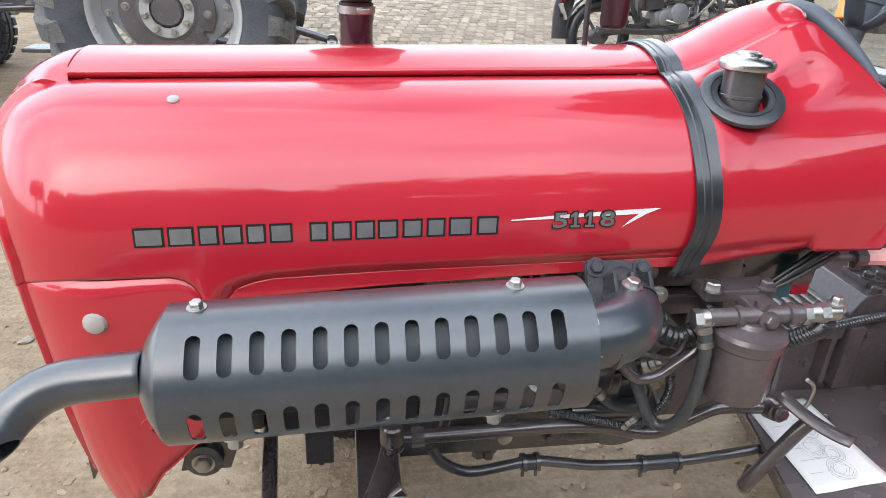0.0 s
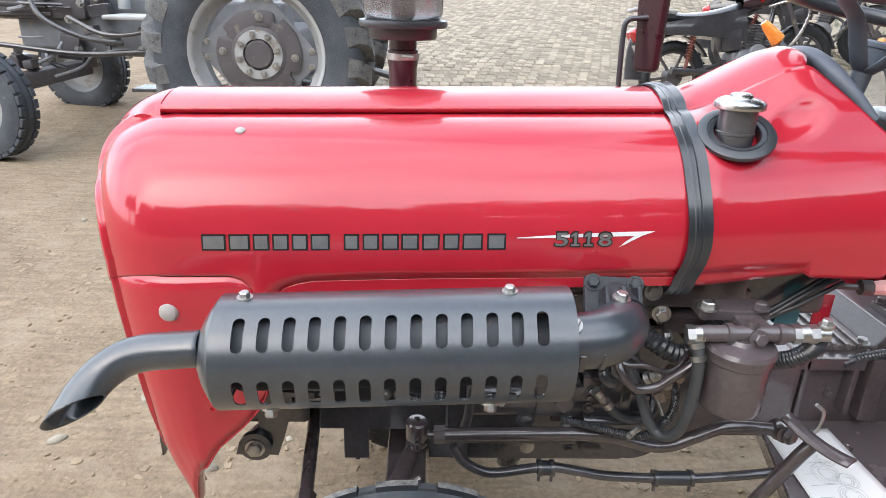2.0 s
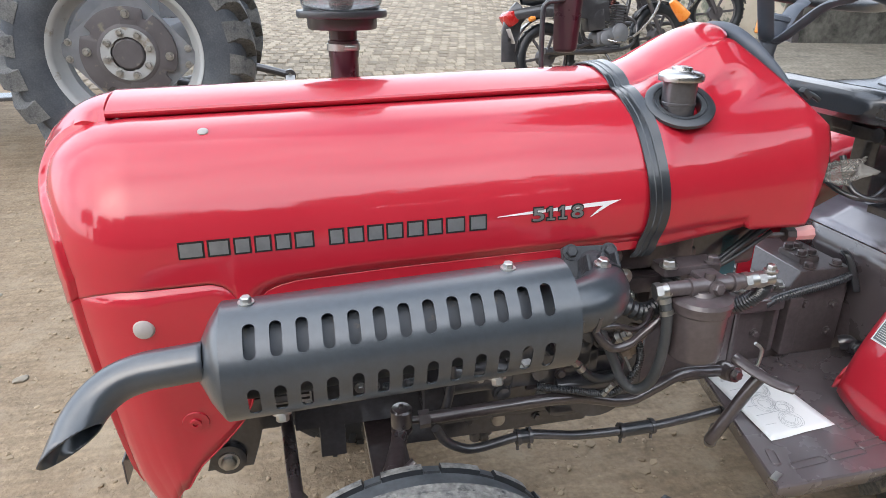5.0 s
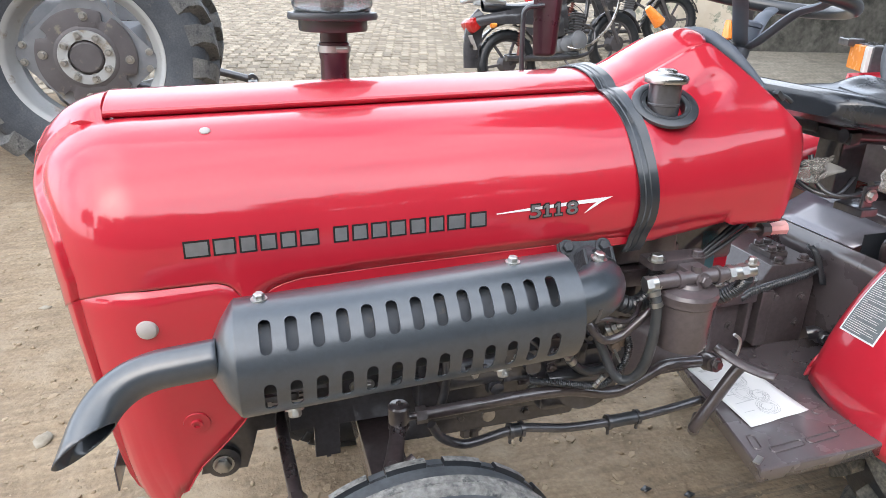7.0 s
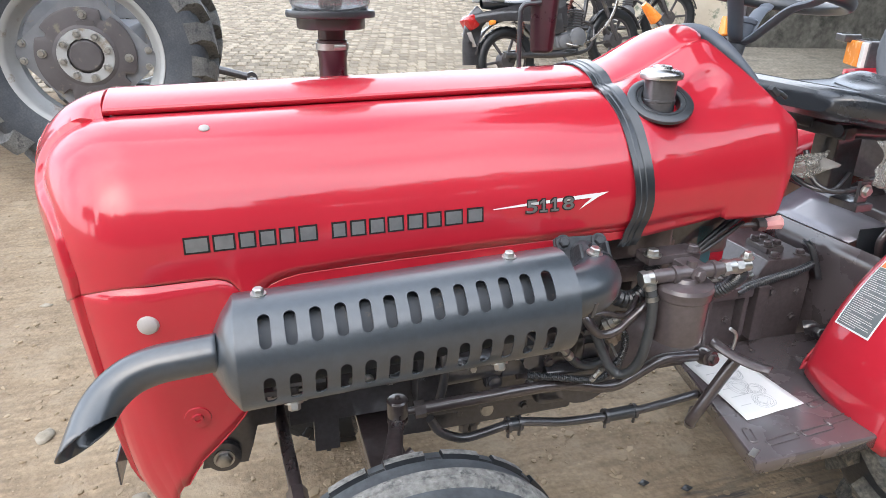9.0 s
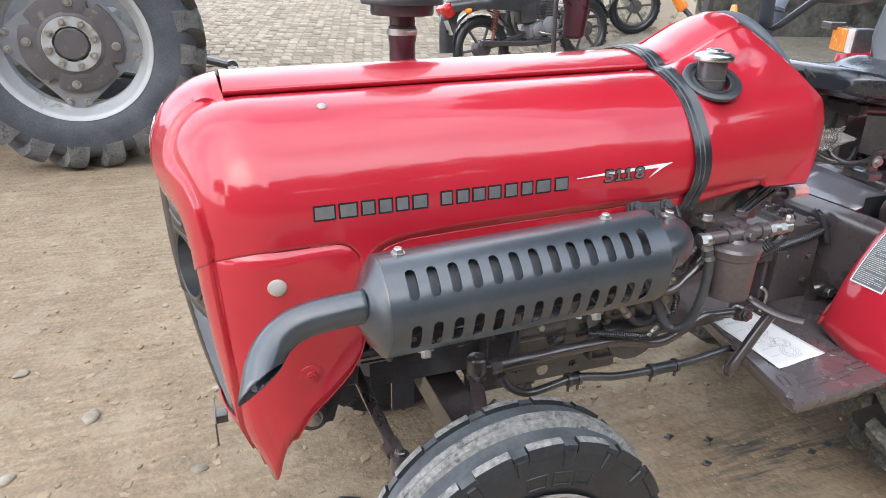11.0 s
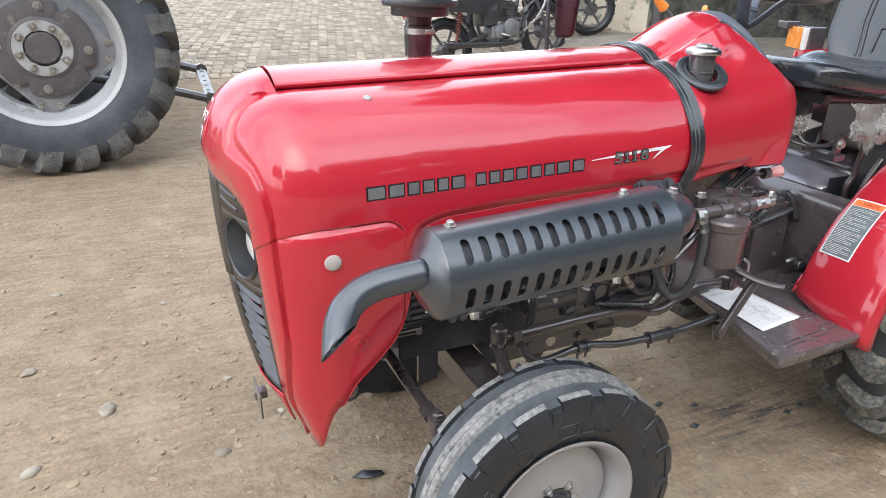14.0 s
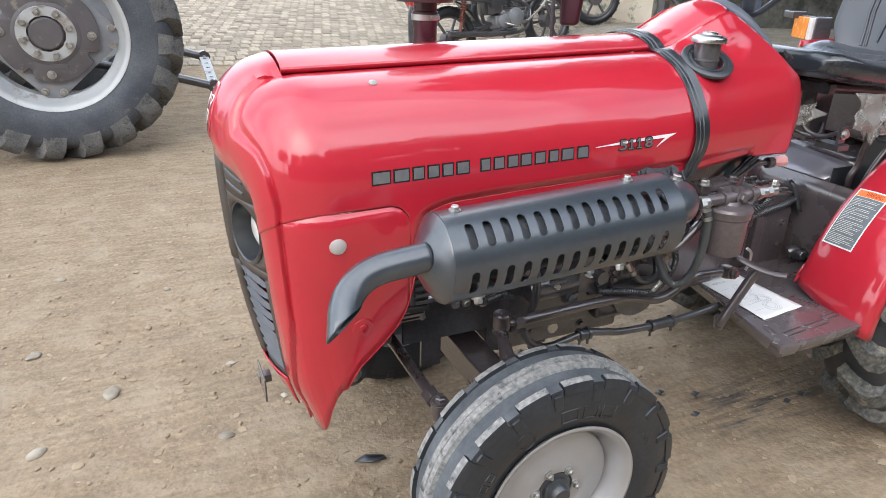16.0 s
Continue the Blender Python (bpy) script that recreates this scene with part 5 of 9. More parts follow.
# hoses and pipes round the engine
HOSES = (
    ("fuel_hose", HOSE, 0.0105, [(0.479, -0.360, 0.865), (0.484, -0.366, 0.838), (0.488, -0.364, 0.775), (0.487, -0.352, 0.705), (0.481, -0.335, 0.664), (0.466, -0.316, 0.646), (0.448, -0.302, 0.660), (0.432, -0.288, 0.700), (0.415, -0.27, 0.745), (0.395, -0.25, 0.785)], None),
    ("fuel_pipe", BROWN_DARK, 0.0085, [(0.520, -0.325, 0.832), (0.491, -0.335, 0.812), (0.456, -0.335, 0.783), (0.435, -0.335, 0.766), (0.412, -0.335, 0.760), (0.391, -0.335, 0.765), (0.368, -0.33, 0.792), (0.355, -0.29, 0.84)], None),
    ("corrugated_hose", RUBBER, 0.0195, [(0.40, -0.20, 0.86), (0.430, -0.25, 0.825), (0.453, -0.27, 0.812), (0.484, -0.275, 0.798), (0.515, -0.27, 0.799), (0.545, -0.255, 0.812), (0.58, -0.22, 0.84)], 150),
    ("loom_tube", RUBBER, 0.0085, [(0.490, -0.25, 0.745), (0.501, -0.268, 0.703), (0.500, -0.27, 0.669), (0.486, -0.27, 0.640), (0.461, -0.27, 0.614), (0.430, -0.265, 0.605), (0.37, -0.25, 0.612), (0.30, -0.22, 0.612)], 260),
    ("filter_hose", RUBBER, 0.0165, [(0.680, -0.366, 0.880), (0.678, -0.352, 0.852), (0.662, -0.330, 0.822), (0.632, -0.300, 0.800), (0.60, -0.27, 0.79)], 200),
    ("sheathed_cable", RUBBER, 0.0115, [(0.958, -0.070, 0.655), (0.995, -0.066, 0.668), (1.075, -0.064, 0.683), (1.155, -0.060, 0.694), (1.210, -0.050, 0.702)], 150),
    ("pump_hose", RUBBER, 0.010, [(0.385, -0.250, 0.660), (0.405, -0.250, 0.642), (0.435, -0.250, 0.632), (0.468, -0.245, 0.642), (0.485, -0.22, 0.68)], None),
    ("steel_pipe", BROWN_DARK, 0.0055, [(0.350, -0.30, 0.815), (0.376, -0.32, 0.801), (0.412, -0.32, 0.799), (0.450, -0.32, 0.787), (0.473, -0.315, 0.793), (0.50, -0.29, 0.81)], None),
    ("steel_pipe", BLACK_IRON, 0.004, [(0.35, -0.24, 0.80), (0.40, -0.27, 0.79), (0.44, -0.27, 0.76), (0.445, -0.25, 0.71)], None),
    ("steel_pipe", BLACK_IRON, 0.004, [(0.25, -0.20, 0.76), (0.32, -0.22, 0.745), (0.39, -0.24, 0.75), (0.43, -0.25, 0.77)], None),
    ("cable", RUBBER, 0.006, [(0.82, -0.19, 0.925), (0.772, -0.20, 0.905), (0.733, -0.205, 0.882), (0.671, -0.205, 0.838), (0.60, -0.20, 0.83)], None),
    ("cable", RUBBER, 0.005, [(0.83, -0.18, 0.93), (0.78, -0.19, 0.915), (0.74, -0.20, 0.894), (0.68, -0.20, 0.85), (0.61, -0.20, 0.825)], None),
    ("cable", RUBBER, 0.005, [(0.81, -0.205, 0.915), (0.765, -0.21, 0.89), (0.72, -0.21, 0.862), (0.65, -0.2, 0.82)], None),
    ("coolant_hose", RUBBER, 0.011, [(-0.01, -0.12, 0.590), (0.015, -0.14, 0.600), (0.040, -0.145, 0.610), (0.065, -0.145, 0.609), (0.091, -0.14, 0.592), (0.10, -0.12, 0.56)], 200),
    ("breather_tube", BLACK_IRON, 0.010, [(0.115, -0.19, 0.72), (0.117, -0.205, 0.66), (0.112, -0.205, 0.60), (0.10, -0.2, 0.55)], None),
)
for name, mat, r, pts, ring in HOSES:
    bm = bmesh.new()
    tube(bm, pts, r, 10, 6, True, ring)
    part(name, bm, mat, tractor)
for p, q, r in (((0.484, -0.366, 0.838), (0.478, -0.356, 0.870), 0.0130), ((0.352, -0.250, 0.700), (0.385, -0.250, 0.660), 0.0105), ((0.41, -0.30, 0.63), (0.425, -0.31, 0.66), 0.006),
                ((0.425, -0.30, 0.76), (0.45, -0.315, 0.78), 0.012)):
    bm = bmesh.new()
    d = Vector(q) - Vector(p)
    for k in range(3):
        rod(bm, Vector(p) + d * (k / 3 + 0.02), Vector(p) + d * (k / 3 + 0.3), r * (1.0 if k != 1 else 0.85), 12 if k != 1 else 6)
    part("hose_fitting", bm, ZINC, tractor)

# lift pump, oil filler and brackets on the engine's side
bm = bmesh.new()
lathe(bm, [(0, -0.02), (0.024, -0.02), (0.028, -0.012), (0.028, 0.004), (0.020, 0.010), (0.013, 0.022), (0, 0.024)], (0.486, -0.245, 0.712), 20, along((-0.25, -0.8, 0.5)))
box(bm, (0.500, -0.25, 0.738), (0.034, 0.03, 0.022), 0.005, (20, 15, 0))
box(bm, (0.474, -0.255, 0.694), (0.022, 0.026, 0.026), 0.005, (0, -25, 0))
pump = part("lift_pump", bm, BRASS, engine, "dull cast fuel lift pump")
bm = bmesh.new()
rod(bm, (0.468, -0.268, 0.692), (0.476, -0.285, 0.668), 0.003, 8)
part("priming_pin", bm, ZINC, pump)
for p, d, r in (((0.507, -0.270, 0.783), (0.1, -0.5, 0.8), 0.014), ((0.484, -0.235, 0.815), (-1, -0.2, 0), 0.008), ((0.461, -0.235, 0.86), (-0.2, -1, 0), 0.012), ((0.179, -0.198, 0.638), (0, -1, 0.2), 0.009), ((0.315, -0.206, 0.581), (0, -1, 0), 0.009),
                ((0.278, -0.200, 0.660), (0, -0.6, 0.8), 0.012)):
    bm = bmesh.new()
    bolt(bm, p, d, r, 0.014)
    part("union_bolt", bm, ZINC, engine)
bm = bmesh.new()
lathe(bm, [(0, -0.03), (0.020, -0.03), (0.020, 0.0), (0.027, 0.001), (0.028, 0.014), (0.022, 0.018), (0.010, 0.018), (0.009, 0.022), (0, 0.022)], (0.389, -0.215, 0.715), 10, along((0, -0.85, 0.5)))
part("oil_filler", bm, BLACK_IRON, engine, "black oil filler cap")
bm = bmesh.new()
t = bmesh.new()
lathe(t, [(0, -0.075), (0.030, -0.075), (0.040, -0.066), (0.042, 0.060), (0.036, 0.070), (0, 0.072)], (0.185, -0.165, 0.630), 28, along((1, 0, 0.04)))
join(bm, t)
box(bm, (0.185, -0.195, 0.640), (0.05, 0.016, 0.034), 0.004)
part("starter_body", bm, BLACK_IRON, engine, "black cylindrical starter housing")
bm = bmesh.new()
box(bm, (0.336, -0.198, 0.602), (0.105, 0.010, 0.020), 0.002, (0, -1, 0))
part("cable_rail", bm, BROWN_DARK, engine)
bm = bmesh.new()
box(bm, (0.232, -0.190, 0.600), (0.040, 0.020, 0.040), 0.004)
lathe(bm, [(0, 0), (0.015, 0), (0.015, 0.012), (0.008, 0.014), (0, 0.014)], (0.230, -0.20, 0.597), 16, along((0, -1, 0)))
part("mounting_lug", bm, BLACK_IRON, engine)
bm = bmesh.new()
rod(bm, (0.424, -0.200, 0.576), (0.441, -0.205, 0.552), 0.004, 10, 0.008)
part("cable_lug", bm, ZINC, engine)
bm = bmesh.new()
box(bm, (0.112, -0.122, 0.560), (0.016, 0.014, 0.10), 0.003, (0, -6, 0))
part("support_bar", bm, BROWN_DARK, engine)
bm = bmesh.new()
box(bm, (0.56, -0.205, 0.822), (0.16, 0.012, 0.036), 0.003)
box(bm, (0.56, -0.190, 0.842), (0.16, 0.040, 0.006), 0.002)
part("filter_bracket", bm, BROWN, engine, "brown folded bracket behind the filter")
bm = bmesh.new()
box(bm, (0.905, -0.03, 0.770), (0.040, 0.006, 0.075), 0.002)
part("tank_end", bm, RED, tractor, "red sheet behind the teal box")

# ---- tractor: fuel filter ----
FXC, FYC = 0.556, -0.355
bm = bmesh.new()
lathe(bm, [(0, 0.742), (0.042, 0.742), (0.049, 0.745), (0.0525, 0.753), (0.0535, 0.838), (0.057, 0.842), (0.057, 0.852), (0, 0.852)], (FXC, FYC, 0), 40, along((0, 0, 1)))
filt = part("fuel_filter", bm, BROWN, tractor, "dark brown fuel filter bowl", sharp=25)
bm = bmesh.new()
lathe(bm, [(0, 0.850), (0.058, 0.850), (0.0595, 0.860), (0.056, 0.867), (0.044, 0.870), (0.030, 0.873), (0.026, 0.880), (0, 0.880)], (FXC, FYC, 0), 40, along((0, 0, 1)))
box(bm, (FXC, FYC + 0.06, 0.90), (0.12, 0.05, 0.02), 0.004)
box(bm, (FXC + 0.02, FYC + 0.03, 0.893), (0.05, 0.07, 0.018), 0.005)
rod(bm, (0.485, -0.352, 0.883), (0.650, -0.366, 0.892), 0.0145, 18)
lathe(bm, [(0.0145, -0.006), (0.0185, -0.005), (0.0185, 0.005), (0.0145, 0.006)], (0.530, -0.356, 0.885), 18, along((1, 0, 0)))
lathe(bm, [(0.0145, -0.006), (0.0185, -0.005), (0.0185, 0.005), (0.0145, 0.006)], (0.612, -0.363, 0.890), 18, along((1, 0, 0)))
rod(bm, (0.566, -0.358, 0.885), (0.566, -0.358, 0.912), 0.010)
part("filter_head", bm, BROWN, filt, "brown cast filter head", sharp=25)
for p, q, r in (((0.462, -0.349, 0.879), (0.490, -0.352, 0.882), 0.0155), ((0.632, -0.365, 0.891), (0.658, -0.367, 0.893), 0.0155), ((0.658, -0.367, 0.893), (0.690, -0.369, 0.895), 0.0145)):
    bm = bmesh.new()
    d = (Vector(q) - Vector(p))
    rod(bm, p, Vector(p) + d * 0.45, r * 1.1, 6)
    rod(bm, Vector(p) + d * 0.45, q, r * 0.95, 18)
    part("banjo_fitting", bm, ZINC, filt)
for p, d, r in (((0.508, -0.312, 0.91), (0, 0, 1), 0.012), ((0.60, -0.312, 0.91), (0, 0, 1), 0.011), ((0.572, -0.374, 0.886), (0, -1, 0.3), 0.011), ((0.684, -0.369, 0.908), (0, 0, 1), 0.009)):
    bm = bmesh.new()
    bolt(bm, p, d, r, 0.014)
    part("bolt", bm, ZINC if p[0] < 0.52 or p[0] > 0.6 else BROWN, filt)

# ---- tractor: steering rods, chassis and front axle ----
bm = bmesh.new()
lathe(bm, [(0, -0.020), (0.018, -0.020), (0.0225, -0.012), (0.0225, 0.022), (0.019, 0.026), (0.006, 0.027), (0.005, 0.034), (0, 0.035)], (0.010, -0.223, 0.581), 28, along((0, 0, 1)))
lathe(bm, [(0, -0.034), (0.015, -0.034), (0.022, -0.029), (0.022, -0.024), (0.016, -0.02), (0, -0.02)], (0.010, -0.223, 0.581), 28, along((0, 0, 1)))
joint = part("ball_joint", bm, BROWN_DARK, tractor, "brown ball joint with a grease nipple")
bm = bmesh.new()
rod(bm, (0.03, -0.225, 0.574), (0.055, -0.226, 0.575), 0.008)
rod(bm, (0.045, -0.226, 0.5745), (0.068, -0.227, 0.576), 0.0185, 6)
tube(bm, [(0.06, -0.227, 0.576), (0.172, -0.23, 0.581), (0.302, -0.23, 0.583), (0.38, -0.23, 0.580), (0.43, -0.23, 0.570), (0.48, -0.23, 0.556), (0.525, -0.23, 0.556), (0.575, -0.23, 0.578), (0.63, -0.23, 0.602), (0.685, -0.23, 0.602), (0.735, -0.23, 0.598)], 0.0135, 14, 6)
part("drag_link", bm, BROWN_DARK, tractor, "long bent brown steering rod")
bm = bmesh.new()
lathe(bm, [(0, -0.02), (0.018, -0.02), (0.022, 0), (0.018, 0.02), (0, 0.022)], (0.745, -0.235, 0.598), 20, along((0, -1, 0.2)))
bolt(bm, (0.752, -0.255, 0.60), (0.2, -1, 0.2), 0.012, 0.012)
part("rod_end", bm, BROWN_DARK, tractor)
bm = bmesh.new()
rod2 = [(0.085, -0.205, 0.53), (0.105, -0.205, 0.495), (0.14, -0.205, 0.470), (0.18, -0.205, 0.462), (0.282, -0.205, 0.478), (0.35, -0.205, 0.468), (0.411, -0.205, 0.456), (0.529, -0.205, 0.450), (0.621, -0.205, 0.451), (0.74, -0.205, 0.463), (0.82, -0.2, 0.47)]
tube(bm, rod2, 0.0105, 12, 6)
lower = part("lower_pipe", bm, BLACK_IRON, tractor, "thin black pipe with rubber sleeves")
for a, b in ((0.515, 0.60), (0.265, 0.30)):
    bm = bmesh.new()
    za, zb = np.interp(a, [p[0] for p in rod2], [p[2] for p in rod2]), np.interp(b, [p[0] for p in rod2], [p[2] for p in rod2])
    rod(bm, (a, -0.205, za), (b, -0.205, zb), 0.0155, 14)
    part("sleeve", bm, RUBBER, lower)
    for q in (a + 0.004, b - 0.004):
        bm = bmesh.new()
        z = np.interp(q, [p[0] for p in rod2], [p[2] for p in rod2])
        rod(bm, (q - 0.004, -0.205, z), (q + 0.004, -0.205, z), 0.0185, 14)
        box(bm, (q, -0.208, z - 0.022), (0.006, 0.006, 0.02), 0.001)
        part("clip", bm, BLACK_IRON, lower)
bm = bmesh.new()
box(bm, (-0.040, -0.095, 0.552), (0.33, 0.012, 0.120), 0.002)
box(bm, (-0.126, -0.0952, 0.462), (0.056, 0.0124, 0.10), 0.002)
box(bm, (0.082, -0.0952, 0.465), (0.090, 0.0124, 0.10), 0.002)
box(bm, (-0.124, -0.094, 0.415), (0.010, 0.006, 0.022), 0.001)
chassis = part("chassis_plate", bm, BLACK_IRON, tractor, "black front chassis side plates")
for c, size in (((-0.065, 0.0, 0.600), (0.36, 0.174, 0.02)), ((-0.065, 0.095, 0.555), (0.36, 0.012, 0.115))):
    bm = bmesh.new()
    box(bm, c, size, 0.002)
    part("inner_plate", bm, BLACK_IRON, chassis)
for px, pz in ((0.02, 0.575), (-0.06, 0.585), (-0.03, 0.585)):
    bm = bmesh.new()
    bolt(bm, (px, -0.102, pz), (0, -1, 0), 0.009, 0.012)
    part("bolt", bm, ZINC, chassis)
bm = bmesh.new()
box(bm, (-0.205, -0.1435, 0.612), (0.082, 0.003, 0.050), 0.0008)
box(bm, (-0.205, -0.120, 0.60), (0.07, 0.044, 0.012), 0.001)
sticker = part("maker_plate", bm, WHITE_PLASTIC, chassis, "white maker's plate with dark bars")
for k in range(4):
    bm = bmesh.new()
    box(bm, (-0.203, -0.1454, 0.594 + 0.012 * k), (0.070, 0.0014, 0.005), 0.0003)
    part("plate_bar", bm, BLACK_INK, sticker)
for px, pz in ((-0.240, 0.632), (-0.171, 0.592)):
    bm = bmesh.new()
    bolt(bm, (px, -0.145, pz), (0, -1, 0), 0.006, 0.005)
    part("rivet", bm, ZINC, sticker)
# front bracket with the tow pin
bm = bmesh.new()
outline = [(-0.395, 0.425), (-0.30, 0.425), (-0.285, 0.47), (-0.26, 0.56), (-0.27, 0.62), (-0.33, 0.62), (-0.34, 0.50), (-0.385, 0.46)]
f0 = [bm.verts.new((x, -0.108, z)) for x, z in outline]
f1 = [bm.verts.new((x, -0.088, z)) for x, z in outline]
bm.faces.new(f0)
bm.faces.new(f1[::-1])
for i in range(len(outline)):
    j = (i + 1) % len(outline)
    bm.faces.new((f0[i], f0[j], f1[j], f1[i]))
box(bm, (-0.30, 0.0, 0.56), (0.14, 0.19, 0.12), 0.01)
bracket = part("front_bracket", bm, BLACK_IRON, tractor, "black front bracket with a large bolt")
bm = bmesh.new()
lathe(bm, [(0, 0), (0.036, 0), (0.036, 0.012), (0.026, 0.014), (0, 0.014)], (-0.347, -0.108, 0.455), 28, along((0, -1, 0)))
part("collar", bm, BLACK_IRON, bracket)
bm = bmesh.new()
bolt(bm, (-0.347, -0.122, 0.455), (0, -1, 0), 0.017, 0.014, 1.3)
part("tow_bolt", bm, ZINC, bracket, "large bright hexagon bolt")
bm = bmesh.new()
t = bmesh.new()
box(t, (0, 0, 0), (0.085, 0.62, 0.075), 0.006)
for v in t.verts:
    v.co.z -= 0.16 * abs(v.co.y)
join(bm, t)
bmesh.ops.translate(bm, verts=bm.verts, vec=(-0.012, 0, 0.47))
axle = part("front_axle", bm, BROWN_DARK, tractor, "brown box-section front axle")
for sgn in (-1, 1):
    bm = bmesh.new()
    rod(bm, (-0.005, sgn * 0.335, 0.26), (-0.012, sgn * 0.325, 0.47), 0.026, 20)
    rod(bm, (0.0, sgn * 0.33, 0.305), (0.0, sgn * 0.47, 0.30), 0.024, 18)
    box(bm, (-0.012, sgn * 0.30, 0.435), (0.09, 0.05, 0.06), 0.008)
    tube(bm, [(-0.01, sgn * 0.335, 0.445), (-0.06, sgn * 0.34, 0.43), (-0.14, sgn * 0.345, 0.435), (-0.204, sgn * 0.338, 0.438)], [0.022, 0.018, 0.015, 0.016], 10, 5)
    if sgn < 0:
        tube(bm, [(-0.026, -0.335, 0.532), (-0.016, -0.30, 0.542), (-0.002, -0.258, 0.552), (0.009, -0.226, 0.560)], [0.024, 0.018, 0.016, 0.018], 12, 5, flat=0.7)
        rod(bm, (-0.014, -0.335, 0.44), (-0.024, -0.335, 0.535), 0.021)
        bolt(bm, (-0.026, -0.334, 0.542), (0, -0.1, 1), 0.013, 0.012)
        rod(bm, (0.0, -0.325, 0.53), (0.022, -0.318, 0.545), 0.013)
    part("knuckle", bm, BROWN_DARK, axle, "brown steering knuckle and arm")
bm = bmesh.new()
rod(bm, (-0.205, -0.325, 0.462), (-0.232, 0.06, 0.508), 0.0145, 16)
rod(bm, (-0.206, -0.310, 0.464), (-0.208, -0.278, 0.468), 0.021, 6)
lathe(bm, [(0, -0.022), (0.020, -0.022), (0.024, 0.0), (0.020, 0.018), (0.009, 0.022), (0.007, 0.04), (0, 0.04)], (-0.204, -0.335, 0.458), 20, along((0, 0, 1)))
bolt(bm, (-0.204, -0.335, 0.478), (0, 0, 1), 0.013, 0.014)
part("tie_rod", bm, BROWN_DARK, tractor, "brown steering tie rod")
bm = bmesh.new()
rod(bm, (0.0, 0, 0.66), (0.0, 0, 0.42), 0.05)
part("axle_pivot", bm, BLACK_IRON, tractor)


# ---- wheels ----
def lug(bm, c, R, W, side, a0, sweep, width, steps=6):
    """One slanted tread bar from the middle of the tread to its shoulder."""
    h = W / 2
    rows = []
    for k in range(steps + 1):
        q = k / steps
        y = 0.006 + h * 0.985 * q
        a = a0 + sweep * q ** 0.9
        base = float(np.interp(y / h, [0, 0.45, 0.8, 0.95, 1.0], [0.915, 0.912, 0.888, 0.84, 0.80])) * R
        top = float(np.interp(y / h, [0, 0.7, 0.88, 1.0], [1.0, 0.992, 0.968, 0.90])) * R
        half = width * (0.42 + 0.30 * q)
        rows.append([(c[0] + r * math.cos(a + w / R), c[1] + side * y, c[2] + r * math.sin(a + w / R)) for w, r in ((-half * 1.35, base - 0.004), (-half, top), (half, top), (half * 1.35, base - 0.004))])
    vs = grid(bm, rows)
    bm.faces.new(vs[0])
    bm.faces.new(vs[-1][::-1])


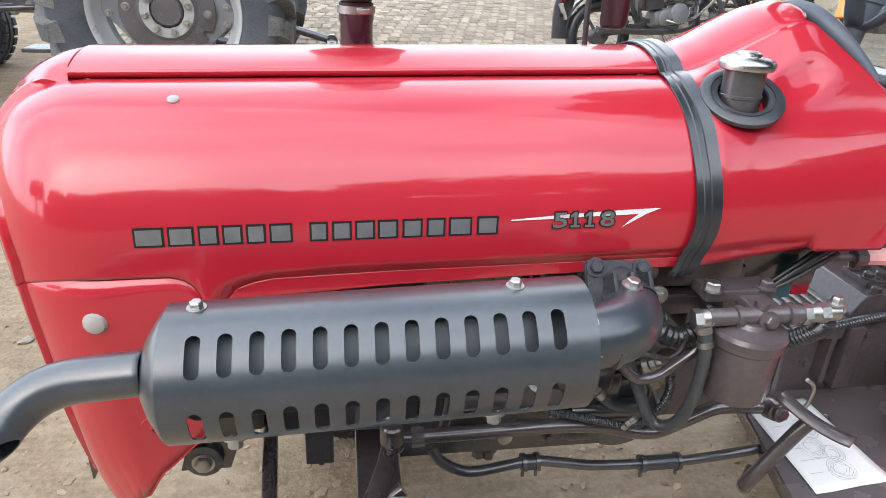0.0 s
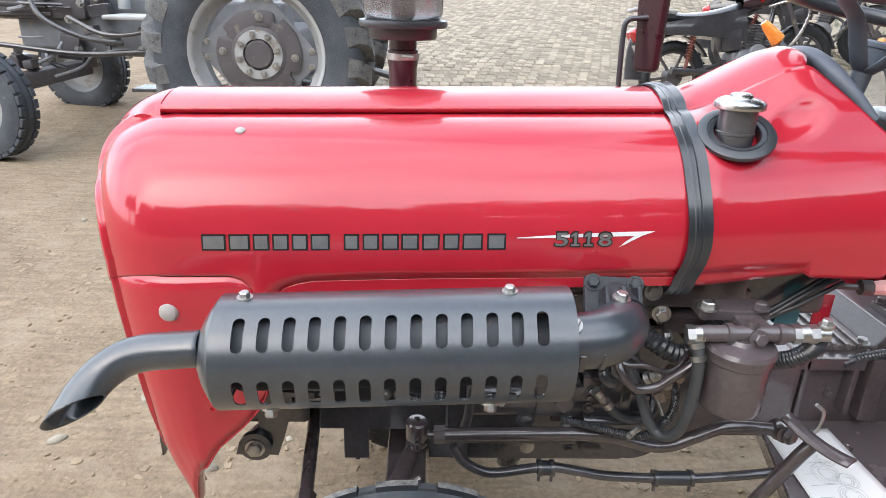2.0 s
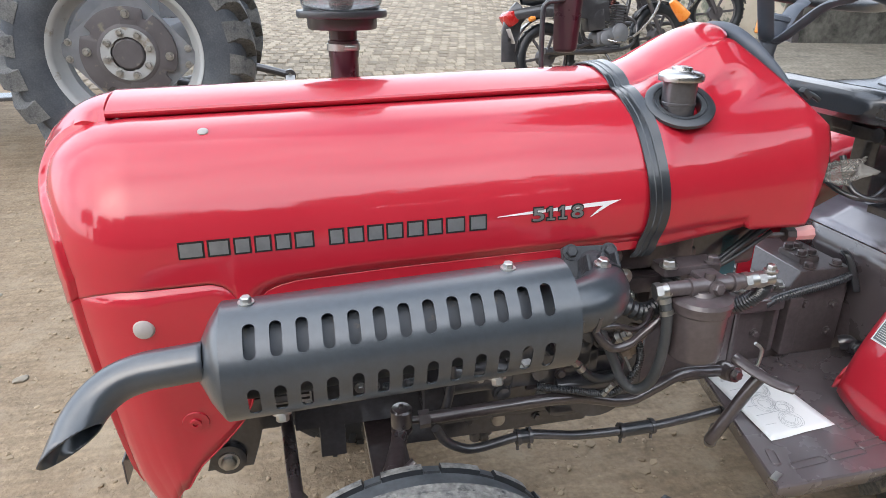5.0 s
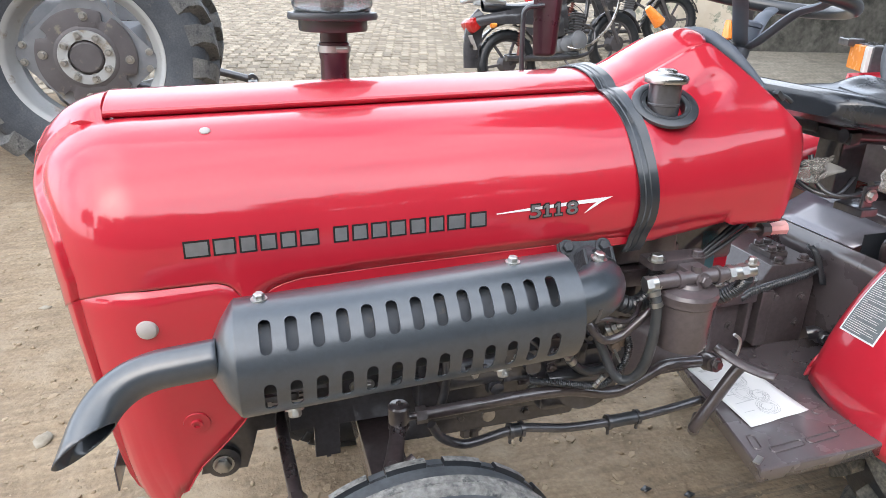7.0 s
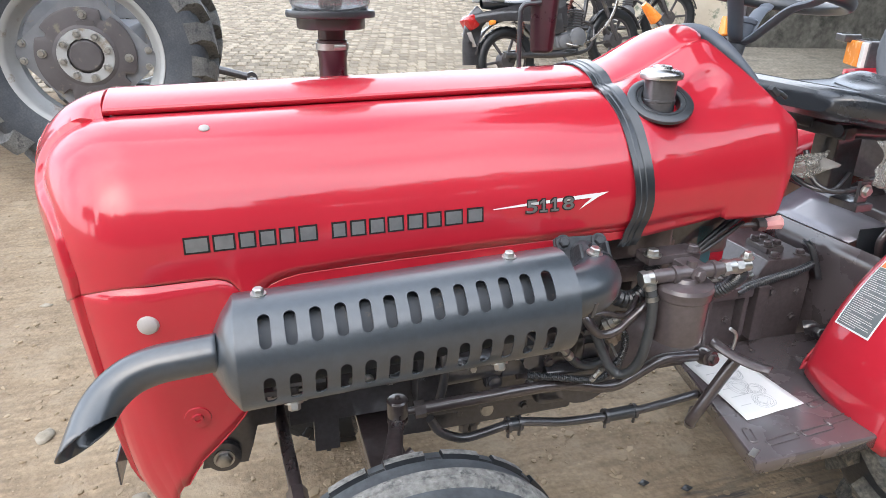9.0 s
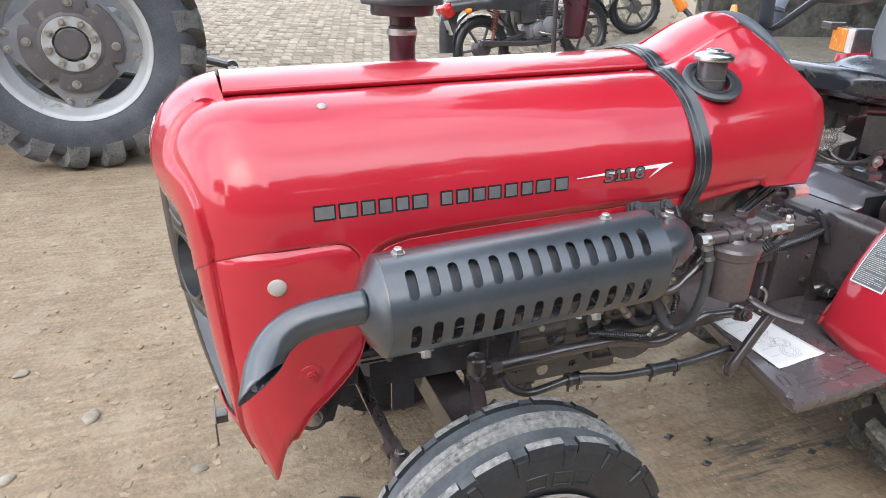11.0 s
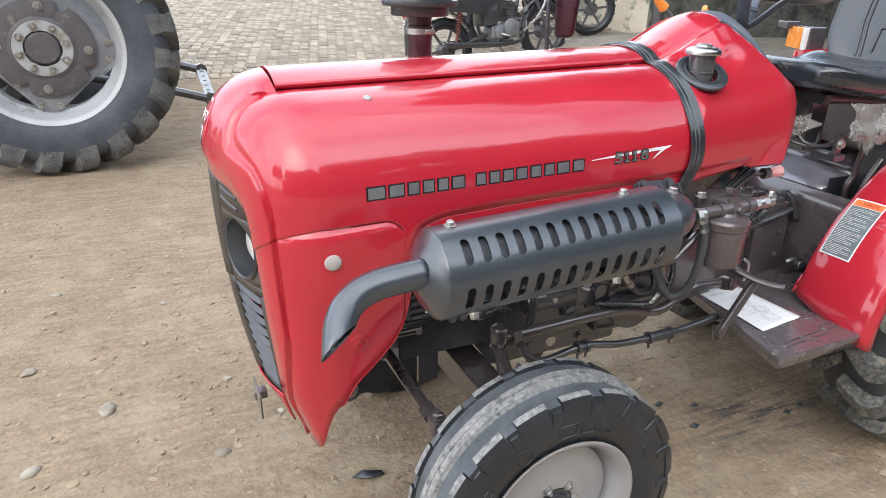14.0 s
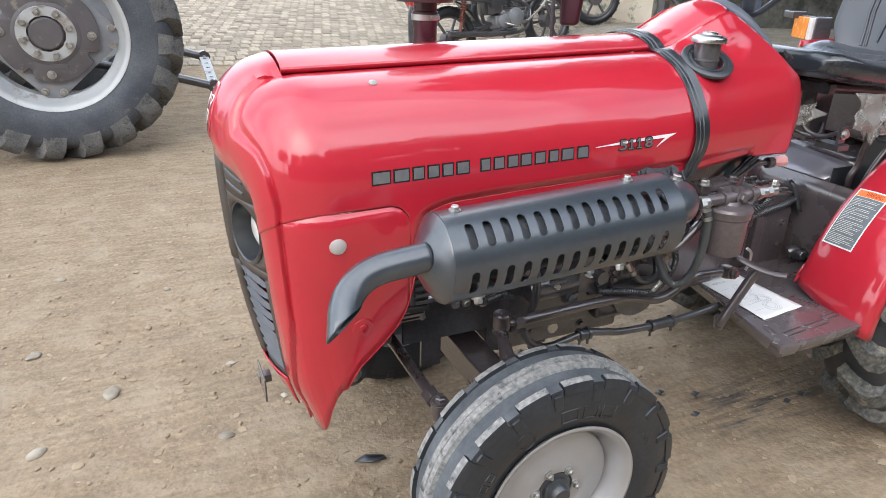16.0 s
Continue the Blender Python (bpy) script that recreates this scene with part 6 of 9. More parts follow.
def rear_wheel(parent, c, R, W, rim_r, sgn, lugs, tyre_mat, lug_mat, rim_mat, disc_mat, dish, nuts=6, spider=False):
    """A driven wheel; sgn is -1 where its outer face looks towards -y."""
    base = R * 0.915
    bm = bmesh.new()
    h = W / 2
    prof = [(rim_r, -h * 0.78), (rim_r + 0.02 * R, -h * 0.88), (rim_r + (base - rim_r) * 0.35, -h * 0.99), (rim_r + (base - rim_r) * 0.62, -h * 1.0), (base - 0.07 * R, -h * 0.95),
            (base - 0.025 * R, -h * 0.80), (base, -h * 0.45), (base * 1.004, 0)]
    lathe(bm, prof + [(r, -y) for r, y in prof[-2::-1]], c, 72)
    tyre = part("tyre", bm, tyre_mat, parent)
    wheel = tyre
    for side in (-1, 1):
        for k in range(lugs):
            bm = bmesh.new()
            a = 2 * math.pi * (k + (0.5 if side > 0 else 0)) / lugs
            lug(bm, c, R, W, side, a, 0.95 * h / R, 0.050 * R / 0.47)
            part("tread_bar", bm, lug_mat, tyre)
    bm = bmesh.new()
    s = sgn
    lathe(bm, [(rim_r * 0.985, s * h * 0.60), (rim_r * 1.0, s * h * 0.78), (rim_r * 1.035, s * h * 0.84), (rim_r * 1.03, s * h * 0.90), (rim_r * 0.985, s * h * 0.86), (rim_r * 0.95, s * h * 0.74), (rim_r * 0.93, s * h * 0.45),
               (rim_r * 0.86, s * h * 0.25), (rim_r * 0.86, -s * h * 0.3), (rim_r * 0.93, -s * h * 0.5), (rim_r * 1.0, -s * h * 0.8), (rim_r * 1.03, -s * h * 0.84)], c, 72)
    rim = part("rim", bm, rim_mat, parent, thick=0.0)
    bm = bmesh.new()
    d = dish
    edge = [(rim_r * 0.40, s * (d - 0.008))] if spider else [(rim_r * 0.87, s * (d - 0.03)), (rim_r * 0.80, s * (d - 0.012)), (rim_r * 0.72, s * d)]
    lathe(bm, edge + [(rim_r * 0.42, s * d), (rim_r * 0.38, s * (d + 0.012)), (rim_r * 0.36, s * (d + 0.012)), (rim_r * 0.34, s * (d - 0.01)), (0, s * (d - 0.01))], c, 60)
    disc = part("disc", bm, disc_mat, parent)
    bm = bmesh.new()
    out = 0.020 if spider else 0.05
    lathe(bm, [(0, s * (d + out)), (rim_r * 0.19, s * (d + out)), (rim_r * 0.215, s * (d + out - 0.01)), (rim_r * 0.215, s * (d - 0.01)), (0, s * (d - 0.01))], c, 36)
    part("hub", bm, DISC_OLD if spider else BLACK_IRON, disc)
    for k in range(nuts):
        a = 2 * math.pi * (k + 0.3) / nuts
        p = (c[0] + rim_r * 0.29 * math.cos(a), c[1] + s * (d - 0.01), c[2] + rim_r * 0.29 * math.sin(a))
        bm = bmesh.new()
        bolt(bm, p, (0, s, 0), rim_r * 0.045, rim_r * 0.09, 1.5)
        part("wheel_nut", bm, ZINC, disc)
    return tyre, rim, disc


def front_wheel(c, sgn):
    R, h, rr = 0.312, 0.080, 0.184
    bm = bmesh.new()
    prof = [(rr - 0.004, -h * 0.80), (rr + 0.012, -h * 0.90), (rr + 0.040, -h * 1.02), (rr + 0.062, -h * 1.02), (R - 0.030, -h * 0.98), (R - 0.022, -h * 0.92), (R - 0.017, -h * 0.80), (R - 0.017, 0)]
    lathe(bm, prof + [(r, -y) for r, y in prof[-2::-1]], c, 80)
    tyre = part("tyre", bm, TYRE, tractor, "black ribbed front tyre with dusty tread")
    bm = bmesh.new()
    lathe(bm, [(R - 0.0135, -h * 0.78), (R - 0.0128, -0.03), (R - 0.0122, 0), (R - 0.0128, 0.03), (R - 0.0135, h * 0.78)], c, 96)
    part("groove_band", bm, GROOVE, tyre, "scuffed blue-grey grooves")
    bm = bmesh.new()
    for y0, y1 in ((-0.0175, -0.0012), (0.0012, 0.0175)):
        pr = [(R - 0.014, y0 - 0.003), (R - 0.001, y0), (R, (y0 + y1) / 2), (R - 0.001, y1), (R - 0.008, y1 + 0.0005)]
        lathe(bm, pr, c, 96)
    part("centre_rib", bm, TREAD, tyre, "grey dusty centre ribs")
    blocks = 18
    da = 2 * math.pi / blocks
    for side in (-1, 1):
        for k in range(blocks):
            a0 = da * (k + 0.115 + 0.25 * (side > 0))
            for q0, q1, low, mat in ((0.0, 0.68, 0.0, TREAD), (0.70, 0.98, 0.006, GROOVE)):
                bm = bmesh.new()
                rows = []
                for a in np.linspace(a0 + da * q0, a0 + da * q1, 5):
                    row = [(R - 0.015, 0.0555), (R - 0.004 - low, 0.0585), (R - 0.006 - low, h * 0.93), (R - 0.009 - low, h * 0.955), (R - 0.028, h * 0.99)]
                    rows.append([(c[0] + r * math.cos(a), c[1] + side * y, c[2] + r * math.sin(a)) for r, y in row])
                vs = grid(bm, rows)
                bm.faces.new(vs[0])
                bm.faces.new(vs[-1][::-1])
                block = part("shoulder_block", bm, mat, tyre)
                block.data.materials.append(TYRE)
                for f in block.data.polygons:
                    f.material_index = 1 if abs(f.normal.y) > 0.7 or abs(f.normal.dot(Vector((-math.sin(a0), 0, math.cos(a0))))) > 0.8 else 0
            bm = bmesh.new()
            am = a0 + da * 0.84
            lug_c = (c[0] + (R - 0.037) * math.cos(am), c[1] + side * h * 0.985, c[2] + (R - 0.037) * math.sin(am))
            box(bm, lug_c, (0.022, 0.010, 0.036), 0.004, (0, 90 - math.degrees(am), 0), 2)
            part("side_lug", bm, TYRE, tyre)
    s = sgn
    bm = bmesh.new()
    lathe(bm, [(rr - 0.014, s * h * 0.5), (rr - 0.010, s * h * 0.78), (rr + 0.002, s * h * 0.88), (rr + 0.006, s * h * 0.96), (rr, s * h * 0.98), (rr - 0.010, s * h * 0.90), (rr - 0.018, s * h * 0.70), (rr - 0.022, s * h * 0.40),
               (rr - 0.034, s * h * 0.2), (rr - 0.034, -s * h * 0.4), (rr - 0.004, -s * h * 0.8)], c, 80)
    part("rim", bm, RIM, tractor, "silver steel rim")
    bm = bmesh.new()
    lathe(bm, [(rr - 0.033, s * h * 0.18), (rr - 0.037, s * h * 0.34), (rr - 0.044, s * h * 0.40), (0.112, s * h * 0.40), (0.096, s * h * 0.44), (0.080, s * h * 0.54), (0.066, s * h * 0.56), (0.046, s * h * 0.56), (0.045, s * h * 0.3), (0, s * h * 0.3)], c, 60)
    disc = part("disc", bm, RIM, tractor, "silver dished wheel disc")
    bm = bmesh.new()
    lathe(bm, [(0, s * 0.074), (0.020, s * 0.074), (0.025, s * 0.068), (0.027, s * 0.056), (0.034, s * 0.053), (0.035, s * 0.045), (0.042, s * 0.043), (0.042, 0), (0, 0)], c, 32)
    part("hub", bm, RUBBER, disc, "black hub cap")
    for k in range(6):
        a = radians(55 + 60 * k)
        bm = bmesh.new()
        p = (c[0] + 0.054 * math.cos(a), c[1] + s * h * 0.555, c[2] + 0.054 * math.sin(a))
        bolt(bm, p, (0, s, 0), 0.008, 0.012, 1.5)
        rod(bm, p, (p[0], p[1] + s * 0.017, p[2]), 0.004, 10)
        part("wheel_nut", bm, ZINC, disc)
    # raised bars on the sidewall where the maker's marks stand
    for mid, wide_, tall in ((68, 0.040, 0.032), (80, 0.040, 0.032), (93, 0.044, 0.032), (146, 0.022, 0.020), (153, 0.020, 0.020), (160, 0.022, 0.020), (168, 0.024, 0.020), (30, 0.016, 0.010), (24, 0.014, 0.010)):
        bm = bmesh.new()
        for r0, r1 in ((0.232 - tall / 2, 0.232 - tall / 2 + 0.004), (0.232 + tall / 2 - 0.004, 0.232 + tall / 2)):
            half_a = wide_ / 0.232 / 2
            prof_ = [(r0, h * 1.018), (r0 + 0.001, h * 1.018 + 0.0016), (r1 - 0.001, h * 1.018 + 0.0016), (r1, h * 1.018)]
            grid(bm, [[(c[0] + r * math.cos(a), c[1] + s * y, c[2] + r * math.sin(a)) for r, y in prof_] for a in np.linspace(radians(mid) - half_a, radians(mid) + half_a, 5)])
        for da_ in (-0.45, 0.45):
            a = radians(mid) + da_ * wide_ / 0.232
            box(bm, (c[0] + 0.232 * math.cos(a), c[1] + s * (h * 1.018 + 0.0003), c[2] + 0.232 * math.sin(a)), (0.004, 0.0026, tall), 0.0006, (0, 90 - math.degrees(a), 0), 1)
        part("side_mark", bm, TYRE, tyre)
    bm = bmesh.new()
    lathe(bm, [(0.018, 0.0), (0.0185, 0.0014), (0.021, 0.0014), (0.0215, 0.0)], (c[0] + 0.228 * math.cos(radians(120)), c[1] + s * h * 1.018, c[2] + 0.228 * math.sin(radians(120))), 28, along((0, s, 0)))
    part("side_mark", bm, TYRE, tyre)


front_wheel((0.0, -0.480, 0.312), -1)
front_wheel((0.0, 0.500, 0.312), 1)
for sgn in (-1, 1):
    rear_wheel(tractor, (1.50, sgn * 0.418, 0.452), 0.452, 0.205, 0.245, sgn, 16, TYRE, TREAD_MUD, RIM, RIM, 0.028, 6)

# ---- tractor: gearbox, step, tunnel ----
bm = bmesh.new()
box(bm, (1.045, 0.08, 0.570), (0.37, 0.24, 0.20), 0.010)
gearbox = part("gearbox", bm, BROWN, tractor, "brown gearbox casing")
bm = bmesh.new()
box(bm, (0.70, 0.03, 0.585), (0.30, 0.28, 0.21), 0.02)
part("clutch_housing", bm, BROWN, gearbox)
bm = bmesh.new()
box(bm, (1.42, 0.05, 0.55), (0.34, 0.24, 0.30), 0.03)
box(bm, (1.50, 0, 0.452), (0.16, 0.60, 0.16), 0.03)
part("rear_axle_housing", bm, BROWN, gearbox)
bm = bmesh.new()
t = bmesh.new()
box(t, (1.130, 0.08, 0.690), (0.185, 0.24, 0.066), 0.006)
for v in t.verts:
    if v.co.z > 0.70 and v.co.x < 1.07:
        v.co.x += 0.032
join(bm, t)
part("gear_cover", bm, BROWN, gearbox, "brown sloping gear cover")
bm = bmesh.new()
box(bm, (1.130, 0.045, 0.729), (0.060, 0.085, 0.020), 0.005)
part("cap_plate", bm, BROWN, gearbox)
for k in range(4):
    bm = bmesh.new()
    box(bm, (0.925 + 0.028 * k, 0.07, 0.683), (0.013, 0.22, 0.012), 0.003)
    part("rib", bm, WORN, gearbox)
bm = bmesh.new()
box(bm, (0.968, 0.08, 0.675), (0.13, 0.23, 0.014), 0.003)
part("flange_plate", bm, WORN, gearbox)
for px, py, pz in ((0.925, 0.13, 0.692), (1.022, -0.025, 0.682), (0.912, -0.025, 0.682), (1.115, 0.02, 0.739), (1.145, 0.02, 0.739), (1.115, 0.07, 0.739), (1.145, 0.07, 0.739), (1.105, -0.022, 0.723), (1.190, -0.022, 0.723)):
    bm = bmesh.new()
    bolt(bm, (px, py, pz), (0, 0, 1), 0.012, 0.015)
    part("bolt", bm, BROWN if pz > 0.70 else ZINC, gearbox)
for px, pz in ((0.885, 0.60), (0.885, 0.65), (0.965, 0.64), (0.965, 0.56), (1.10, 0.63), (1.19, 0.62), (1.19, 0.54)):
    bm = bmesh.new()
    bolt(bm, (px, -0.041, pz), (0, -1, 0), 0.009, 0.010)
    part("bolt", bm, BROWN, gearbox)
bm = bmesh.new()
box(bm, (0.925, -0.055, 0.655), (0.17, 0.04, 0.030), 0.003)
part("side_ledge", bm, BROWN, gearbox)
for c, s in (((0.995, -0.055, 0.595), (0.016, 0.036, 0.15)), ((1.040, -0.058, 0.590), (0.040, 0.045, 0.16)), ((0.880, -0.050, 0.580), (0.016, 0.05, 0.18))):
    bm = bmesh.new()
    box(bm, c, s, 0.005)
    part("side_rib", bm, BROWN, gearbox)
bm = bmesh.new()
tube(bm, [(1.19, -0.09, 0.53), (1.205, -0.10, 0.535), (1.225, -0.10, 0.52)], 0.020, 14, 4)
bolt(bm, (1.215, -0.12, 0.53), (-0.3, -1, 0.2), 0.014, 0.016)
part("pipe_union", bm, BLACK_IRON, gearbox, "black union at the foot of the bulkhead")
bm = bmesh.new()
outline = [(0.805, -0.05), (0.712, -0.478), (1.055, -0.478), (1.135, -0.235), (1.258, -0.235), (1.258, -0.05)]
rows = []
z = 0.490
for dz, k in ((-0.032, 1.0), (-0.004, 1.0), (0.0, 0.985)):
    cx, cy = 0.93, -0.28
    rows.append([(cx + (x - cx) * k, cy + (y - cy) * k, z + dz) for x, y in outline + outline[:1]])
grid(bm, rows)
f = [bm.verts.new(p) for p in rows[-1][:-1]]
bm.faces.new(f)
bmesh.ops.remove_doubles(bm, verts=bm.verts, dist=0.0004)
step = part("foot_step", bm, BROWN_SHEET, tractor, "brown sheet-metal foot step with scratched paint", thick=0.003, sharp=30)
for px, py, l, rot in ((0.82, -0.43, 0.07, 4), (0.92, -0.425, 0.07, 4), (1.0, -0.405, 0.06, 4), (0.76, -0.40, 0.03, 70), (1.01, -0.34, 0.06, 10), (0.95, -0.16, 0.03, 40)):
    bm = bmesh.new()
    t = bmesh.new()
    ringp = [(l / 2 * (1 if math.cos(a) > 0 else -1) + 0.009 * math.cos(a), 0.009 * math.sin(a), 0) for a in np.linspace(0, 2 * math.pi, 25)[:-1]]
    tube(t, ringp + [ringp[0]], 0.0022, 6, 0, caps=False)
    t.transform(pose(px, py, 0.4915, 0, 0, rot))
    join(bm, t)
    part("pressed_rib", bm, BROWN_SHEET, step)
bm = bmesh.new()
box(bm, (0.726, -0.452, 0.4925), (0.030, 0.014, 0.003), 0.001, (0, 0, 30))
part("bare_patch", bm, ZINC, step)
# bulkhead in front of the seat
bm = bmesh.new()
def between(a, b, n):
    return [[tuple(Vector(p).lerp(Vector(q), k / n)) for p, q in zip(a, b)] for k in range(n + 1)]


YS = (0.180, 0.10, 0.0, -0.06, -0.118)
YW = YS + (-0.16, -0.20, -0.243)
grid(bm, between([(1.258, y, 0.487) for y in YW], [(1.238, y, 0.784) for y in YW], 5))
bulkhead = part("bulkhead", bm, BROWN_SHEET, tractor, "brown sheet-metal bulkhead in front of the seat", thick=0.003, sharp=30)
bm = bmesh.new()
grid(bm, between([(1.239, y, 0.786) for y in YS], [(1.360, y, 0.832 + 0.07 * y) for y in YS], 4))
part("bulkhead_top", bm, PALE_SHEET, bulkhead, "sloping glossy top sheet, sky reflection put into its pale tone", thick=0.003, sharp=30, flip=True)
bm = bmesh.new()
grid(bm, between([(1.362, 0.25, 0.850), (1.362, 0.10, 0.839), (1.362, -0.118, 0.823)], [(1.62, 0.25, 0.88), (1.62, 0.10, 0.87), (1.62, -0.118, 0.86)], 4))
part("platform", bm, BROWN_SHEET, tractor, "brown platform under the seat", thick=0.004)
bm = bmesh.new()
box(bm, (1.47, -0.181, 0.80), (0.19, 0.115, 0.24), 0.01)
box(bm, (1.322, -0.181, 0.70), (0.11, 0.115, 0.02), 0.004)
box(bm, (1.432, -0.1215, 0.74), (0.34, 0.004, 0.17), 0.001)
part("lever_slot", bm, RUBBER, bulkhead, "dark lever opening")
# clutch pedal
bm = bmesh.new()
tube(bm, [(0.682, -0.300, 0.470), (0.688, -0.306, 0.495), (0.716, -0.312, 0.555), (0.742, -0.320, 0.615), (0.755, -0.325, 0.640)], 0.0135, 14, 5)
tube(bm, [(0.683, -0.301, 0.472), (0.690, -0.292, 0.458), (0.708, -0.275, 0.455), (0.73, -0.255, 0.462)], 0.0135, 12, 4)
pedal = part("pedal_arm", bm, BROWN_DARK, tractor, "round brown pedal arm")
bm = bmesh.new()
rows = []
for q in np.linspace(0, 1, 10):
    x, y, z = 0.712 + 0.064 * q, -0.285 - 0.115 * q, 0.659 - 0.018 * q + 0.010 * (2 * q - 1) ** 2
    rows.append([(x - 0.014, y - 0.009, z), (x, y, z + 0.002), (x + 0.014, y + 0.009, z)])
grid(bm, rows)
part("pedal_pad", bm, BROWN, pedal, "worn bent pedal plate", thick=0.005)
bm = bmesh.new()
tube(bm, [(0.80, -0.25, 0.60), (0.81, -0.25, 0.62), (0.815, -0.245, 0.65), (0.80, -0.24, 0.665)], 0.004)
part("pedal_spring_hook", bm, ZINC, pedal)
# tap and pink cap by the fuel tank
bm = bmesh.new()
rod(bm, (0.80, -0.20, 0.905), (0.855, -0.205, 0.905), 0.006)
rod(bm, (0.845, -0.204, 0.905), (0.865, -0.206, 0.905), 0.016, 8)
tap = part("fuel_tap", bm, BROWN, tractor)
bm = bmesh.new()
rod(bm, (0.865, -0.206, 0.905), (0.905, -0.21, 0.908), 0.013, 8, 0.017)
part("tap_cap", bm, PINK, tap, "faded pink plastic cap")
bm = bmesh.new()
box(bm, (0.735, -0.165, 0.86), (0.05, 0.03, 0.10), 0.006)
part("relay_box", bm, TEAL, tractor, "small teal box")
bm = bmesh.new()
rows = []
for q in np.linspace(0, 1, 10):
    x, y, z = 1.196 + 0.026 * q ** 0.7, -0.022 - 0.046 * q ** 0.6, 0.762 - 0.098 * q
    rows.append([(x + 0.014, y + 0.014, z), (x, y + 0.004, z), (x, y, z), (x + 0.008, y - 0.005, z), (x + 0.016, y + 0.004, z)])
grid(bm, rows)
part("rubber_gusset", bm, RUBBER, tractor, "curved ribbed rubber grommet strip", thick=0.003)

# ---- tractor: fenders ----
HUB_X, HUB_Z = 1.50, 0.452
FENDER_W = (0.0, 0.0, 0.0, 0.03, 0.10, 0.30, 0.60, 0.90, 0.975, 1.0)
FENDER_IN = (0.20, 0.06, 0.020, 0.006, 0.0, -0.006, -0.006, 0.0, 0.008, 0.028)


def fender_row(k, sgn):
    """Across the mudguard, from the foot of its inner wall to its outer lip, k steps (0 to 40) along the arc."""
    q = k / 40
    row = []
    for w, d in zip(FENDER_W, FENDER_IN):
        a = radians(172 + 9 * w) * (1 - q) + radians(48) * q
        r = float(np.interp(math.degrees(a), [48, 75, 98, 118, 132, 150, 182], [0.585, 0.557, 0.515, 0.487, 0.474, 0.470, 0.470]))
        r -= d * (smooth01(q / 0.2) if d > 0.03 else 1.0)
        row.append((HUB_X + r * math.cos(a), sgn * (0.245 + 0.257 * w), HUB_Z + r * math.sin(a)))
    return row


for sgn in (-1, 1):
    bm = bmesh.new()
    rows = [fender_row(k, sgn) for k in range(41)]
    grid(bm, rows)
    if sgn > 0:
        bmesh.ops.reverse_faces(bm, faces=bm.faces)
    fender = part("fender", bm, RED, tractor, "red mudguard over the rear wheel", thick=0.003, sharp=45)
    if sgn < 0:
        near_fender = fender


def on_fender(a, w, up=0.0015):
    """A place on the near mudguard: a in degrees round the hub, w across it (0 to 1)."""
    r = float(np.interp(a, [48, 75, 98, 118, 132, 150, 182], [0.585, 0.557, 0.515, 0.487, 0.474, 0.470, 0.470]))
    r -= float(np.interp(w, FENDER_W[3:], FENDER_IN[3:])) - up - 0.0008
    return Vector((HUB_X + r * math.cos(radians(a)), -(0.245 + 0.257 * w), HUB_Z + r * math.sin(radians(a))))


WA0, WA1, WW0, WW1 = 154.0, 131.0, 0.10, 0.475


def fender_patch(a0, a1, w0, w1, up, n=8):
    b = bmesh.new()
    grid(b, [[on_fender(a0 + (a1 - a0) * i / n, w0 + (w1 - w0) * j / n, up) for j in range(n + 1)] for i in range(n + 1)])
    return b


plate = part("warning_label", fender_patch(WA0, WA1, WW0, WW1, 0.0015), WHITE_INK, near_fender, "white-edged warning label with orange heading")
part("text_panel", fender_patch(WA0 - 0.5, WA1 + 3.2, WW0 + 0.015, WW1 - 0.015, 0.0022), GREY_INK, near_fender)
part("heading", fender_patch(WA1 + 3.0, WA1 + 0.5, WW0 + 0.015, WW1 - 0.015, 0.0022), ORANGE_INK, near_fender)
rng = random.Random(4)
bm = bmesh.new()
for k in range(30):
    a = WA0 - 1.2 - k * 0.60
    w1 = WW1 - 0.03 - (0.08 + rng.random() * 0.2 if k % 3 == 0 else rng.random() * 0.06)
    join(bm, fender_patch(a, a - 0.13, WW0 + 0.03, w1, 0.003, 4))
part("text_bar", bm, WHITE_INK, near_fender)


def fender_text(text, a0, a1, w0, w1, mat):
    b = letters(text, 1.0, 1.0, 0.0, 0.0)
    for v in b.verts:
        v.co = on_fender(a0 + (a1 - a0) * v.co.z, w0 + (w1 - w0) * v.co.x, 0.003)
    part("heading_text", b, mat, near_fender)


fender_text("WARNING", WA1 + 2.6, WA1 + 0.9, WW0 + 0.12, WW1 - 0.06, RED)

# ---- tractor: seat and levers ----
def cushion_row(pts_y, w, top, thick_, dip, x):
    row = []
    for a in np.linspace(-math.pi, math.pi, pts_y):
        ca, sa = math.cos(a), math.sin(a)
        y = w * (abs(sa) ** 0.55) * (1 if sa > 0 else -1)
        z = top - thick_ + thick_ * (abs(ca) ** 0.5) * (1 if ca > 0 else -1)
        if ca > 0:
            z -= dip * (1 - min(1, (abs(y) / (w * 0.8)) ** 2))
        row.append((x, y - 0.025, z))
    return row


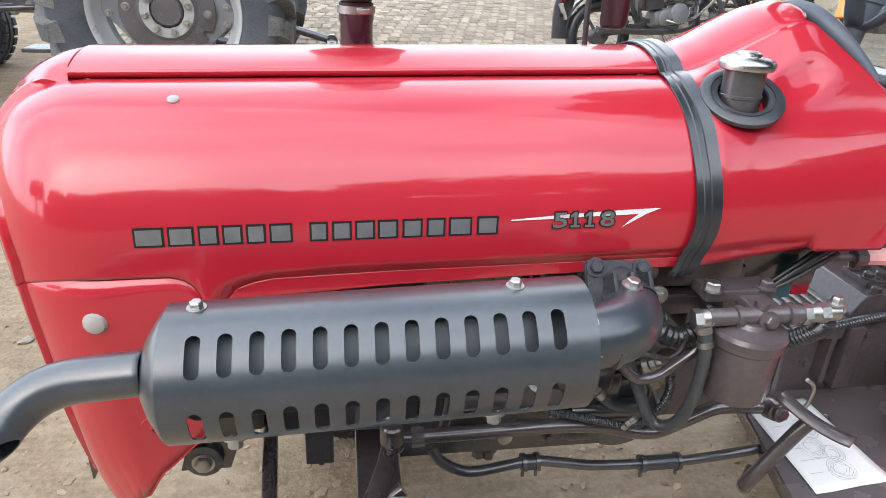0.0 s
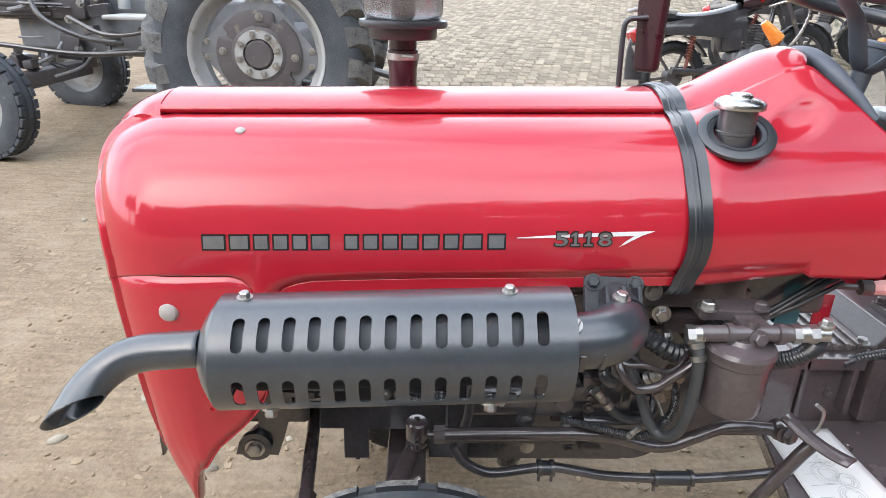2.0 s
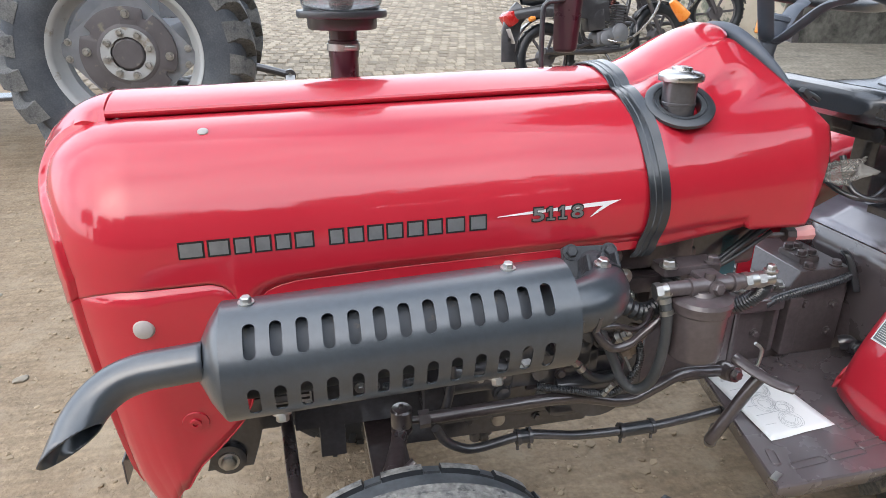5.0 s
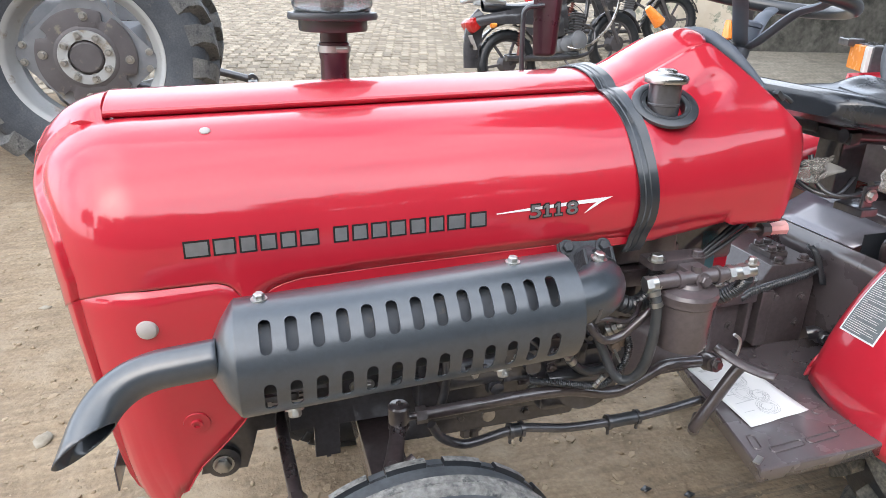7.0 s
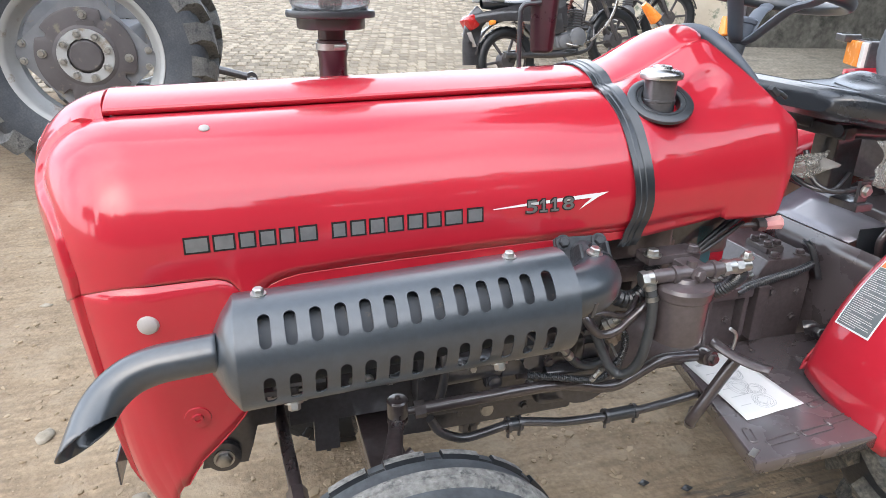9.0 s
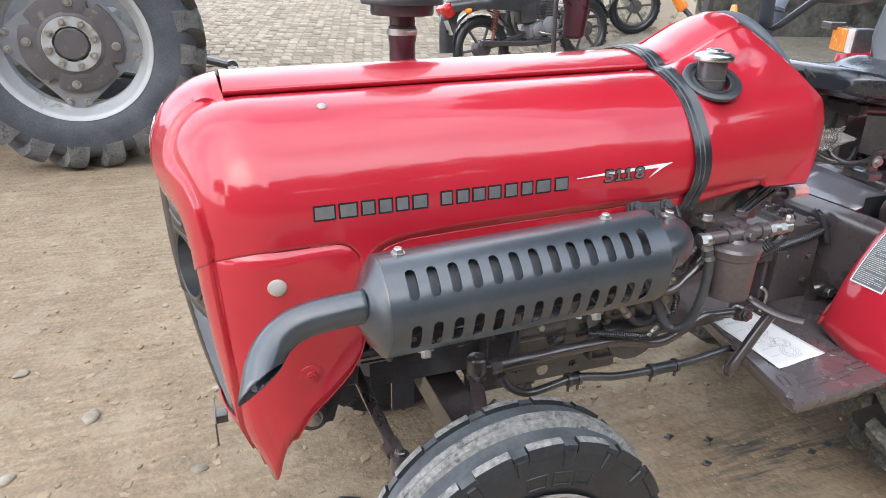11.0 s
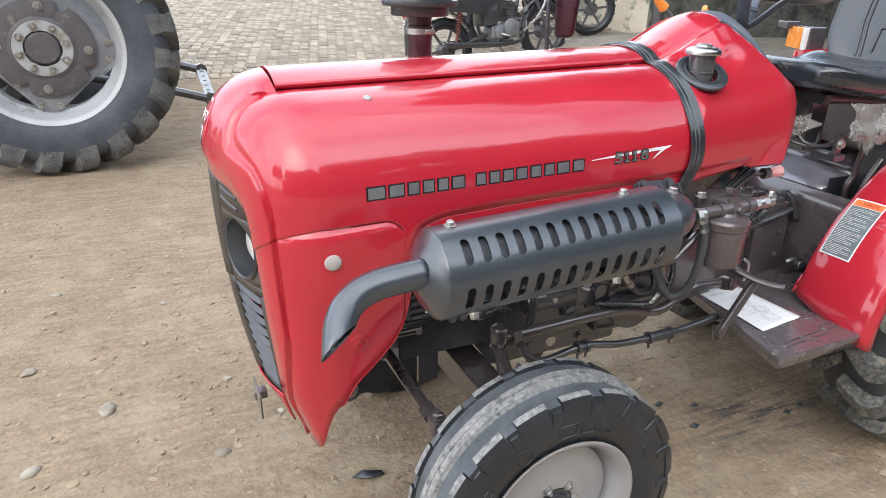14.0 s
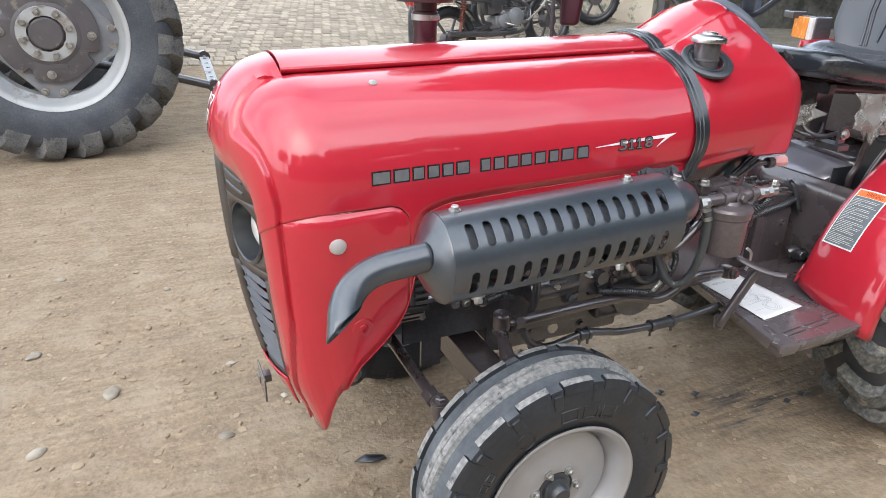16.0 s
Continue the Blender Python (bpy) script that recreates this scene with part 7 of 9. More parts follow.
bm = bmesh.new()
rows = []
SN = 22
for i in range(SN + 1):
    q = i / SN
    edge = math.sin(math.pi / 2 * min(1, (q + 0.012) / 0.12)) ** 0.6
    w = 0.222 * (0.78 + 0.22 * math.sin(math.pi / 2 * min(1, (q + 0.02) / 0.25)) ** 0.7)
    top = 1.204 - 0.030 * smooth01(q / 0.5) + 0.02 * smooth01((q - 0.75) / 0.25)
    rows.append(cushion_row(41, w * (0.9 + 0.1 * edge), top - 0.020 * (1 - edge), 0.041 * (0.45 + 0.55 * edge), 0.022 * smooth01(q / 0.30), 1.000 + 0.455 * q))
first = [(x - 0.010, (y + 0.025) * 0.93 - 0.025, 1.150 + (z - 1.150) * 0.55) for x, y, z in rows[0]]
vs = grid(bm, [first] + rows)
bm.faces.new(vs[0][:-1])
bm.faces.new(vs[-1][:-1][::-1])
bmesh.ops.remove_doubles(bm, verts=bm.verts, dist=0.0004)
seat = part("seat", bm, VINYL, tractor, "black padded vinyl seat")

def seat_top(x, y):
    q = (x - 1.000) / 0.455
    return 1.204 - 0.030 * smooth01(q / 0.5) + 0.02 * smooth01((q - 0.75) / 0.25) - 0.022 * smooth01(q / 0.30) * (1 - min(1, (abs(y) / 0.178) ** 2)) - 0.0005


for k in range(3):
    bm = bmesh.new()
    x = 1.22 + 0.09 * k
    tube(bm, [(x, y - 0.025, seat_top(x, y)) for y in np.linspace(-0.13, 0.13, 9)], 0.0025, 8, 2)
    part("seat_seam", bm, VINYL, seat)
def back_w(q):
    """Half the width of the seat back: waisted at its foot, widest at the wings."""
    return 0.252 * (1 - 0.27 * (1 - min(1.0, max(0.0, q) / 0.32)) ** 2 - 0.06 * q ** 2)


bm = bmesh.new()
rows = []
for i in range(17):
    q = i / 16
    z = 1.13 + 0.42 * q
    xx = 1.625 + 0.09 * q
    w = back_w(q)
    row = []
    for a in np.linspace(-math.pi, math.pi, 37):
        ca, sa = math.cos(a), math.sin(a)
        y = w * (abs(sa) ** 0.6) * (1 if sa > 0 else -1)
        row.append((xx - 0.045 * (abs(ca) ** 0.6) * (1 if ca > 0 else -1) - 0.07 * (abs(y) / w) ** 3, y - 0.025, z))
    rows.append(row)
grid(bm, rows)
bmesh.ops.remove_doubles(bm, verts=bm.verts, dist=0.0004)
back = part("backrest", bm, VINYL, tractor, "black padded seat back with sewn panels")


def back_x(y, z):
    """The padded front of the seat back."""
    q = (z - 1.13) / 0.42
    w = back_w(q)
    u = min(1.0, abs(y + 0.025) / w)
    return 1.625 + 0.09 * q - 0.045 * max(0.0, 1 - u ** 3.3) ** 0.3 - 0.07 * u ** 3 - 0.001


for pts in ([(-0.075, 1.185), (-0.085, 1.265), (-0.02, 1.270), (0.06, 1.262), (0.065, 1.185)], [(-0.01, 1.265), (-0.005, 1.18)], [(-0.135, 1.17), (-0.150, 1.28), (-0.145, 1.50)], [(0.095, 1.17), (0.110, 1.28), (0.105, 1.50)],
            [(-0.150, 1.17), (-0.165, 1.28), (-0.160, 1.50)], [(0.110, 1.17), (0.125, 1.28), (0.120, 1.50)]):
    bm = bmesh.new()
    fine_pts = [(y0 + (y1 - y0) * k / 6, z0 + (z1 - z0) * k / 6) for (y0, z0), (y1, z1) in zip(pts, pts[1:]) for k in range(6)] + [pts[-1]]
    tube(bm, [(back_x(y, z), y, z) for y, z in fine_pts], 0.0045, 8, 0)
    part("seat_seam", bm, VINYL, back)
bm = bmesh.new()
box(bm, (1.27, 0, 1.095), (0.34, 0.10, 0.03), 0.005)
box(bm, (1.25, 0, 1.0), (0.08, 0.08, 0.20), 0.005)
rod(bm, (1.10, -0.13, 1.09), (1.42, -0.13, 1.06), 0.016)
rod(bm, (1.10, 0.10, 1.09), (1.42, 0.10, 1.06), 0.016)
box(bm, (1.12, -0.02, 1.085), (0.03, 0.26, 0.03), 0.003)
part("seat_bracket", bm, BLACK_IRON, tractor, "black seat slides and post")
bm = bmesh.new()
box(bm, (1.60, 0.06, 0.965), (0.24, 0.30, 0.17), 0.02)
lathe(bm, [(0, 0), (0.06, 0), (0.06, 0.03), (0.045, 0.035), (0, 0.035)], (1.58, -0.09, 0.97), 28, along((0, -1, 0)))
lift_box = part("lift_housing", bm, BROWN, tractor, "dark brown hydraulic lift housing under the seat")
for px, pz in ((1.50, 1.03), (1.50, 0.91), (1.69, 1.03), (1.68, 0.91)):
    bm = bmesh.new()
    bolt(bm, (px, -0.092, pz), (0, -1, 0), 0.011, 0.012)
    part("bolt", bm, ZINC, lift_box)
rng = random.Random(9)


def draped(p0, p1, drop, name_label=""):
    """A crumpled sheet of clear film hanging from the line p0 to p1."""
    b = bmesh.new()
    rows_ = []
    for q in np.linspace(0, 1, 16):
        p = Vector(p0).lerp(Vector(p1), q)
        d = drop * (0.55 + 0.45 * math.sin(2.6 * q + 0.4)) * (0.85 + 0.3 * rng.random())
        rows_.append([tuple(p + Vector((0.014 * math.sin(9 * q + 5 * w), -0.030 * w + 0.018 * noise.noise(Vector((q * 5, w * 4, drop * 9))), -d * w))) for w in np.linspace(0, 1, 10)])
    grid(b, rows_)
    part("seat_wrapping", b, FILM, tractor, name_label, thick=0.0006, sharp=25)


draped((1.10, -0.235, 1.09), (1.27, -0.245, 1.08), 0.13, "torn clear plastic wrapping hanging from the seat")
draped((0.98, -0.12, 1.03), (1.06, -0.15, 1.05), 0.045)
for pts, r in (([(1.31, -0.16, 0.72), (1.285, -0.165, 0.80), (1.30, -0.17, 0.842), (1.298, -0.178, 0.91), (1.310, -0.185, 0.955), (1.36, -0.19, 0.980), (1.45, -0.19, 0.99), (1.50, -0.19, 1.01), (1.504, -0.19, 1.055)], 0.0095),
               ([(1.30, -0.19, 0.74), (1.341, -0.192, 0.832), (1.392, -0.195, 0.906), (1.43, -0.20, 0.945), (1.50, -0.21, 0.955), (1.62, -0.22, 0.955)], 0.009),
               ([(1.16, 0.04, 0.93), (1.15, 0.05, 0.99), (1.13, 0.06, 1.05)], 0.010)):
    bm = bmesh.new()
    tube(bm, pts, r, 12, 5)
    lever = part("lever", bm, BROWN_DARK, tractor, "bent brown control lever")
    if r == 0.0095:
        bm = bmesh.new()
        lathe(bm, [(0, 0.0), (0.016, 0.0), (0.018, 0.01), (0.018, 0.085), (0.013, 0.095), (0, 0.095)], (1.504, -0.19, 1.055), 20, along((-0.15, 0, 1)))
        part("grip", bm, RUBBER, lever, "black rubber lever grip")
bm = bmesh.new()
box(bm, (1.135, -0.204, 0.955), (0.032, 0.010, 0.066), 0.004)
box(bm, (1.135, -0.18, 0.925), (0.05, 0.08, 0.02), 0.004)
part("link_bracket", bm, BLACK_IRON, tractor)
bm = bmesh.new()
bolt(bm, (1.135, -0.211, 0.965), (0, -1, 0), 0.011, 0.012)
part("link_bolt", bm, ZINC, tractor)
for pts, r in (([(1.05, -0.10, 1.04), (1.055, -0.13, 0.98), (1.08, -0.16, 0.955), (1.15, -0.17, 0.955), (1.35, -0.10, 0.96)], 0.007), ([(1.02, -0.06, 1.0), (1.04, -0.12, 0.965), (1.1, -0.15, 0.95), (1.3, -0.02, 0.95)], 0.006),
               ([(1.18, -0.17, 0.975), (1.32, -0.17, 0.975), (1.5, -0.16, 0.97)], 0.010)):
    bm = bmesh.new()
    tube(bm, pts, r, 10, 5)
    part("linkage", bm, BLACK_IRON, tractor, "dark control linkage under the seat")
bm = bmesh.new()
lathe(bm, [(0, 0), (0.045, 0), (0.05, 0.02), (0.035, 0.05), (0.042, 0.07), (0.025, 0.10), (0, 0.10)], (1.06, 0.02, 0.93), 24, along((0, 0, 1)))
part("lever_gaiter", bm, RUBBER, tractor, "black rubber gaiter")
# raised guard on the far mudguard
bm = bmesh.new()
grid(bm, [[(x, 0.47 + 0.03 * math.sin(3 * z), z) for x in np.linspace(1.72, 2.14, 8)] for z in np.linspace(0.84, 1.15, 6)])
part("fender_guard", bm, RED, tractor, "red side guard on the far mudguard", thick=0.004)
# tail lamp on the far mudguard
bm = bmesh.new()
box(bm, (2.03, 0.66, 1.175), (0.07, 0.22, 0.105), 0.010, (0, 0, -30))
box(bm, (2.05, 0.78, 1.225), (0.06, 0.12, 0.03), 0.006, (0, 0, -30))
tube(bm, [(2.04, 0.66, 1.13), (1.98, 0.60, 1.02), (1.80, 0.45, 0.93)], 0.016)
tail = part("lamp_housing", bm, BLACK_IRON, tractor, "black lamp box on the mudguard")
for off, mat, nm in ((0.026, ORANGE, "amber_lens"), (-0.078, CLEAR, "clear_lens")):
    bm = bmesh.new()
    t = bmesh.new()
    box(t, (-0.038, off, 0.0), (0.02, 0.150 if off > 0 else 0.040, 0.092), 0.006)
    t.transform(pose(2.03, 0.66, 1.175, 0, 0, -30))
    join(bm, t)
    part(nm, bm, mat, tail)

# ---- paper on the step ----
bm = bmesh.new()
c4 = [Vector(p) for p in ((0.800, -0.100, 0), (0.952, -0.088, 0), (0.965, -0.339, 0), (0.788, -0.357, 0))]


def on_paper(u, v, up=0.0):
    p = c4[0] * (1 - u) * (1 - v) + c4[1] * u * (1 - v) + c4[2] * u * v + c4[3] * (1 - u) * v
    return Vector((p.x, p.y, 0.4922 + up + 0.0018 * math.sin(5 * u + 2 * v) ** 2 + 0.004 * max(0, u - 0.85)))


grid(bm, [[on_paper(u, v) for u in np.linspace(0, 1, 11)] for v in np.linspace(0, 1, 15)])
paper = part("paper_sheet", bm, PAPER, None, thick=0.0005, flip=True)
tagged(paper, "white printed sheet of paper lying on the brown foot step", "paper")
bm = bmesh.new()
rng = random.Random(3)
for cu, cv, s in ((0.55, 0.36, 0.20), (0.42, 0.56, 0.22), (0.60, 0.66, 0.16), (0.52, 0.82, 0.20)):
    for k in range(7):
        a0 = rng.uniform(0, 6.28)
        pts = []
        for q in np.linspace(0, 1, 9):
            a = a0 + 4.5 * q
            rr = s * (0.35 + 0.65 * rng.random() * 0.3 + 0.1 * k)
            pts.append(on_paper(cu + rr * math.cos(a) * 0.8, cv + rr * math.sin(a) * 0.55, 0.0012))
        tube(bm, pts, 0.00045, 4, 2, flat=0.3)
for k in range(9):
    v = 0.12 + 0.01 * k if k < 4 else 0.30 + 0.13 * (k - 4)
    tube(bm, [on_paper(0.12, v, 0.0012), on_paper(0.30 + 0.2 * (k % 2), v, 0.0012)], 0.0007, 4, 0, flat=0.3)
part("printed_lines", bm, INK, paper, "faint grey drawing lines")


# ---- farther tractor ----
def far_wheel(parent, c, R, W, rim_r, sgn):
    tyre, rim, disc = rear_wheel(parent, c, R, W, rim_r, sgn, 20, TYRE_OLD, LUG_OLD, RIM_OLD, DISC_OLD, 0.10, 8, True)
    s = sgn
    turn = radians(-4)
    # grey four-armed plate with open gaps towards the rim
    bm = bmesh.new()
    outer, cover = [], []
    for k in range(128):
        a = 2 * math.pi * k / 128
        phi = (a - turn) % (math.pi / 2) - math.pi / 4
        outer.append((a, rim_r * min(0.885, 0.685 / math.cos(phi))))
        notch = abs((a - radians(60)) % (math.pi / 2) - (math.pi / 2 if (a - radians(60)) % (math.pi / 2) > math.pi / 4 else 0))
        cover.append((a, rim_r * (0.645 - 0.105 * (1 - smooth01((notch - 0.055) / 0.05)))))

    def plate(bm, outline, inner, y0, y1, lip):
        rows = []
        for k, y in ((inner, y1), (1 - lip, y1), (1.0, y1 - lip * 0.1), (1.0, y0), (inner, y0)):
            rows.append([(c[0] + (r * k if k > inner else rim_r * inner) * math.cos(a), c[1] + s * y, c[2] + (r * k if k > inner else rim_r * inner) * math.sin(a)) for a, r in outline + outline[:1]])
        grid(bm, rows)
        bmesh.ops.remove_doubles(bm, verts=bm.verts, dist=0.0003)

    plate(bm, outer, 0.30, 0.050, 0.064, 0.01)
    part("wheel_plate", bm, CAST_GREY, rim, "pale grey four-armed wheel plate", sharp=35)
    bm = bmesh.new()
    plate(bm, cover, 0.30, 0.066, 0.101, 0.05)
    part("disc_cover", bm, DISC_OLD, disc, "dark cast disc with four notches", sharp=40)
    bm = bmesh.new()
    lathe(bm, [(rim_r * 0.235, s * 0.118), (rim_r * 0.36, s * 0.118), (rim_r * 0.37, s * 0.108), (rim_r * 0.235, s * 0.108)], c, 48)
    part("nut_ring", bm, RIM_OLD, disc, "pale ring round the wheel nuts")
    for k in range(8):
        a = 2 * math.pi * (k + 0.3) / 8
        p = (c[0] + rim_r * 0.30 * math.cos(a), c[1] + s * 0.118, c[2] + rim_r * 0.30 * math.sin(a))
        bm = bmesh.new()
        bolt(bm, p, (0, s, 0), 0.020, 0.03, 1.4)
        part("wheel_nut", bm, ZINC, disc)
    for k in range(4):
        a = turn + math.pi / 2 * k
        bm = bmesh.new()
        p = (c[0] + rim_r * 0.545 * math.cos(a), c[1] + s * 0.100, c[2] + rim_r * 0.545 * math.sin(a))
        bolt(bm, p, (0, s, 0), 0.020, 0.03, 1.5)
        part("disc_bolt", bm, ZINC, disc)
        for da in (-0.145, 0.145):
            bm = bmesh.new()
            p = (c[0] + rim_r * 0.80 * math.cos(a + da), c[1] + s * 0.063, c[2] + rim_r * 0.80 * math.sin(a + da))
            bolt(bm, p, (0, s, 0), 0.017, 0.03, 1.5)
            part("rim_bolt", bm, ZINC, rim)
    for a in (radians(82), radians(-80)):
        bm = bmesh.new()
        box(bm, (c[0] + rim_r * 0.435 * math.cos(a), c[1] + s * 0.102, c[2] + rim_r * 0.435 * math.sin(a)), (0.11, 0.006, 0.034), 0.002)
        part("cast_mark", bm, DISC_OLD, disc)


far = thing("farm_tractor", pose(-1.268, 4.05, lift(-1.27, 4.05), 0, 0, 0), "larger weathered tractor with grey rear tyre standing farther off", "tractor")
far_wheel(far, (0, 0, 0.883), 0.883, 0.40, 0.505, -1)
far_wheel(far, (0, 1.9, 0.883), 0.883, 0.40, 0.505, 1)
bm = bmesh.new()
box(bm, (-0.9, 0.95, 1.0), (1.9, 0.42, 0.5), 0.04)
box(bm, (-0.05, 0.95, 0.86), (0.5, 1.5, 0.36), 0.06)
box(bm, (-2.0, 0.95, 1.05), (0.6, 0.36, 0.5), 0.04)
part("body", bm, CAST_GREY, far, "grey oily gearbox and engine")
bm = bmesh.new()
box(bm, (-2.25, 0.95, 1.36), (1.25, 0.62, 0.62), 0.05)
bonnet = part("bonnet", bm, DISC_OLD, far, "dark grey bonnet side with slots")
for k in range(7):
    bm = bmesh.new()
    box(bm, (-2.22, 0.632, 1.10 + 0.075 * k), (0.62, 0.02, 0.032), 0.008)
    part("slot", bm, BLACK_IRON, bonnet)
bm = bmesh.new()
box(bm, (-1.02, 0.36, 1.11), (0.52, 0.40, 0.035), 0.012)
part("platform", bm, RIM_OLD, far, "pale sheet-metal platform")
bm = bmesh.new()
rod(bm, (-1.28, 0.62, 1.16), (-1.28, 0.62, 1.42), 0.05, 20)
part("filter", bm, RIM_OLD, far, "pale canister beside the engine")
bm = bmesh.new()
box(bm, (-0.95, 0.28, 0.55), (0.34, 0.26, 0.03), 0.008)
rod(bm, (-0.95, 0.4, 0.55), (-0.9, 0.7, 0.85), 0.02)
part("foot_step", bm, BLACK_IRON, far)
for pts, r in (([(-2.3, 0.45, 0.86), (-1.6, 0.42, 0.80), (-0.9, 0.42, 0.84)], 0.022), ([(-1.6, 0.28, 1.10), (-1.3, 0.2, 0.98), (-1.0, 0.22, 1.0), (-0.8, 0.3, 1.1)], 0.018), ([(-1.9, 0.3, 1.3), (-1.8, 0.25, 1.1), (-1.5, 0.25, 0.95), (-1.2, 0.3, 0.9)], 0.02)):
    bm = bmesh.new()
    tube(bm, pts, r, 10, 5)
    part("pipe", bm, BLACK_IRON, far)
for c, turn in (((-2.24, 0.0, 0.435), -14.0), ((-2.20, 1.62, 0.56), -8.0)):
    m_ = pose(*c, 0, 0, turn)
    prof = [(0.25, -0.085), (0.29, -0.105), (0.35, -0.105), (0.405, -0.09), (0.425, -0.045), (0.428, 0)]
    bm = bmesh.new()
    lathe(bm, prof + [(r, -y) for r, y in prof[-2::-1]], (0, 0, 0), 56)
    bm.transform(m_)
    fw = part("front_tyre", bm, TYRE_OLD, far, "grey dusty front tyre")
    for side in (-1, 1):
        for k in range(30):
            a = 2 * math.pi * (k + 0.25 * side) / 30
            bm = bmesh.new()
            box(bm, (0.422 * math.cos(a), side * 0.068, 0.422 * math.sin(a)), (0.030, 0.048, 0.070), 0.004, (0, -math.degrees(a), 0), 1)
            bm.transform(m_)
            part("tread_block", bm, TYRE_OLD, fw)
    bm = bmesh.new()
    lathe(bm, [(0.432, -0.022), (0.436, -0.02), (0.436, 0.02), (0.432, 0.022)], (0, 0, 0), 56)
    bm.transform(m_)
    part("tread_rib", bm, TYRE_OLD, fw)
    bm = bmesh.new()
    lathe(bm, [(0.255, -0.09), (0.24, -0.05), (0.21, -0.01), (0.09, -0.01), (0.08, -0.05), (0, -0.05)], (0, 0, 0), 40)
    bm.transform(m_)
    part("front_rim", bm, RIM_OLD, fw)
bm = bmesh.new()
box(bm, (-2.15, 0.8, 0.56), (0.14, 1.5, 0.14), 0.02)
part("front_axle", bm, DISC_OLD, far)
rng = random.Random(31)
for k in range(46):
    x, z = rng.uniform(-2.3, -0.75), rng.uniform(0.62, 1.35)
    y = 0.70 - rng.uniform(0.0, 0.16)
    bm = bmesh.new()
    if k % 3 == 0:
        box(bm, (x, y, z), (rng.uniform(0.06, 0.22), 0.12, rng.uniform(0.05, 0.16)), 0.012, (0, rng.uniform(-12, 12), 0))
        part("casting", bm, DISC_OLD if k % 2 else BLACK_IRON, far)
    elif k % 3 == 1:
        dx, dz = rng.uniform(-0.4, 0.4), rng.uniform(-0.25, 0.1)
        tube(bm, [(x, y - 0.05, z), (x + dx * 0.3, y - 0.09, z + dz * 0.6), (x + dx, y - 0.04, z + dz)], rng.uniform(0.008, 0.022), 8, 5)
        part("pipe", bm, BLACK_IRON if k % 2 else CAST_GREY, far)
    else:
        bolt(bm, (x, y - 0.06, z), (0, -1, 0), 0.024, 0.05)
        part("bolt", bm, ZINC, far)
for yy in (0.57, 1.27):
    bm = bmesh.new()
    ze = 0.37 if yy < 0.8 else 0.53
    tube(bm, [(0.2, yy, ze + 0.22), (0.75, yy, ze + 0.10), (1.08, yy, ze + 0.01)], 0.036, 12, 5)
    lathe(bm, [(0.018, -0.03), (0.055, -0.03), (0.055, 0.03), (0.018, 0.03)], (1.12, yy, ze), 24, closed=True)
    part("lift_arm", bm, BLACK_IRON, far, "black lower lift arm")
bm = bmesh.new()
t = bmesh.new()
box(t, (0, 0, 0), (0.085, 0.72, 0.018), 0.003)
t.transform(pose(1.12, 0.92, 0.45, 13, 0, 0))
join(bm, t)
draw = part("drawbar", bm, RIM_OLD, far, "pale drilled drawbar")
for k in range(6):
    bm = bmesh.new()
    lathe(bm, [(0, 0), (0.016, 0), (0.016, 0.003), (0, 0.003)], (1.12, 0.92 - 0.28 + 0.11 * k, 0.460 + 0.228 * (-0.28 + 0.11 * k)), 14, along((0, 0, 1)))
    part("hole", bm, BLACK_IRON, draw)

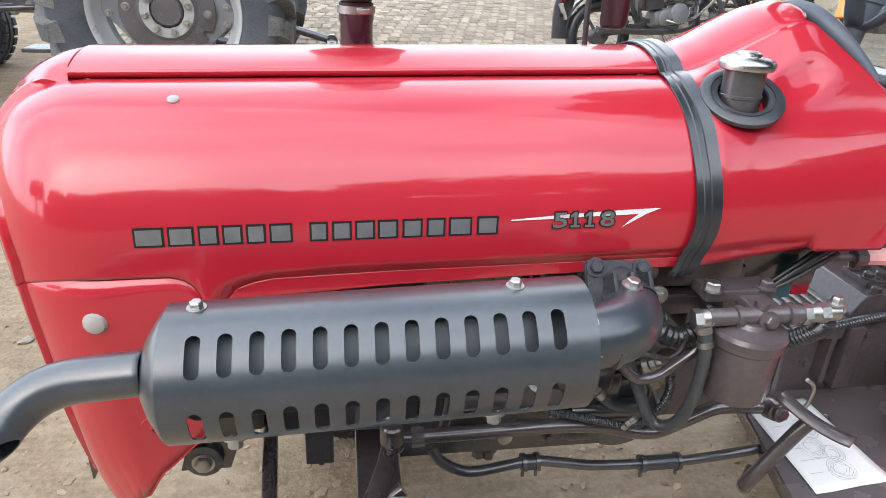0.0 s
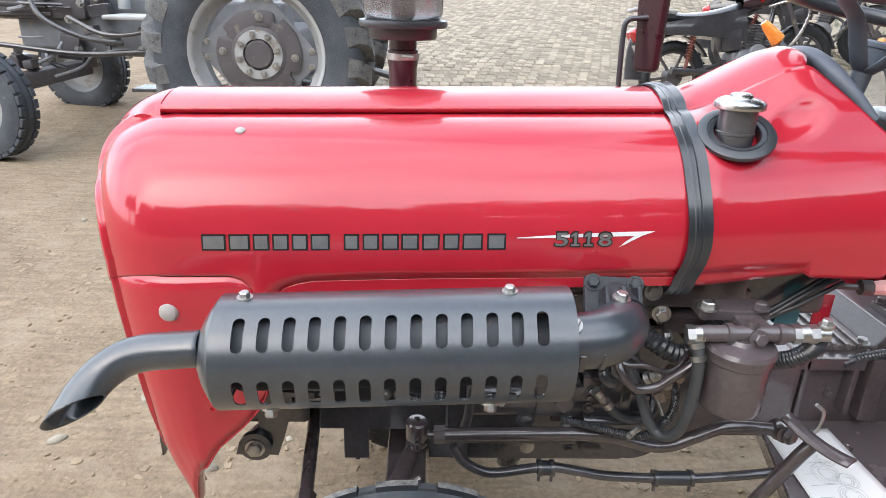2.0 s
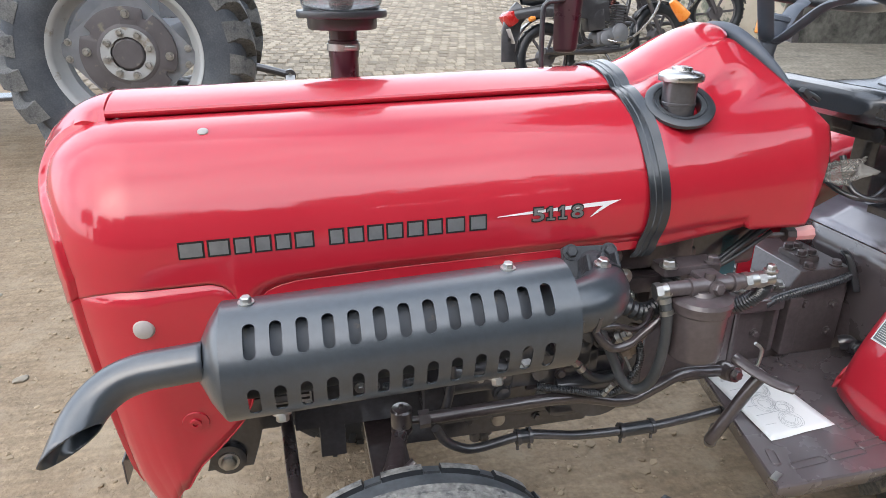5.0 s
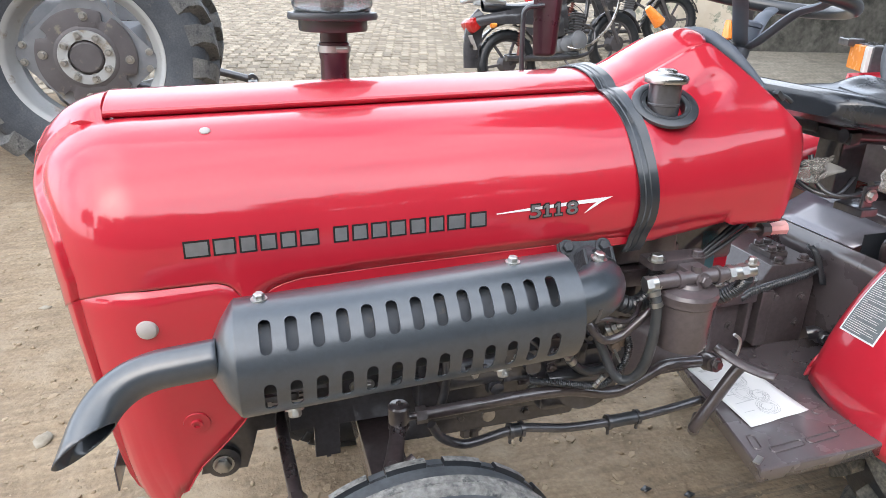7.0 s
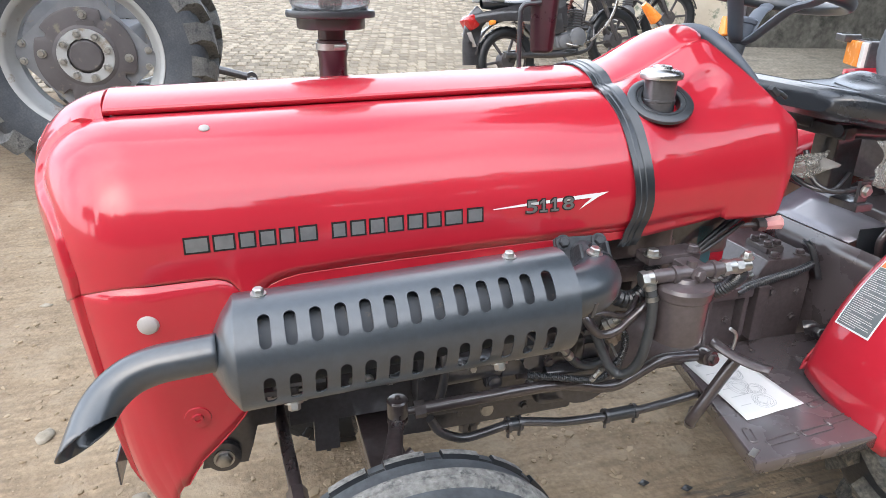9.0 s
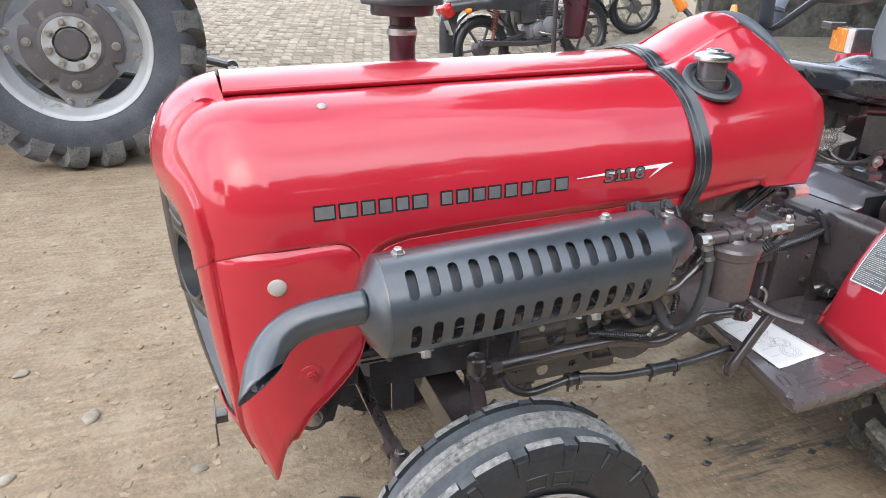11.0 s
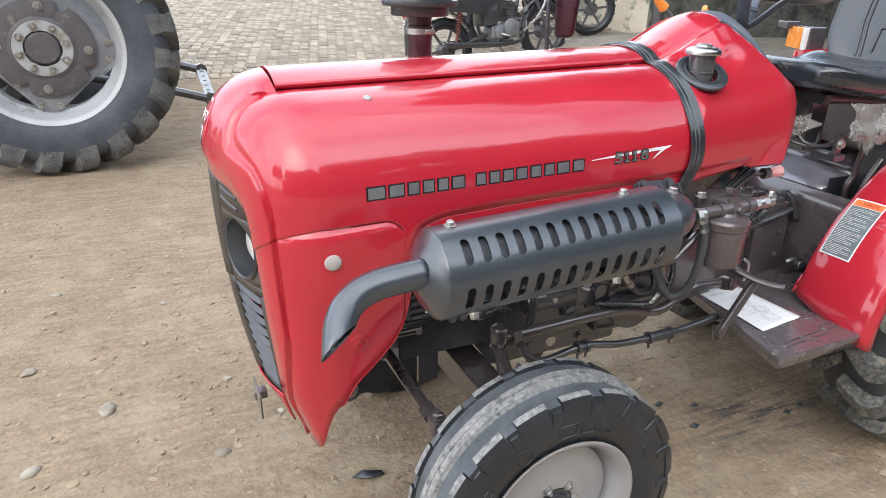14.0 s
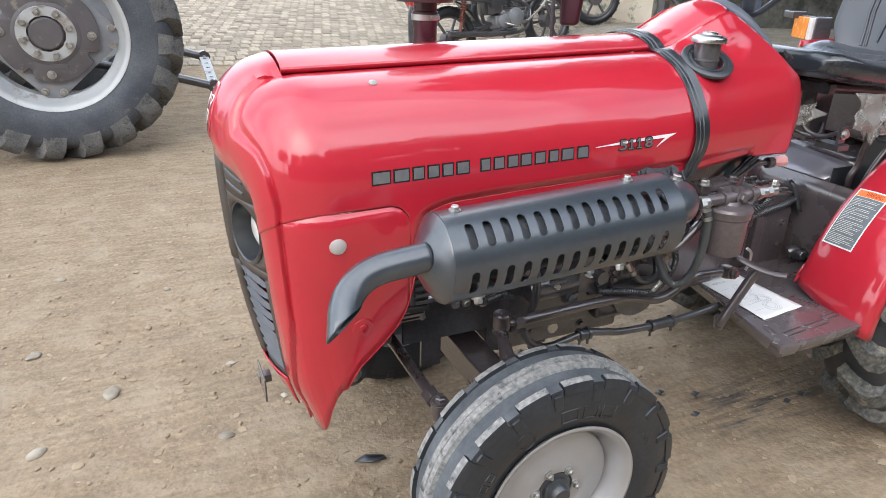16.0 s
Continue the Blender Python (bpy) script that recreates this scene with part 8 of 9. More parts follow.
# ---- motorcycles ----
def motorcycle(m, label, tank_mat):
    b = thing("motorcycle", m, label, "motorcycle", "motorcycles by the wall")
    for x, name in ((-0.62, "rear_wheel"), (0.64, "front_wheel")):
        bm = bmesh.new()
        ringv = [(x + 0.265 * math.cos(a), 0, 0.30 + 0.265 * math.sin(a)) for a in np.linspace(0, 2 * math.pi, 41)]
        tube(bm, ringv, 0.048, 12, 0, caps=False)
        w = part(name, bm, TYRE, b)
        bm = bmesh.new()
        for k in range(44):
            a = 2 * math.pi * k / 44
            box(bm, (x + 0.309 * math.cos(a), 0.014 * (1 if k % 2 else -1), 0.30 + 0.309 * math.sin(a)), (0.010, 0.046, 0.024), 0.003, (0, -math.degrees(a), 0), 1)
        tagged(part("tread_blocks", bm, TYRE, w), kind="stuff")
        bm = bmesh.new()
        ringv = [(x + 0.222 * math.cos(a), 0, 0.30 + 0.222 * math.sin(a)) for a in np.linspace(0, 2 * math.pi, 41)]
        tube(bm, ringv, 0.018, 8, 0, caps=False)
        rod(bm, (x, -0.06, 0.30), (x, 0.06, 0.30), 0.075, 24)
        for k in range(6):
            a = 2 * math.pi * k / 6
            box(bm, (x + 0.13 * math.cos(a), 0, 0.30 + 0.13 * math.sin(a)), (0.19, 0.02, 0.025), 0.004, (0, -math.degrees(a), 0))
        part("rim", bm, DISC_OLD, w)
    bm = bmesh.new()
    for pts, r in (([(-0.55, 0, 0.74), (-0.1, 0, 0.70), (0.40, 0, 0.86)], 0.02), ([(0.40, 0, 0.86), (0.30, 0, 0.55), (0.12, 0, 0.36)], 0.022), ([(-0.15, 0, 0.70), (-0.18, 0, 0.40), (0.12, 0, 0.36)], 0.02), ([(-0.62, -0.08, 0.30), (-0.18, -0.08, 0.36)], 0.02)):
        tube(bm, pts, r, 10, 4)
    part("frame", bm, BLACK_IRON, b)
    bm = bmesh.new()
    box(bm, (0.08, 0, 0.385), (0.36, 0.19, 0.15), 0.05)
    engine = part("engine", bm, CAST_GREY, b, "silver-grey finned engine")
    bm = bmesh.new()
    lathe(bm, [(0, 0.030), (0.045, 0.030), (0.060, 0.022), (0.088, 0.018), (0.095, 0.008), (0.098, 0)], (0.155, -0.094, 0.395), 28, along((0, -1, 0)))
    part("clutch_cover", bm, CAST_GREY, engine)
    bm = bmesh.new()
    lathe(bm, [(0, 0.026), (0.055, 0.024), (0.068, 0.014), (0.070, 0)], (0.0, -0.094, 0.380), 28, along((0, -1, 0)))
    part("side_cover", bm, CAST_GREY, engine)
    bm = bmesh.new()
    box(bm, (0.20, 0, 0.55), (0.10, 0.11, 0.22), 0.015, (0, 15, 0))
    part("cylinder", bm, CAST_GREY, engine)
    for k in range(8):
        bm = bmesh.new()
        box(bm, (0.175 + 0.007 * k, 0, 0.475 + 0.024 * k), (0.135, 0.145, 0.008), 0.002, (0, 15, 0))
        part("cooling_fin", bm, DISC_OLD, engine)
    bm = bmesh.new()
    tube(bm, [(0.12, -0.02, 0.60), (0.06, -0.03, 0.60), (0.0, -0.03, 0.61)], 0.028, 12, 4)
    box(bm, (0.05, -0.03, 0.57), (0.05, 0.06, 0.07), 0.012)
    part("carburettor", bm, DISC_OLD, engine)
    bm = bmesh.new()
    rod(bm, (0.02, -0.10, 0.29), (0.02, -0.26, 0.29), 0.014)
    part("foot_peg", bm, RUBBER, b)
    bm = bmesh.new()
    tube(bm, [(0.0, -0.12, 0.36), (0.07, -0.16, 0.33), (0.17, -0.17, 0.31)], 0.008, 8, 4)
    part("gear_lever", bm, CHROME, b)
    bm = bmesh.new()
    box(bm, (-0.32, 0.07, 0.33), (0.56, 0.03, 0.075), 0.015, (0, 4, 0))
    part("chain_case", bm, BLACK_IRON, b)
    bm = bmesh.new()
    box(bm, (-0.10, -0.02, 0.56), (0.20, 0.20, 0.20), 0.03)
    part("air_box", bm, BLACK_IRON, b)
    bm = bmesh.new()
    tube(bm, [(0.25, -0.05, 0.55), (0.36, -0.08, 0.45), (0.25, -0.12, 0.27), (-0.10, -0.14, 0.27), (-0.70, -0.15, 0.36)], [0.014, 0.014, 0.016, 0.026, 0.028], 12, 5)
    part("exhaust", bm, BLACK_IRON, b)
    bm = bmesh.new()
    rows = []
    for q in np.linspace(0, 1, 12):
        x = -0.80 + 0.84 * q
        z = 0.85 - 0.05 * math.sin(math.pi * q) + 0.03 * (1 - q) ** 2
        w = (0.13 - 0.03 * q) * min(1.0, (0.05 + 5 * q) ** 0.5, (0.1 + 6 * (1 - q)) ** 0.5)
        rows.append([(x, w * math.sin(a), z - 0.03 + 0.05 * math.cos(a)) for a in np.linspace(-math.pi, math.pi, 15)])
    grid(bm, rows)
    part("seat", bm, VINYL, b, "long black bike seat")
    bm = bmesh.new()
    rows = []
    for q in np.linspace(0, 1, 12):
        x = 0.04 + 0.42 * q
        r = 0.12 * math.sin(math.pi * (0.12 + 0.85 * q)) ** 0.6
        rows.append([(x, r * math.sin(a), 0.86 + 0.05 * q + r * 0.75 * math.cos(a)) for a in np.linspace(-math.pi, math.pi, 17)])
    grid(bm, rows)
    part("tank", bm, tank_mat, b, "glossy dark fuel tank with a red flash")
    bm = bmesh.new()
    rows = []
    for q in np.linspace(0, 1, 10):
        x = -0.93 + 0.99 * q
        w = 0.10 + 0.05 * math.sin(math.pi * q)
        z0, z1 = 0.68 - 0.16 * q ** 1.6, 0.765 + 0.04 * q
        rows.append([(x, -w + 0.02, z1), (x, -w, (z0 + z1) / 2), (x, -w + 0.01, z0), (x, w - 0.01, z0), (x, w, (z0 + z1) / 2), (x, w - 0.02, z1), (x, -w + 0.02, z1)])
    grid(bm, rows)
    part("side_panel", bm, BLACK_IRON, b, "black tail and side panels")
    for sg in (-1, 1):
        bm = bmesh.new()
        tube(bm, [(-0.62, sg * 0.11, 0.84), (-0.80, sg * 0.13, 0.90), (-0.95, sg * 0.10, 0.915), (-0.985, 0.0, 0.905)], 0.016, 10, 5)
        box(bm, (-0.72, sg * 0.115, 0.865), (0.22, 0.022, 0.035), 0.008, (0, 12, 0))
        part("grab_rail", bm, RIM_OLD, b, "pale cast grab rail")
    bm = bmesh.new()
    box(bm, (0.26, -0.118, 0.90), (0.20, 0.01, 0.03), 0.003, (0, -28, 0))
    part("tank_flash", bm, TAIL_RED, b)
    bm = bmesh.new()
    rod(bm, (-0.56, -0.12, 0.34), (-0.44, -0.12, 0.70), 0.016)
    for k in range(9):
        q = 0.3 + 0.06 * k
        p = Vector((-0.56, -0.12, 0.34)).lerp(Vector((-0.44, -0.12, 0.70)), q)
        lathe(bm, [(0.028, -0.005), (0.036, 0), (0.028, 0.005)], p, 16, along((0.14, 0, 0.34)))
    part("shock_absorber", bm, material("rusty_spring", (0.16, 0.05, 0.04), (0.24, 0.09, 0.07), 20.0, (0.5, 0.6)) if "rusty_spring" not in bpy.data.materials else bpy.data.materials["rusty_spring"], b, "rust-red spring")
    bm = bmesh.new()
    rows = []
    for a in np.linspace(math.radians(20), math.radians(165), 12):
        rows.append([(-0.62 + 0.34 * math.cos(a), y, 0.32 + 0.34 * math.sin(a)) for y in (-0.06, 0, 0.06)])
    grid(bm, rows)
    part("mudguard", bm, BLACK_IRON, b, thick=0.004)
    bm = bmesh.new()
    box(bm, (-0.945, 0, 0.695), (0.11, 0.20, 0.13), 0.035, (0, -25, 0))
    part("tail_lamp", bm, TAIL_RED, b, "red tail lamp")
    bm = bmesh.new()
    box(bm, (-0.975, 0, 0.545), (0.012, 0.20, 0.14), 0.004, (0, -14, 0))
    pl = part("number_plate", bm, WHITE_PLASTIC, b, "white number plate with dark bars")
    for k in range(2):
        bm = bmesh.new()
        box(bm, (-0.976 - 0.012 * (1 - k), 0, 0.518 + 0.055 * k), (0.006, 0.15, 0.03), 0.001, (0, -14, 0))
        part("plate_bar", bm, BLACK_INK, pl)
    bm = bmesh.new()
    tube(bm, [(-0.80, 0, 0.76), (-0.90, 0, 0.68), (-0.955, 0, 0.52), (-0.985, 0, 0.32)], 0.035, 10, 4, flat=2.6)
    part("rear_flap", bm, BLACK_IRON, b)
    for sg in (-1, 1):
        bm = bmesh.new()
        lathe(bm, [(0, 0.03), (0.02, 0.025), (0.024, 0), (0.018, -0.03), (0, -0.03)], (-0.80, sg * 0.17, 0.665), 16, along((-1, 0, 0)))
        part("turn_lamp", bm, ORANGE, b)
    bm = bmesh.new()
    for sg in (-0.08, 0.08):
        rod(bm, (0.64, sg, 0.30), (0.42, sg, 0.92), 0.02)
    tube(bm, [(0.20, -0.34, 1.0), (0.34, -0.26, 1.02), (0.42, 0, 0.96), (0.34, 0.26, 1.02), (0.20, 0.34, 1.0)], 0.013, 10, 5)
    part("fork_and_handlebar", bm, DISC_OLD, b)
    bm = bmesh.new()
    lathe(bm, [(0, 0.06), (0.07, 0.05), (0.085, 0.0), (0.06, -0.06), (0, -0.07)], (0.54, 0, 0.85), 24, along((1, 0, 0)))
    part("headlamp", bm, ASPHALT_GREY, b)
    bm = bmesh.new()
    rows = []
    for a in np.linspace(math.radians(10), math.radians(140), 10):
        rows.append([(0.64 + 0.33 * math.cos(a), y, 0.30 + 0.33 * math.sin(a)) for y in (-0.05, 0, 0.05)])
    grid(bm, rows)
    part("front_mudguard", bm, BLACK_IRON, b, thick=0.004)
    bm = bmesh.new()
    tube(bm, [(0.26, -0.10, 0.80), (0.36, -0.24, 0.82), (0.46, -0.33, 0.78), (0.47, -0.34, 0.68), (0.40, -0.28, 0.50), (0.30, -0.14, 0.36), (0.26, -0.06, 0.33)], 0.014, 10, 5)
    part("crash_guard", bm, CHROME, b)
    bm = bmesh.new()
    rod(bm, (-0.05, -0.1, 0.28), (0.02, -0.26, 0.012), 0.012)
    part("side_stand", bm, BLACK_IRON, b)
    return b


motorcycle(pose(3.472, 5.99, lift(3.46, 5.90) - 0.01, -7, -7.4, 8) @ Matrix.Scale(1.2, 4), "black commuter motorcycle with red flashes on brick paving", MAROON)
motorcycle(pose(4.55, 6.75, lift(4.55, 6.75) - 0.01, 0, -7.4, -20) @ Matrix.Scale(1.12, 4), "second dark motorcycle parked beside the wall", ASPHALT_GREY)

# ---- walls and distance ----
def wall(name, p, q, h, t, mat, label):
    a, b = Vector((*p, 0)), Vector((*q, 0))
    d = (b - a)
    bm_ = bmesh.new()
    n = 24
    rows = []
    side = Vector((-d.y, d.x, 0)).normalized() * t
    for i in range(n + 1):
        c = a + d * (i / n)
        z = lift(c.x, c.y) - 0.3
        wob = 0.012 * noise.noise(c * 0.9)
        top = z + 0.3 + h + 0.02 * noise.noise(c * 1.7)
        rows.append([tuple(c - side * 0.0 + side * wob + Vector((0, 0, z))), tuple(c + side * wob * 1.4 + Vector((0, 0, (z + top) / 2))), tuple(c + side * wob + Vector((0, 0, top))), tuple(c + side + Vector((0, 0, top))), tuple(c + side + Vector((0, 0, z)))])
    vs = grid(bm_, rows)
    bm_.faces.new(vs[0])
    bm_.faces.new(vs[-1][::-1])
    ob = part(name, bm_, mat, None)
    return tagged(ob, label, "wall", kind="structure")


wall("wall_yard", (6.1, 6.05), (16.0, 5.0), 2.9, 0.25, CONCRETE, "grey rendered yard wall with moss and stains")
wall("wall_pale", (5.3, 7.7), (6.06, 6.35), 2.9, 0.25, PALE_WALL, "pale flaking plastered wall with faded paint")
bm = bmesh.new()
box(bm, (6.06, 6.12, lift(6.06, 6.12) + 1.2), (0.10, 0.12, 2.6), 0.01)
tagged(part("wall_post", bm, DISC_OLD, None), "dark upright post at the wall's end", "post", kind="structure")


# concrete in front of the wall
bm = bmesh.new()
grid(bm, [[(x, y, lift(x, y) + 0.022) for x in np.linspace(3.9, 16.0, 40)] for y in np.linspace(2.0, 6.3, 24)])
tagged(part("pavement", bm, APRON, None, thick=0.06, flip=True), "grey trodden concrete in front of the yard wall", "pavement", kind="structure")

# ---- loose stones and scraps ----
def stone(name, x, y, s, mat, seed, label, flat=0.55):
    b = bmesh.new()
    bmesh.ops.create_icosphere(b, subdivisions=2, radius=1.0)
    r = random.Random(seed)
    o = Vector((r.random() * 9, r.random() * 9, r.random() * 9))
    for v in b.verts:
        k = 1 + 0.35 * noise.noise(v.co * 1.3 + o)
        v.co = Vector((v.co.x * s * k, v.co.y * s * 0.7 * k, v.co.z * s * flat * k))
    b.transform(pose(x, y, dirt_height(x, y) + s * flat * 0.25, 0, 0, r.uniform(0, 180)))
    return tagged(part(name, b, mat, None, sharp=60), label, "stone", "loose stones")


for i, (x, y, s) in enumerate(((-0.634, 0.347, 0.026), (-0.971, 0.736, 0.042), (-0.568, 0.767, 0.020), (-0.30, 0.62, 0.018), (-1.202, 1.769, 0.026), (-1.176, 0.48, 0.032), (-0.42, 0.50, 0.016), (-1.243, 1.097, 0.030), (-0.16, 0.95, 0.024),
                                (-1.6, 1.9, 0.022), (-2.1, 2.6, 0.026), (-0.75, 1.5, 0.02), (-1.9, 1.2, 0.022))):
    stone("stone", x, y, s, STONE, 20 + i, "small pale stone lying in the sandy earth", 0.32)
bm = bmesh.new()
c = Vector((-0.25, 0.065, dirt_height(-0.25, 0.065) + 0.008))
pts = [Vector((-0.045, 0.012, 0)), Vector((-0.01, 0.022, 0.006)), Vector((0.045, 0.004, 0.002)), Vector((0.05, -0.012, 0)), Vector((0.0, -0.016, 0.004))]
bm.faces.new([bm.verts.new(c + p) for p in pts])
tagged(part("plastic_scrap", bm, RUBBER, None, thick=0.004), "torn scrap of black plastic on the earth", "scrap")
for x, y in ((0.818, -0.003), (0.846, -0.15), (0.93, -0.06), (1.22, -0.21), (1.30, -0.20)):
    bm = bmesh.new()
    c = Vector((x, y, dirt_height(x, y) + 0.006))
    bm.faces.new([bm.verts.new(c + Vector(p)) for p in ((-0.016, 0.004, 0), (0.004, 0.012, 0.004), (0.018, -0.004, 0.002), (-0.004, -0.010, 0))])
    tagged(part("rubber_scrap", bm, RUBBER, None, thick=0.004), "small black rubber scrap on the earth", "scrap", "rubber scraps")
# crumbs of earth, past counting
rng = random.Random(11)
t = bmesh.new()
bmesh.ops.create_icosphere(t, subdivisions=1, radius=1.0)
base_v = [v.co.copy() for v in t.verts]
base_f = [[v.index for v in f.verts] for f in t.faces]
t.free()
cv, cf = [], []
for k in range(6500):
    x, y = rng.uniform(-3.0, 2.0), rng.uniform(-0.6, 4.5) if k % 3 else rng.uniform(-0.4, 1.6)
    s = 0.002 + 0.010 * rng.random() ** 5
    a = rng.uniform(0, 6.28)
    z = dirt_height(x, y)
    o = len(cv)
    sx, sy, sz = s * rng.uniform(0.7, 1.5), s * rng.uniform(0.6, 1.2), s * rng.uniform(0.4, 0.8)
    for v in base_v:
        j = 1 + 0.25 * rng.uniform(-1, 1)
        cv.append((x + (v.x * sx * math.cos(a) - v.y * sy * math.sin(a)) * j, y + (v.x * sx * math.sin(a) + v.y * sy * math.cos(a)) * j, z + v.z * sz * j + sz * 0.3))
    cf += [[o + i for i in f] for f in base_f]
for k in range(2600):
    x, y = rng.uniform(-2.6, 1.9), rng.uniform(-0.75, 3.4)
    if noise.noise(Vector((x * 1.7, y * 2.4, 7.0))) < -0.05:
        continue
    s = 0.004 + 0.016 * rng.random() ** 3.5
    z, n, a0, long = dirt_height(x, y), rng.randrange(5, 8), rng.uniform(0, 6.28), rng.uniform(1.0, 1.9)
    ring = [(s * long * rng.uniform(0.65, 1.1) * math.cos(6.283 * i / n), s * rng.uniform(0.65, 1.1) * math.sin(6.283 * i / n)) for i in range(n)]
    tx, ty = rng.uniform(-0.10, 0.10), rng.uniform(-0.10, 0.10)
    o = len(cv)
    for k2, h in ((1.12, -0.004), (1.0, 0.0008 + 0.05 * s), (0.78, 0.0012 + 0.09 * s)):
        for u, w in ring:
            dx, dy = k2 * (u * math.cos(a0) - w * math.sin(a0)), k2 * (u * math.sin(a0) + w * math.cos(a0))
            cv.append((x + dx, y + dy, z + h + tx * dx + ty * dy))
    for q in (0, n):
        cf += [[o + q + i, o + q + (i + 1) % n, o + q + n + (i + 1) % n, o + q + n + i] for i in range(n)]
    cf.append([o + 2 * n + i for i in range(n)])
me = bpy.data.meshes.new("earth_crumbs")
me.from_pydata(cv, [], cf)
me.materials.append(CLOD)
tagged(new("earth_crumbs", me), "crumbs of dry earth and grit strewn over the yard", "crumbs", kind="stuff")


# ---- trees seen in the paint, and added walls out of view ----
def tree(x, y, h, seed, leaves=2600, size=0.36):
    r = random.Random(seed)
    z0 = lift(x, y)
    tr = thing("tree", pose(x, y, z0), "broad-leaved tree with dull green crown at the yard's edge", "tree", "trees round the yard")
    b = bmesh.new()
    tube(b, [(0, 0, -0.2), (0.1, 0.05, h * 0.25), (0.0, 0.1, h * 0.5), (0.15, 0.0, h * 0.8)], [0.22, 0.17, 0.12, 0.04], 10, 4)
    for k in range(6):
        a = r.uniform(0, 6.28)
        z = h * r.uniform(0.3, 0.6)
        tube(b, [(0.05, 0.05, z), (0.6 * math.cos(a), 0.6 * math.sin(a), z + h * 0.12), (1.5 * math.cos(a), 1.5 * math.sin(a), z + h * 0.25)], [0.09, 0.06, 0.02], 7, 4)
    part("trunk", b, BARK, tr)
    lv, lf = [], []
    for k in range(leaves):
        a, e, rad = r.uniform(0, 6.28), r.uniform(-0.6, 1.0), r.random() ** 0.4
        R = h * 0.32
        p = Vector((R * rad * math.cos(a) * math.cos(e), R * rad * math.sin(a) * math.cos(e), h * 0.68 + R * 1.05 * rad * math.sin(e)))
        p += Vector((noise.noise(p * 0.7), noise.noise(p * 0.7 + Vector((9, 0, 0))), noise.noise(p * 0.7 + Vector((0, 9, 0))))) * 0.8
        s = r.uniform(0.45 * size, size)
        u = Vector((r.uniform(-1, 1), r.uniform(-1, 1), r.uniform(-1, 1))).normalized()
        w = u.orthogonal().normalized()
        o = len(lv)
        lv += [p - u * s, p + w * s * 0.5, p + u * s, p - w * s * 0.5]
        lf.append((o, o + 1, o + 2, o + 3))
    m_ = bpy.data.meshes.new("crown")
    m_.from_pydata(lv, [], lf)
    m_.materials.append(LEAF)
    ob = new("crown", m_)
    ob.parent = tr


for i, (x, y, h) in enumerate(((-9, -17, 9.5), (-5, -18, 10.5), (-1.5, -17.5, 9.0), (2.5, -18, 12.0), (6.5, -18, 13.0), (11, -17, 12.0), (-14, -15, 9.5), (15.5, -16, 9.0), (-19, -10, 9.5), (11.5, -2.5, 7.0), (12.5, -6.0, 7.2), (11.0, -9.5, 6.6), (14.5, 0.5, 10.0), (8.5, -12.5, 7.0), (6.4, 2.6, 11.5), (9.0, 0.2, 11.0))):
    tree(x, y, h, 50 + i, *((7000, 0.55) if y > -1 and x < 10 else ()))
# added walls, out of view: they block low sky from the hood's reflections
wall("unseen_wall_side", (14.5, 5.0), (11.5, -15.0), 4.6, 0.25, CONCRETE, "unseen plain grey wall added to darken reflections in the red paint")
wall("unseen_wall_back", (22, -15.2), (-22, -15.2), 5.4, 0.25, CONCRETE, "unseen plain grey wall added to darken reflections in the red paint")


# ---- brick road: the pieces ----
def brick_mesh(name, l, w, h):
    b = bmesh.new()
    box(b, (0, 0, 0), (l, w, h), 0.012, seg=1)
    for f in b.faces:
        f.smooth = False
    m_ = bpy.data.meshes.new(name)
    b.to_mesh(m_)
    b.free()
    m_.materials.append(BRICK)
    return m_


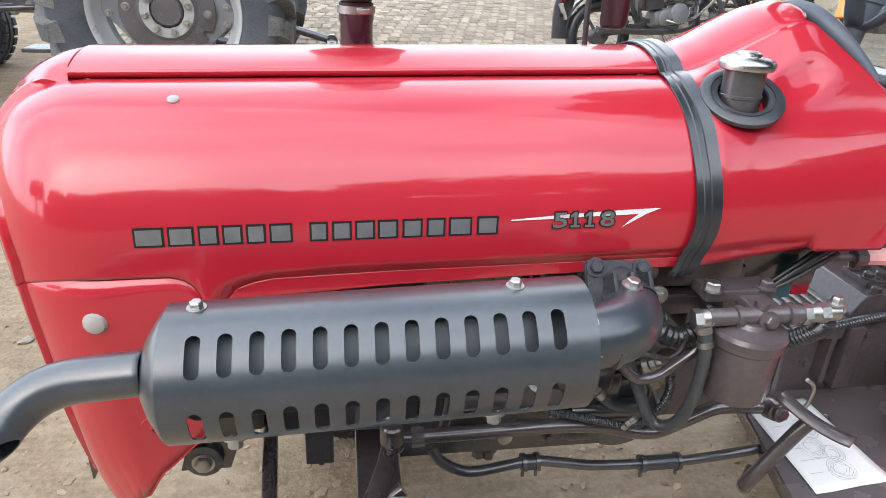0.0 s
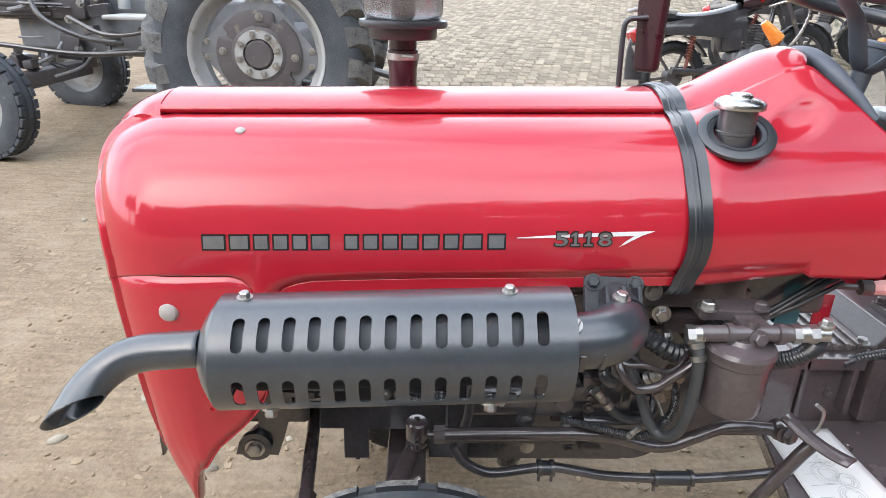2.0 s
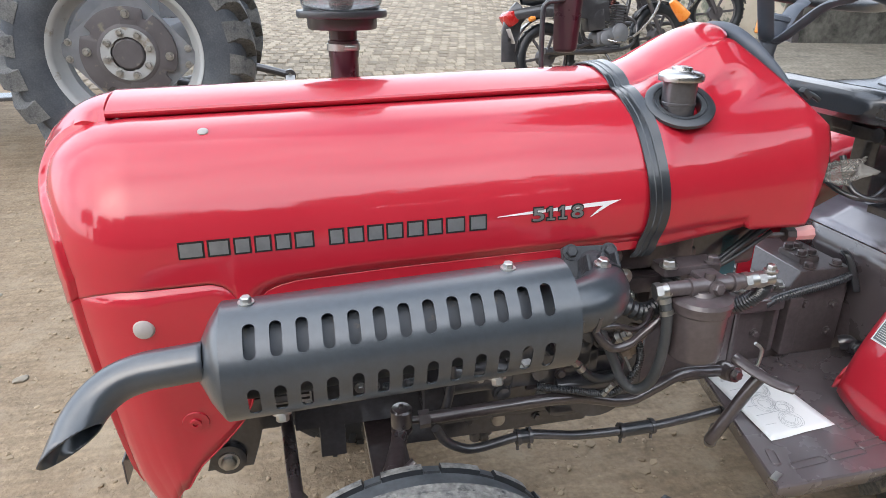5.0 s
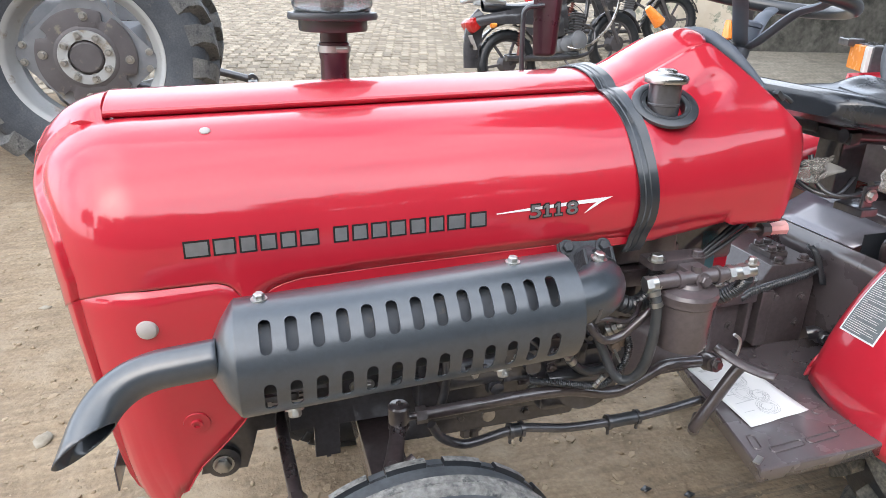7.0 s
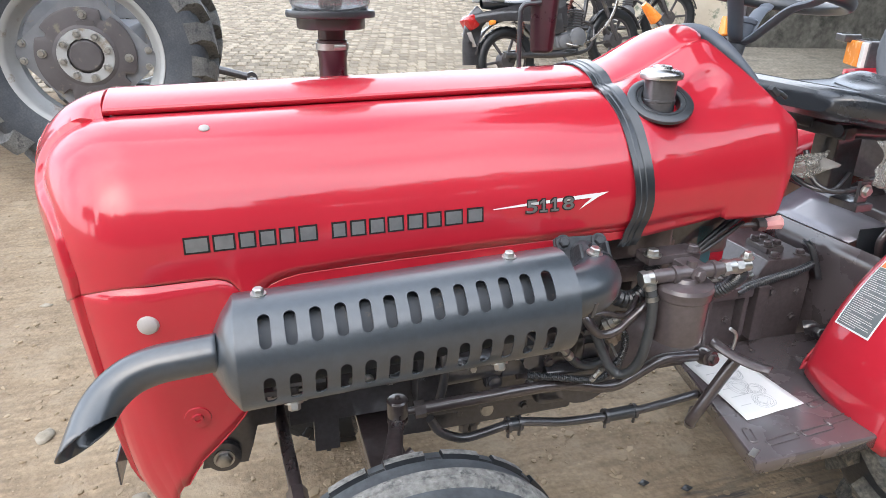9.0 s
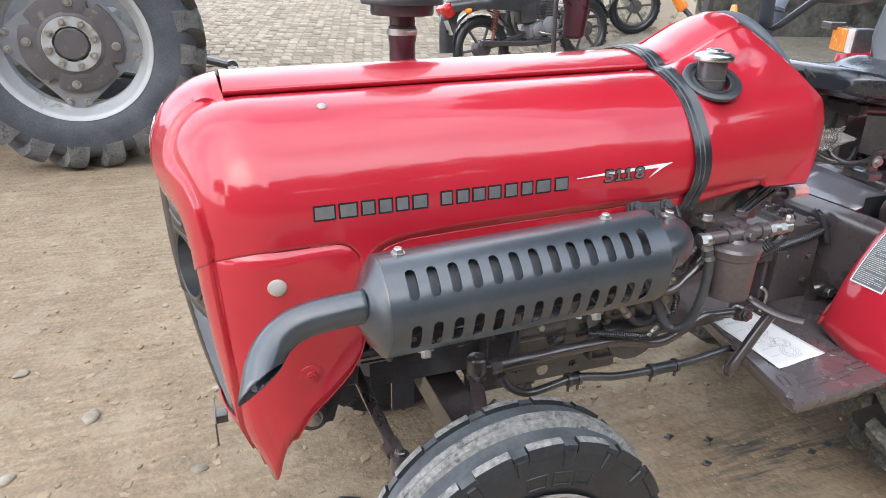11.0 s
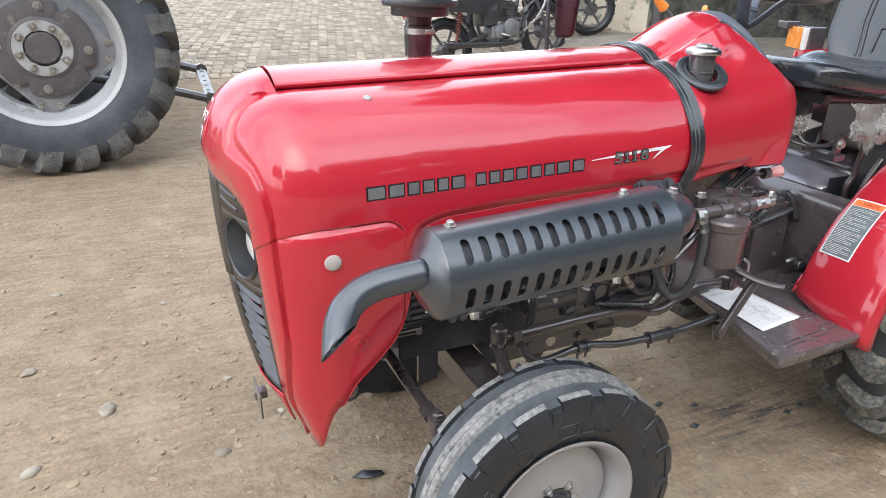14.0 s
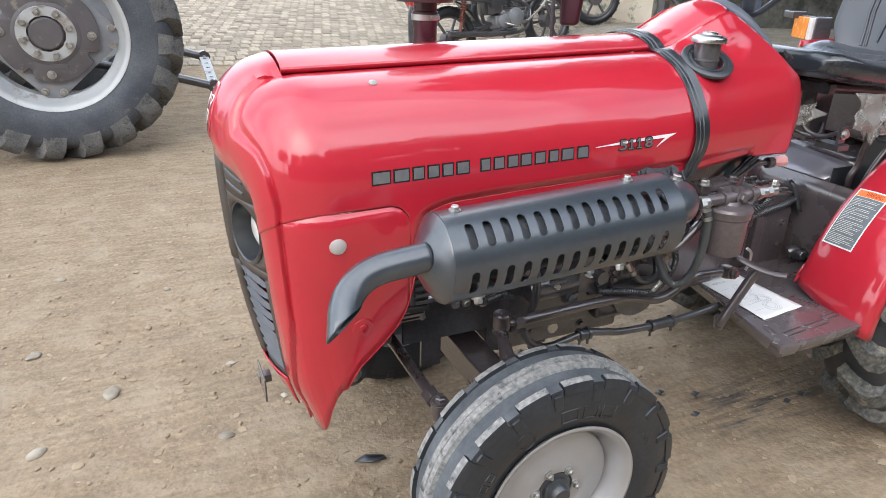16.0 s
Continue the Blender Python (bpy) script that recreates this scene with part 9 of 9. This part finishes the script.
bm = bmesh.new()
ROAD_Y0 = 6.35
rows = []
for y in np.linspace(ROAD_Y0, 30.0, 60):
    rows.append([(x, y, lift(x, y) + 0.004 + (0.0 if y > ROAD_Y0 else -0.05)) for x in np.linspace(-3.0, 16.0, 30)])
grid(bm, rows)
road = tagged(part("road", bm, MORTAR, None, thick=0.05), "road paved with worn bricks in rows", "road", kind="structure")
rng = random.Random(21)
meshes = [brick_mesh("brick", 0.116, 0.142, 0.06), brick_mesh("brick", 0.110, 0.137, 0.06), brick_mesh("brick", 0.120, 0.140, 0.06)]
far_v, far_f = [], []
count = 0
y = ROAD_Y0 + 0.08
row_i = 0
while y < 17.0:
    x_end = 6.4 + (y - 6.3) * 1.0
    x_start = -2.4 - (y - 6.3) * 0.15
    x = x_start + (0.06 if row_i % 2 else 0.0)
    while x < x_end:
        wy = y + 0.03 * math.sin(0.8 * x + 0.3 * row_i) + rng.uniform(-0.006, 0.006)
        z = lift(x, wy) - 0.018 + rng.uniform(-0.007, 0.008)
        slope = math.degrees(math.atan((lift(x, wy + 0.1) - lift(x, wy - 0.1)) / 0.2))
        m_ = pose(x, wy, z, slope + rng.uniform(-1.2, 1.2), rng.uniform(-1.5, 1.5), rng.uniform(-5, 5))
        if row_i < 5 and -0.3 < x < 5.8 and count < 300:
            ob = new("brick", meshes[rng.randrange(3)])
            ob.parent = road
            ob.matrix_basis = m_
            count += 1
        else:
            o = len(far_v)
            hx, hy = 0.057 + rng.uniform(-0.005, 0.004), 0.069 + rng.uniform(-0.005, 0.004)
            lo = [(-1, -1), (1, -1), (1, 1), (-1, 1)]
            for (sx, sy) in lo:
                far_v.append(m_ @ Vector((sx * hx, sy * hy, 0.018)))
            for (sx, sy) in lo:
                far_v.append(m_ @ Vector((sx * (hx - 0.009), sy * (hy - 0.009), 0.030)))
            far_f.append((o + 4, o + 5, o + 6, o + 7))
            for i in range(4):
                j = (i + 1) % 4
                far_f.append((o + i, o + j, o + 4 + j, o + 4 + i))
        x += 0.125
    y += 0.150
    row_i += 1
me = bpy.data.meshes.new("paving_bricks")
me.from_pydata(far_v, [], far_f)
me.materials.append(BRICK)
ob = tagged(new("paving_bricks", me), "worn paving bricks farther along the road", kind="stuff")
ob.parent = road
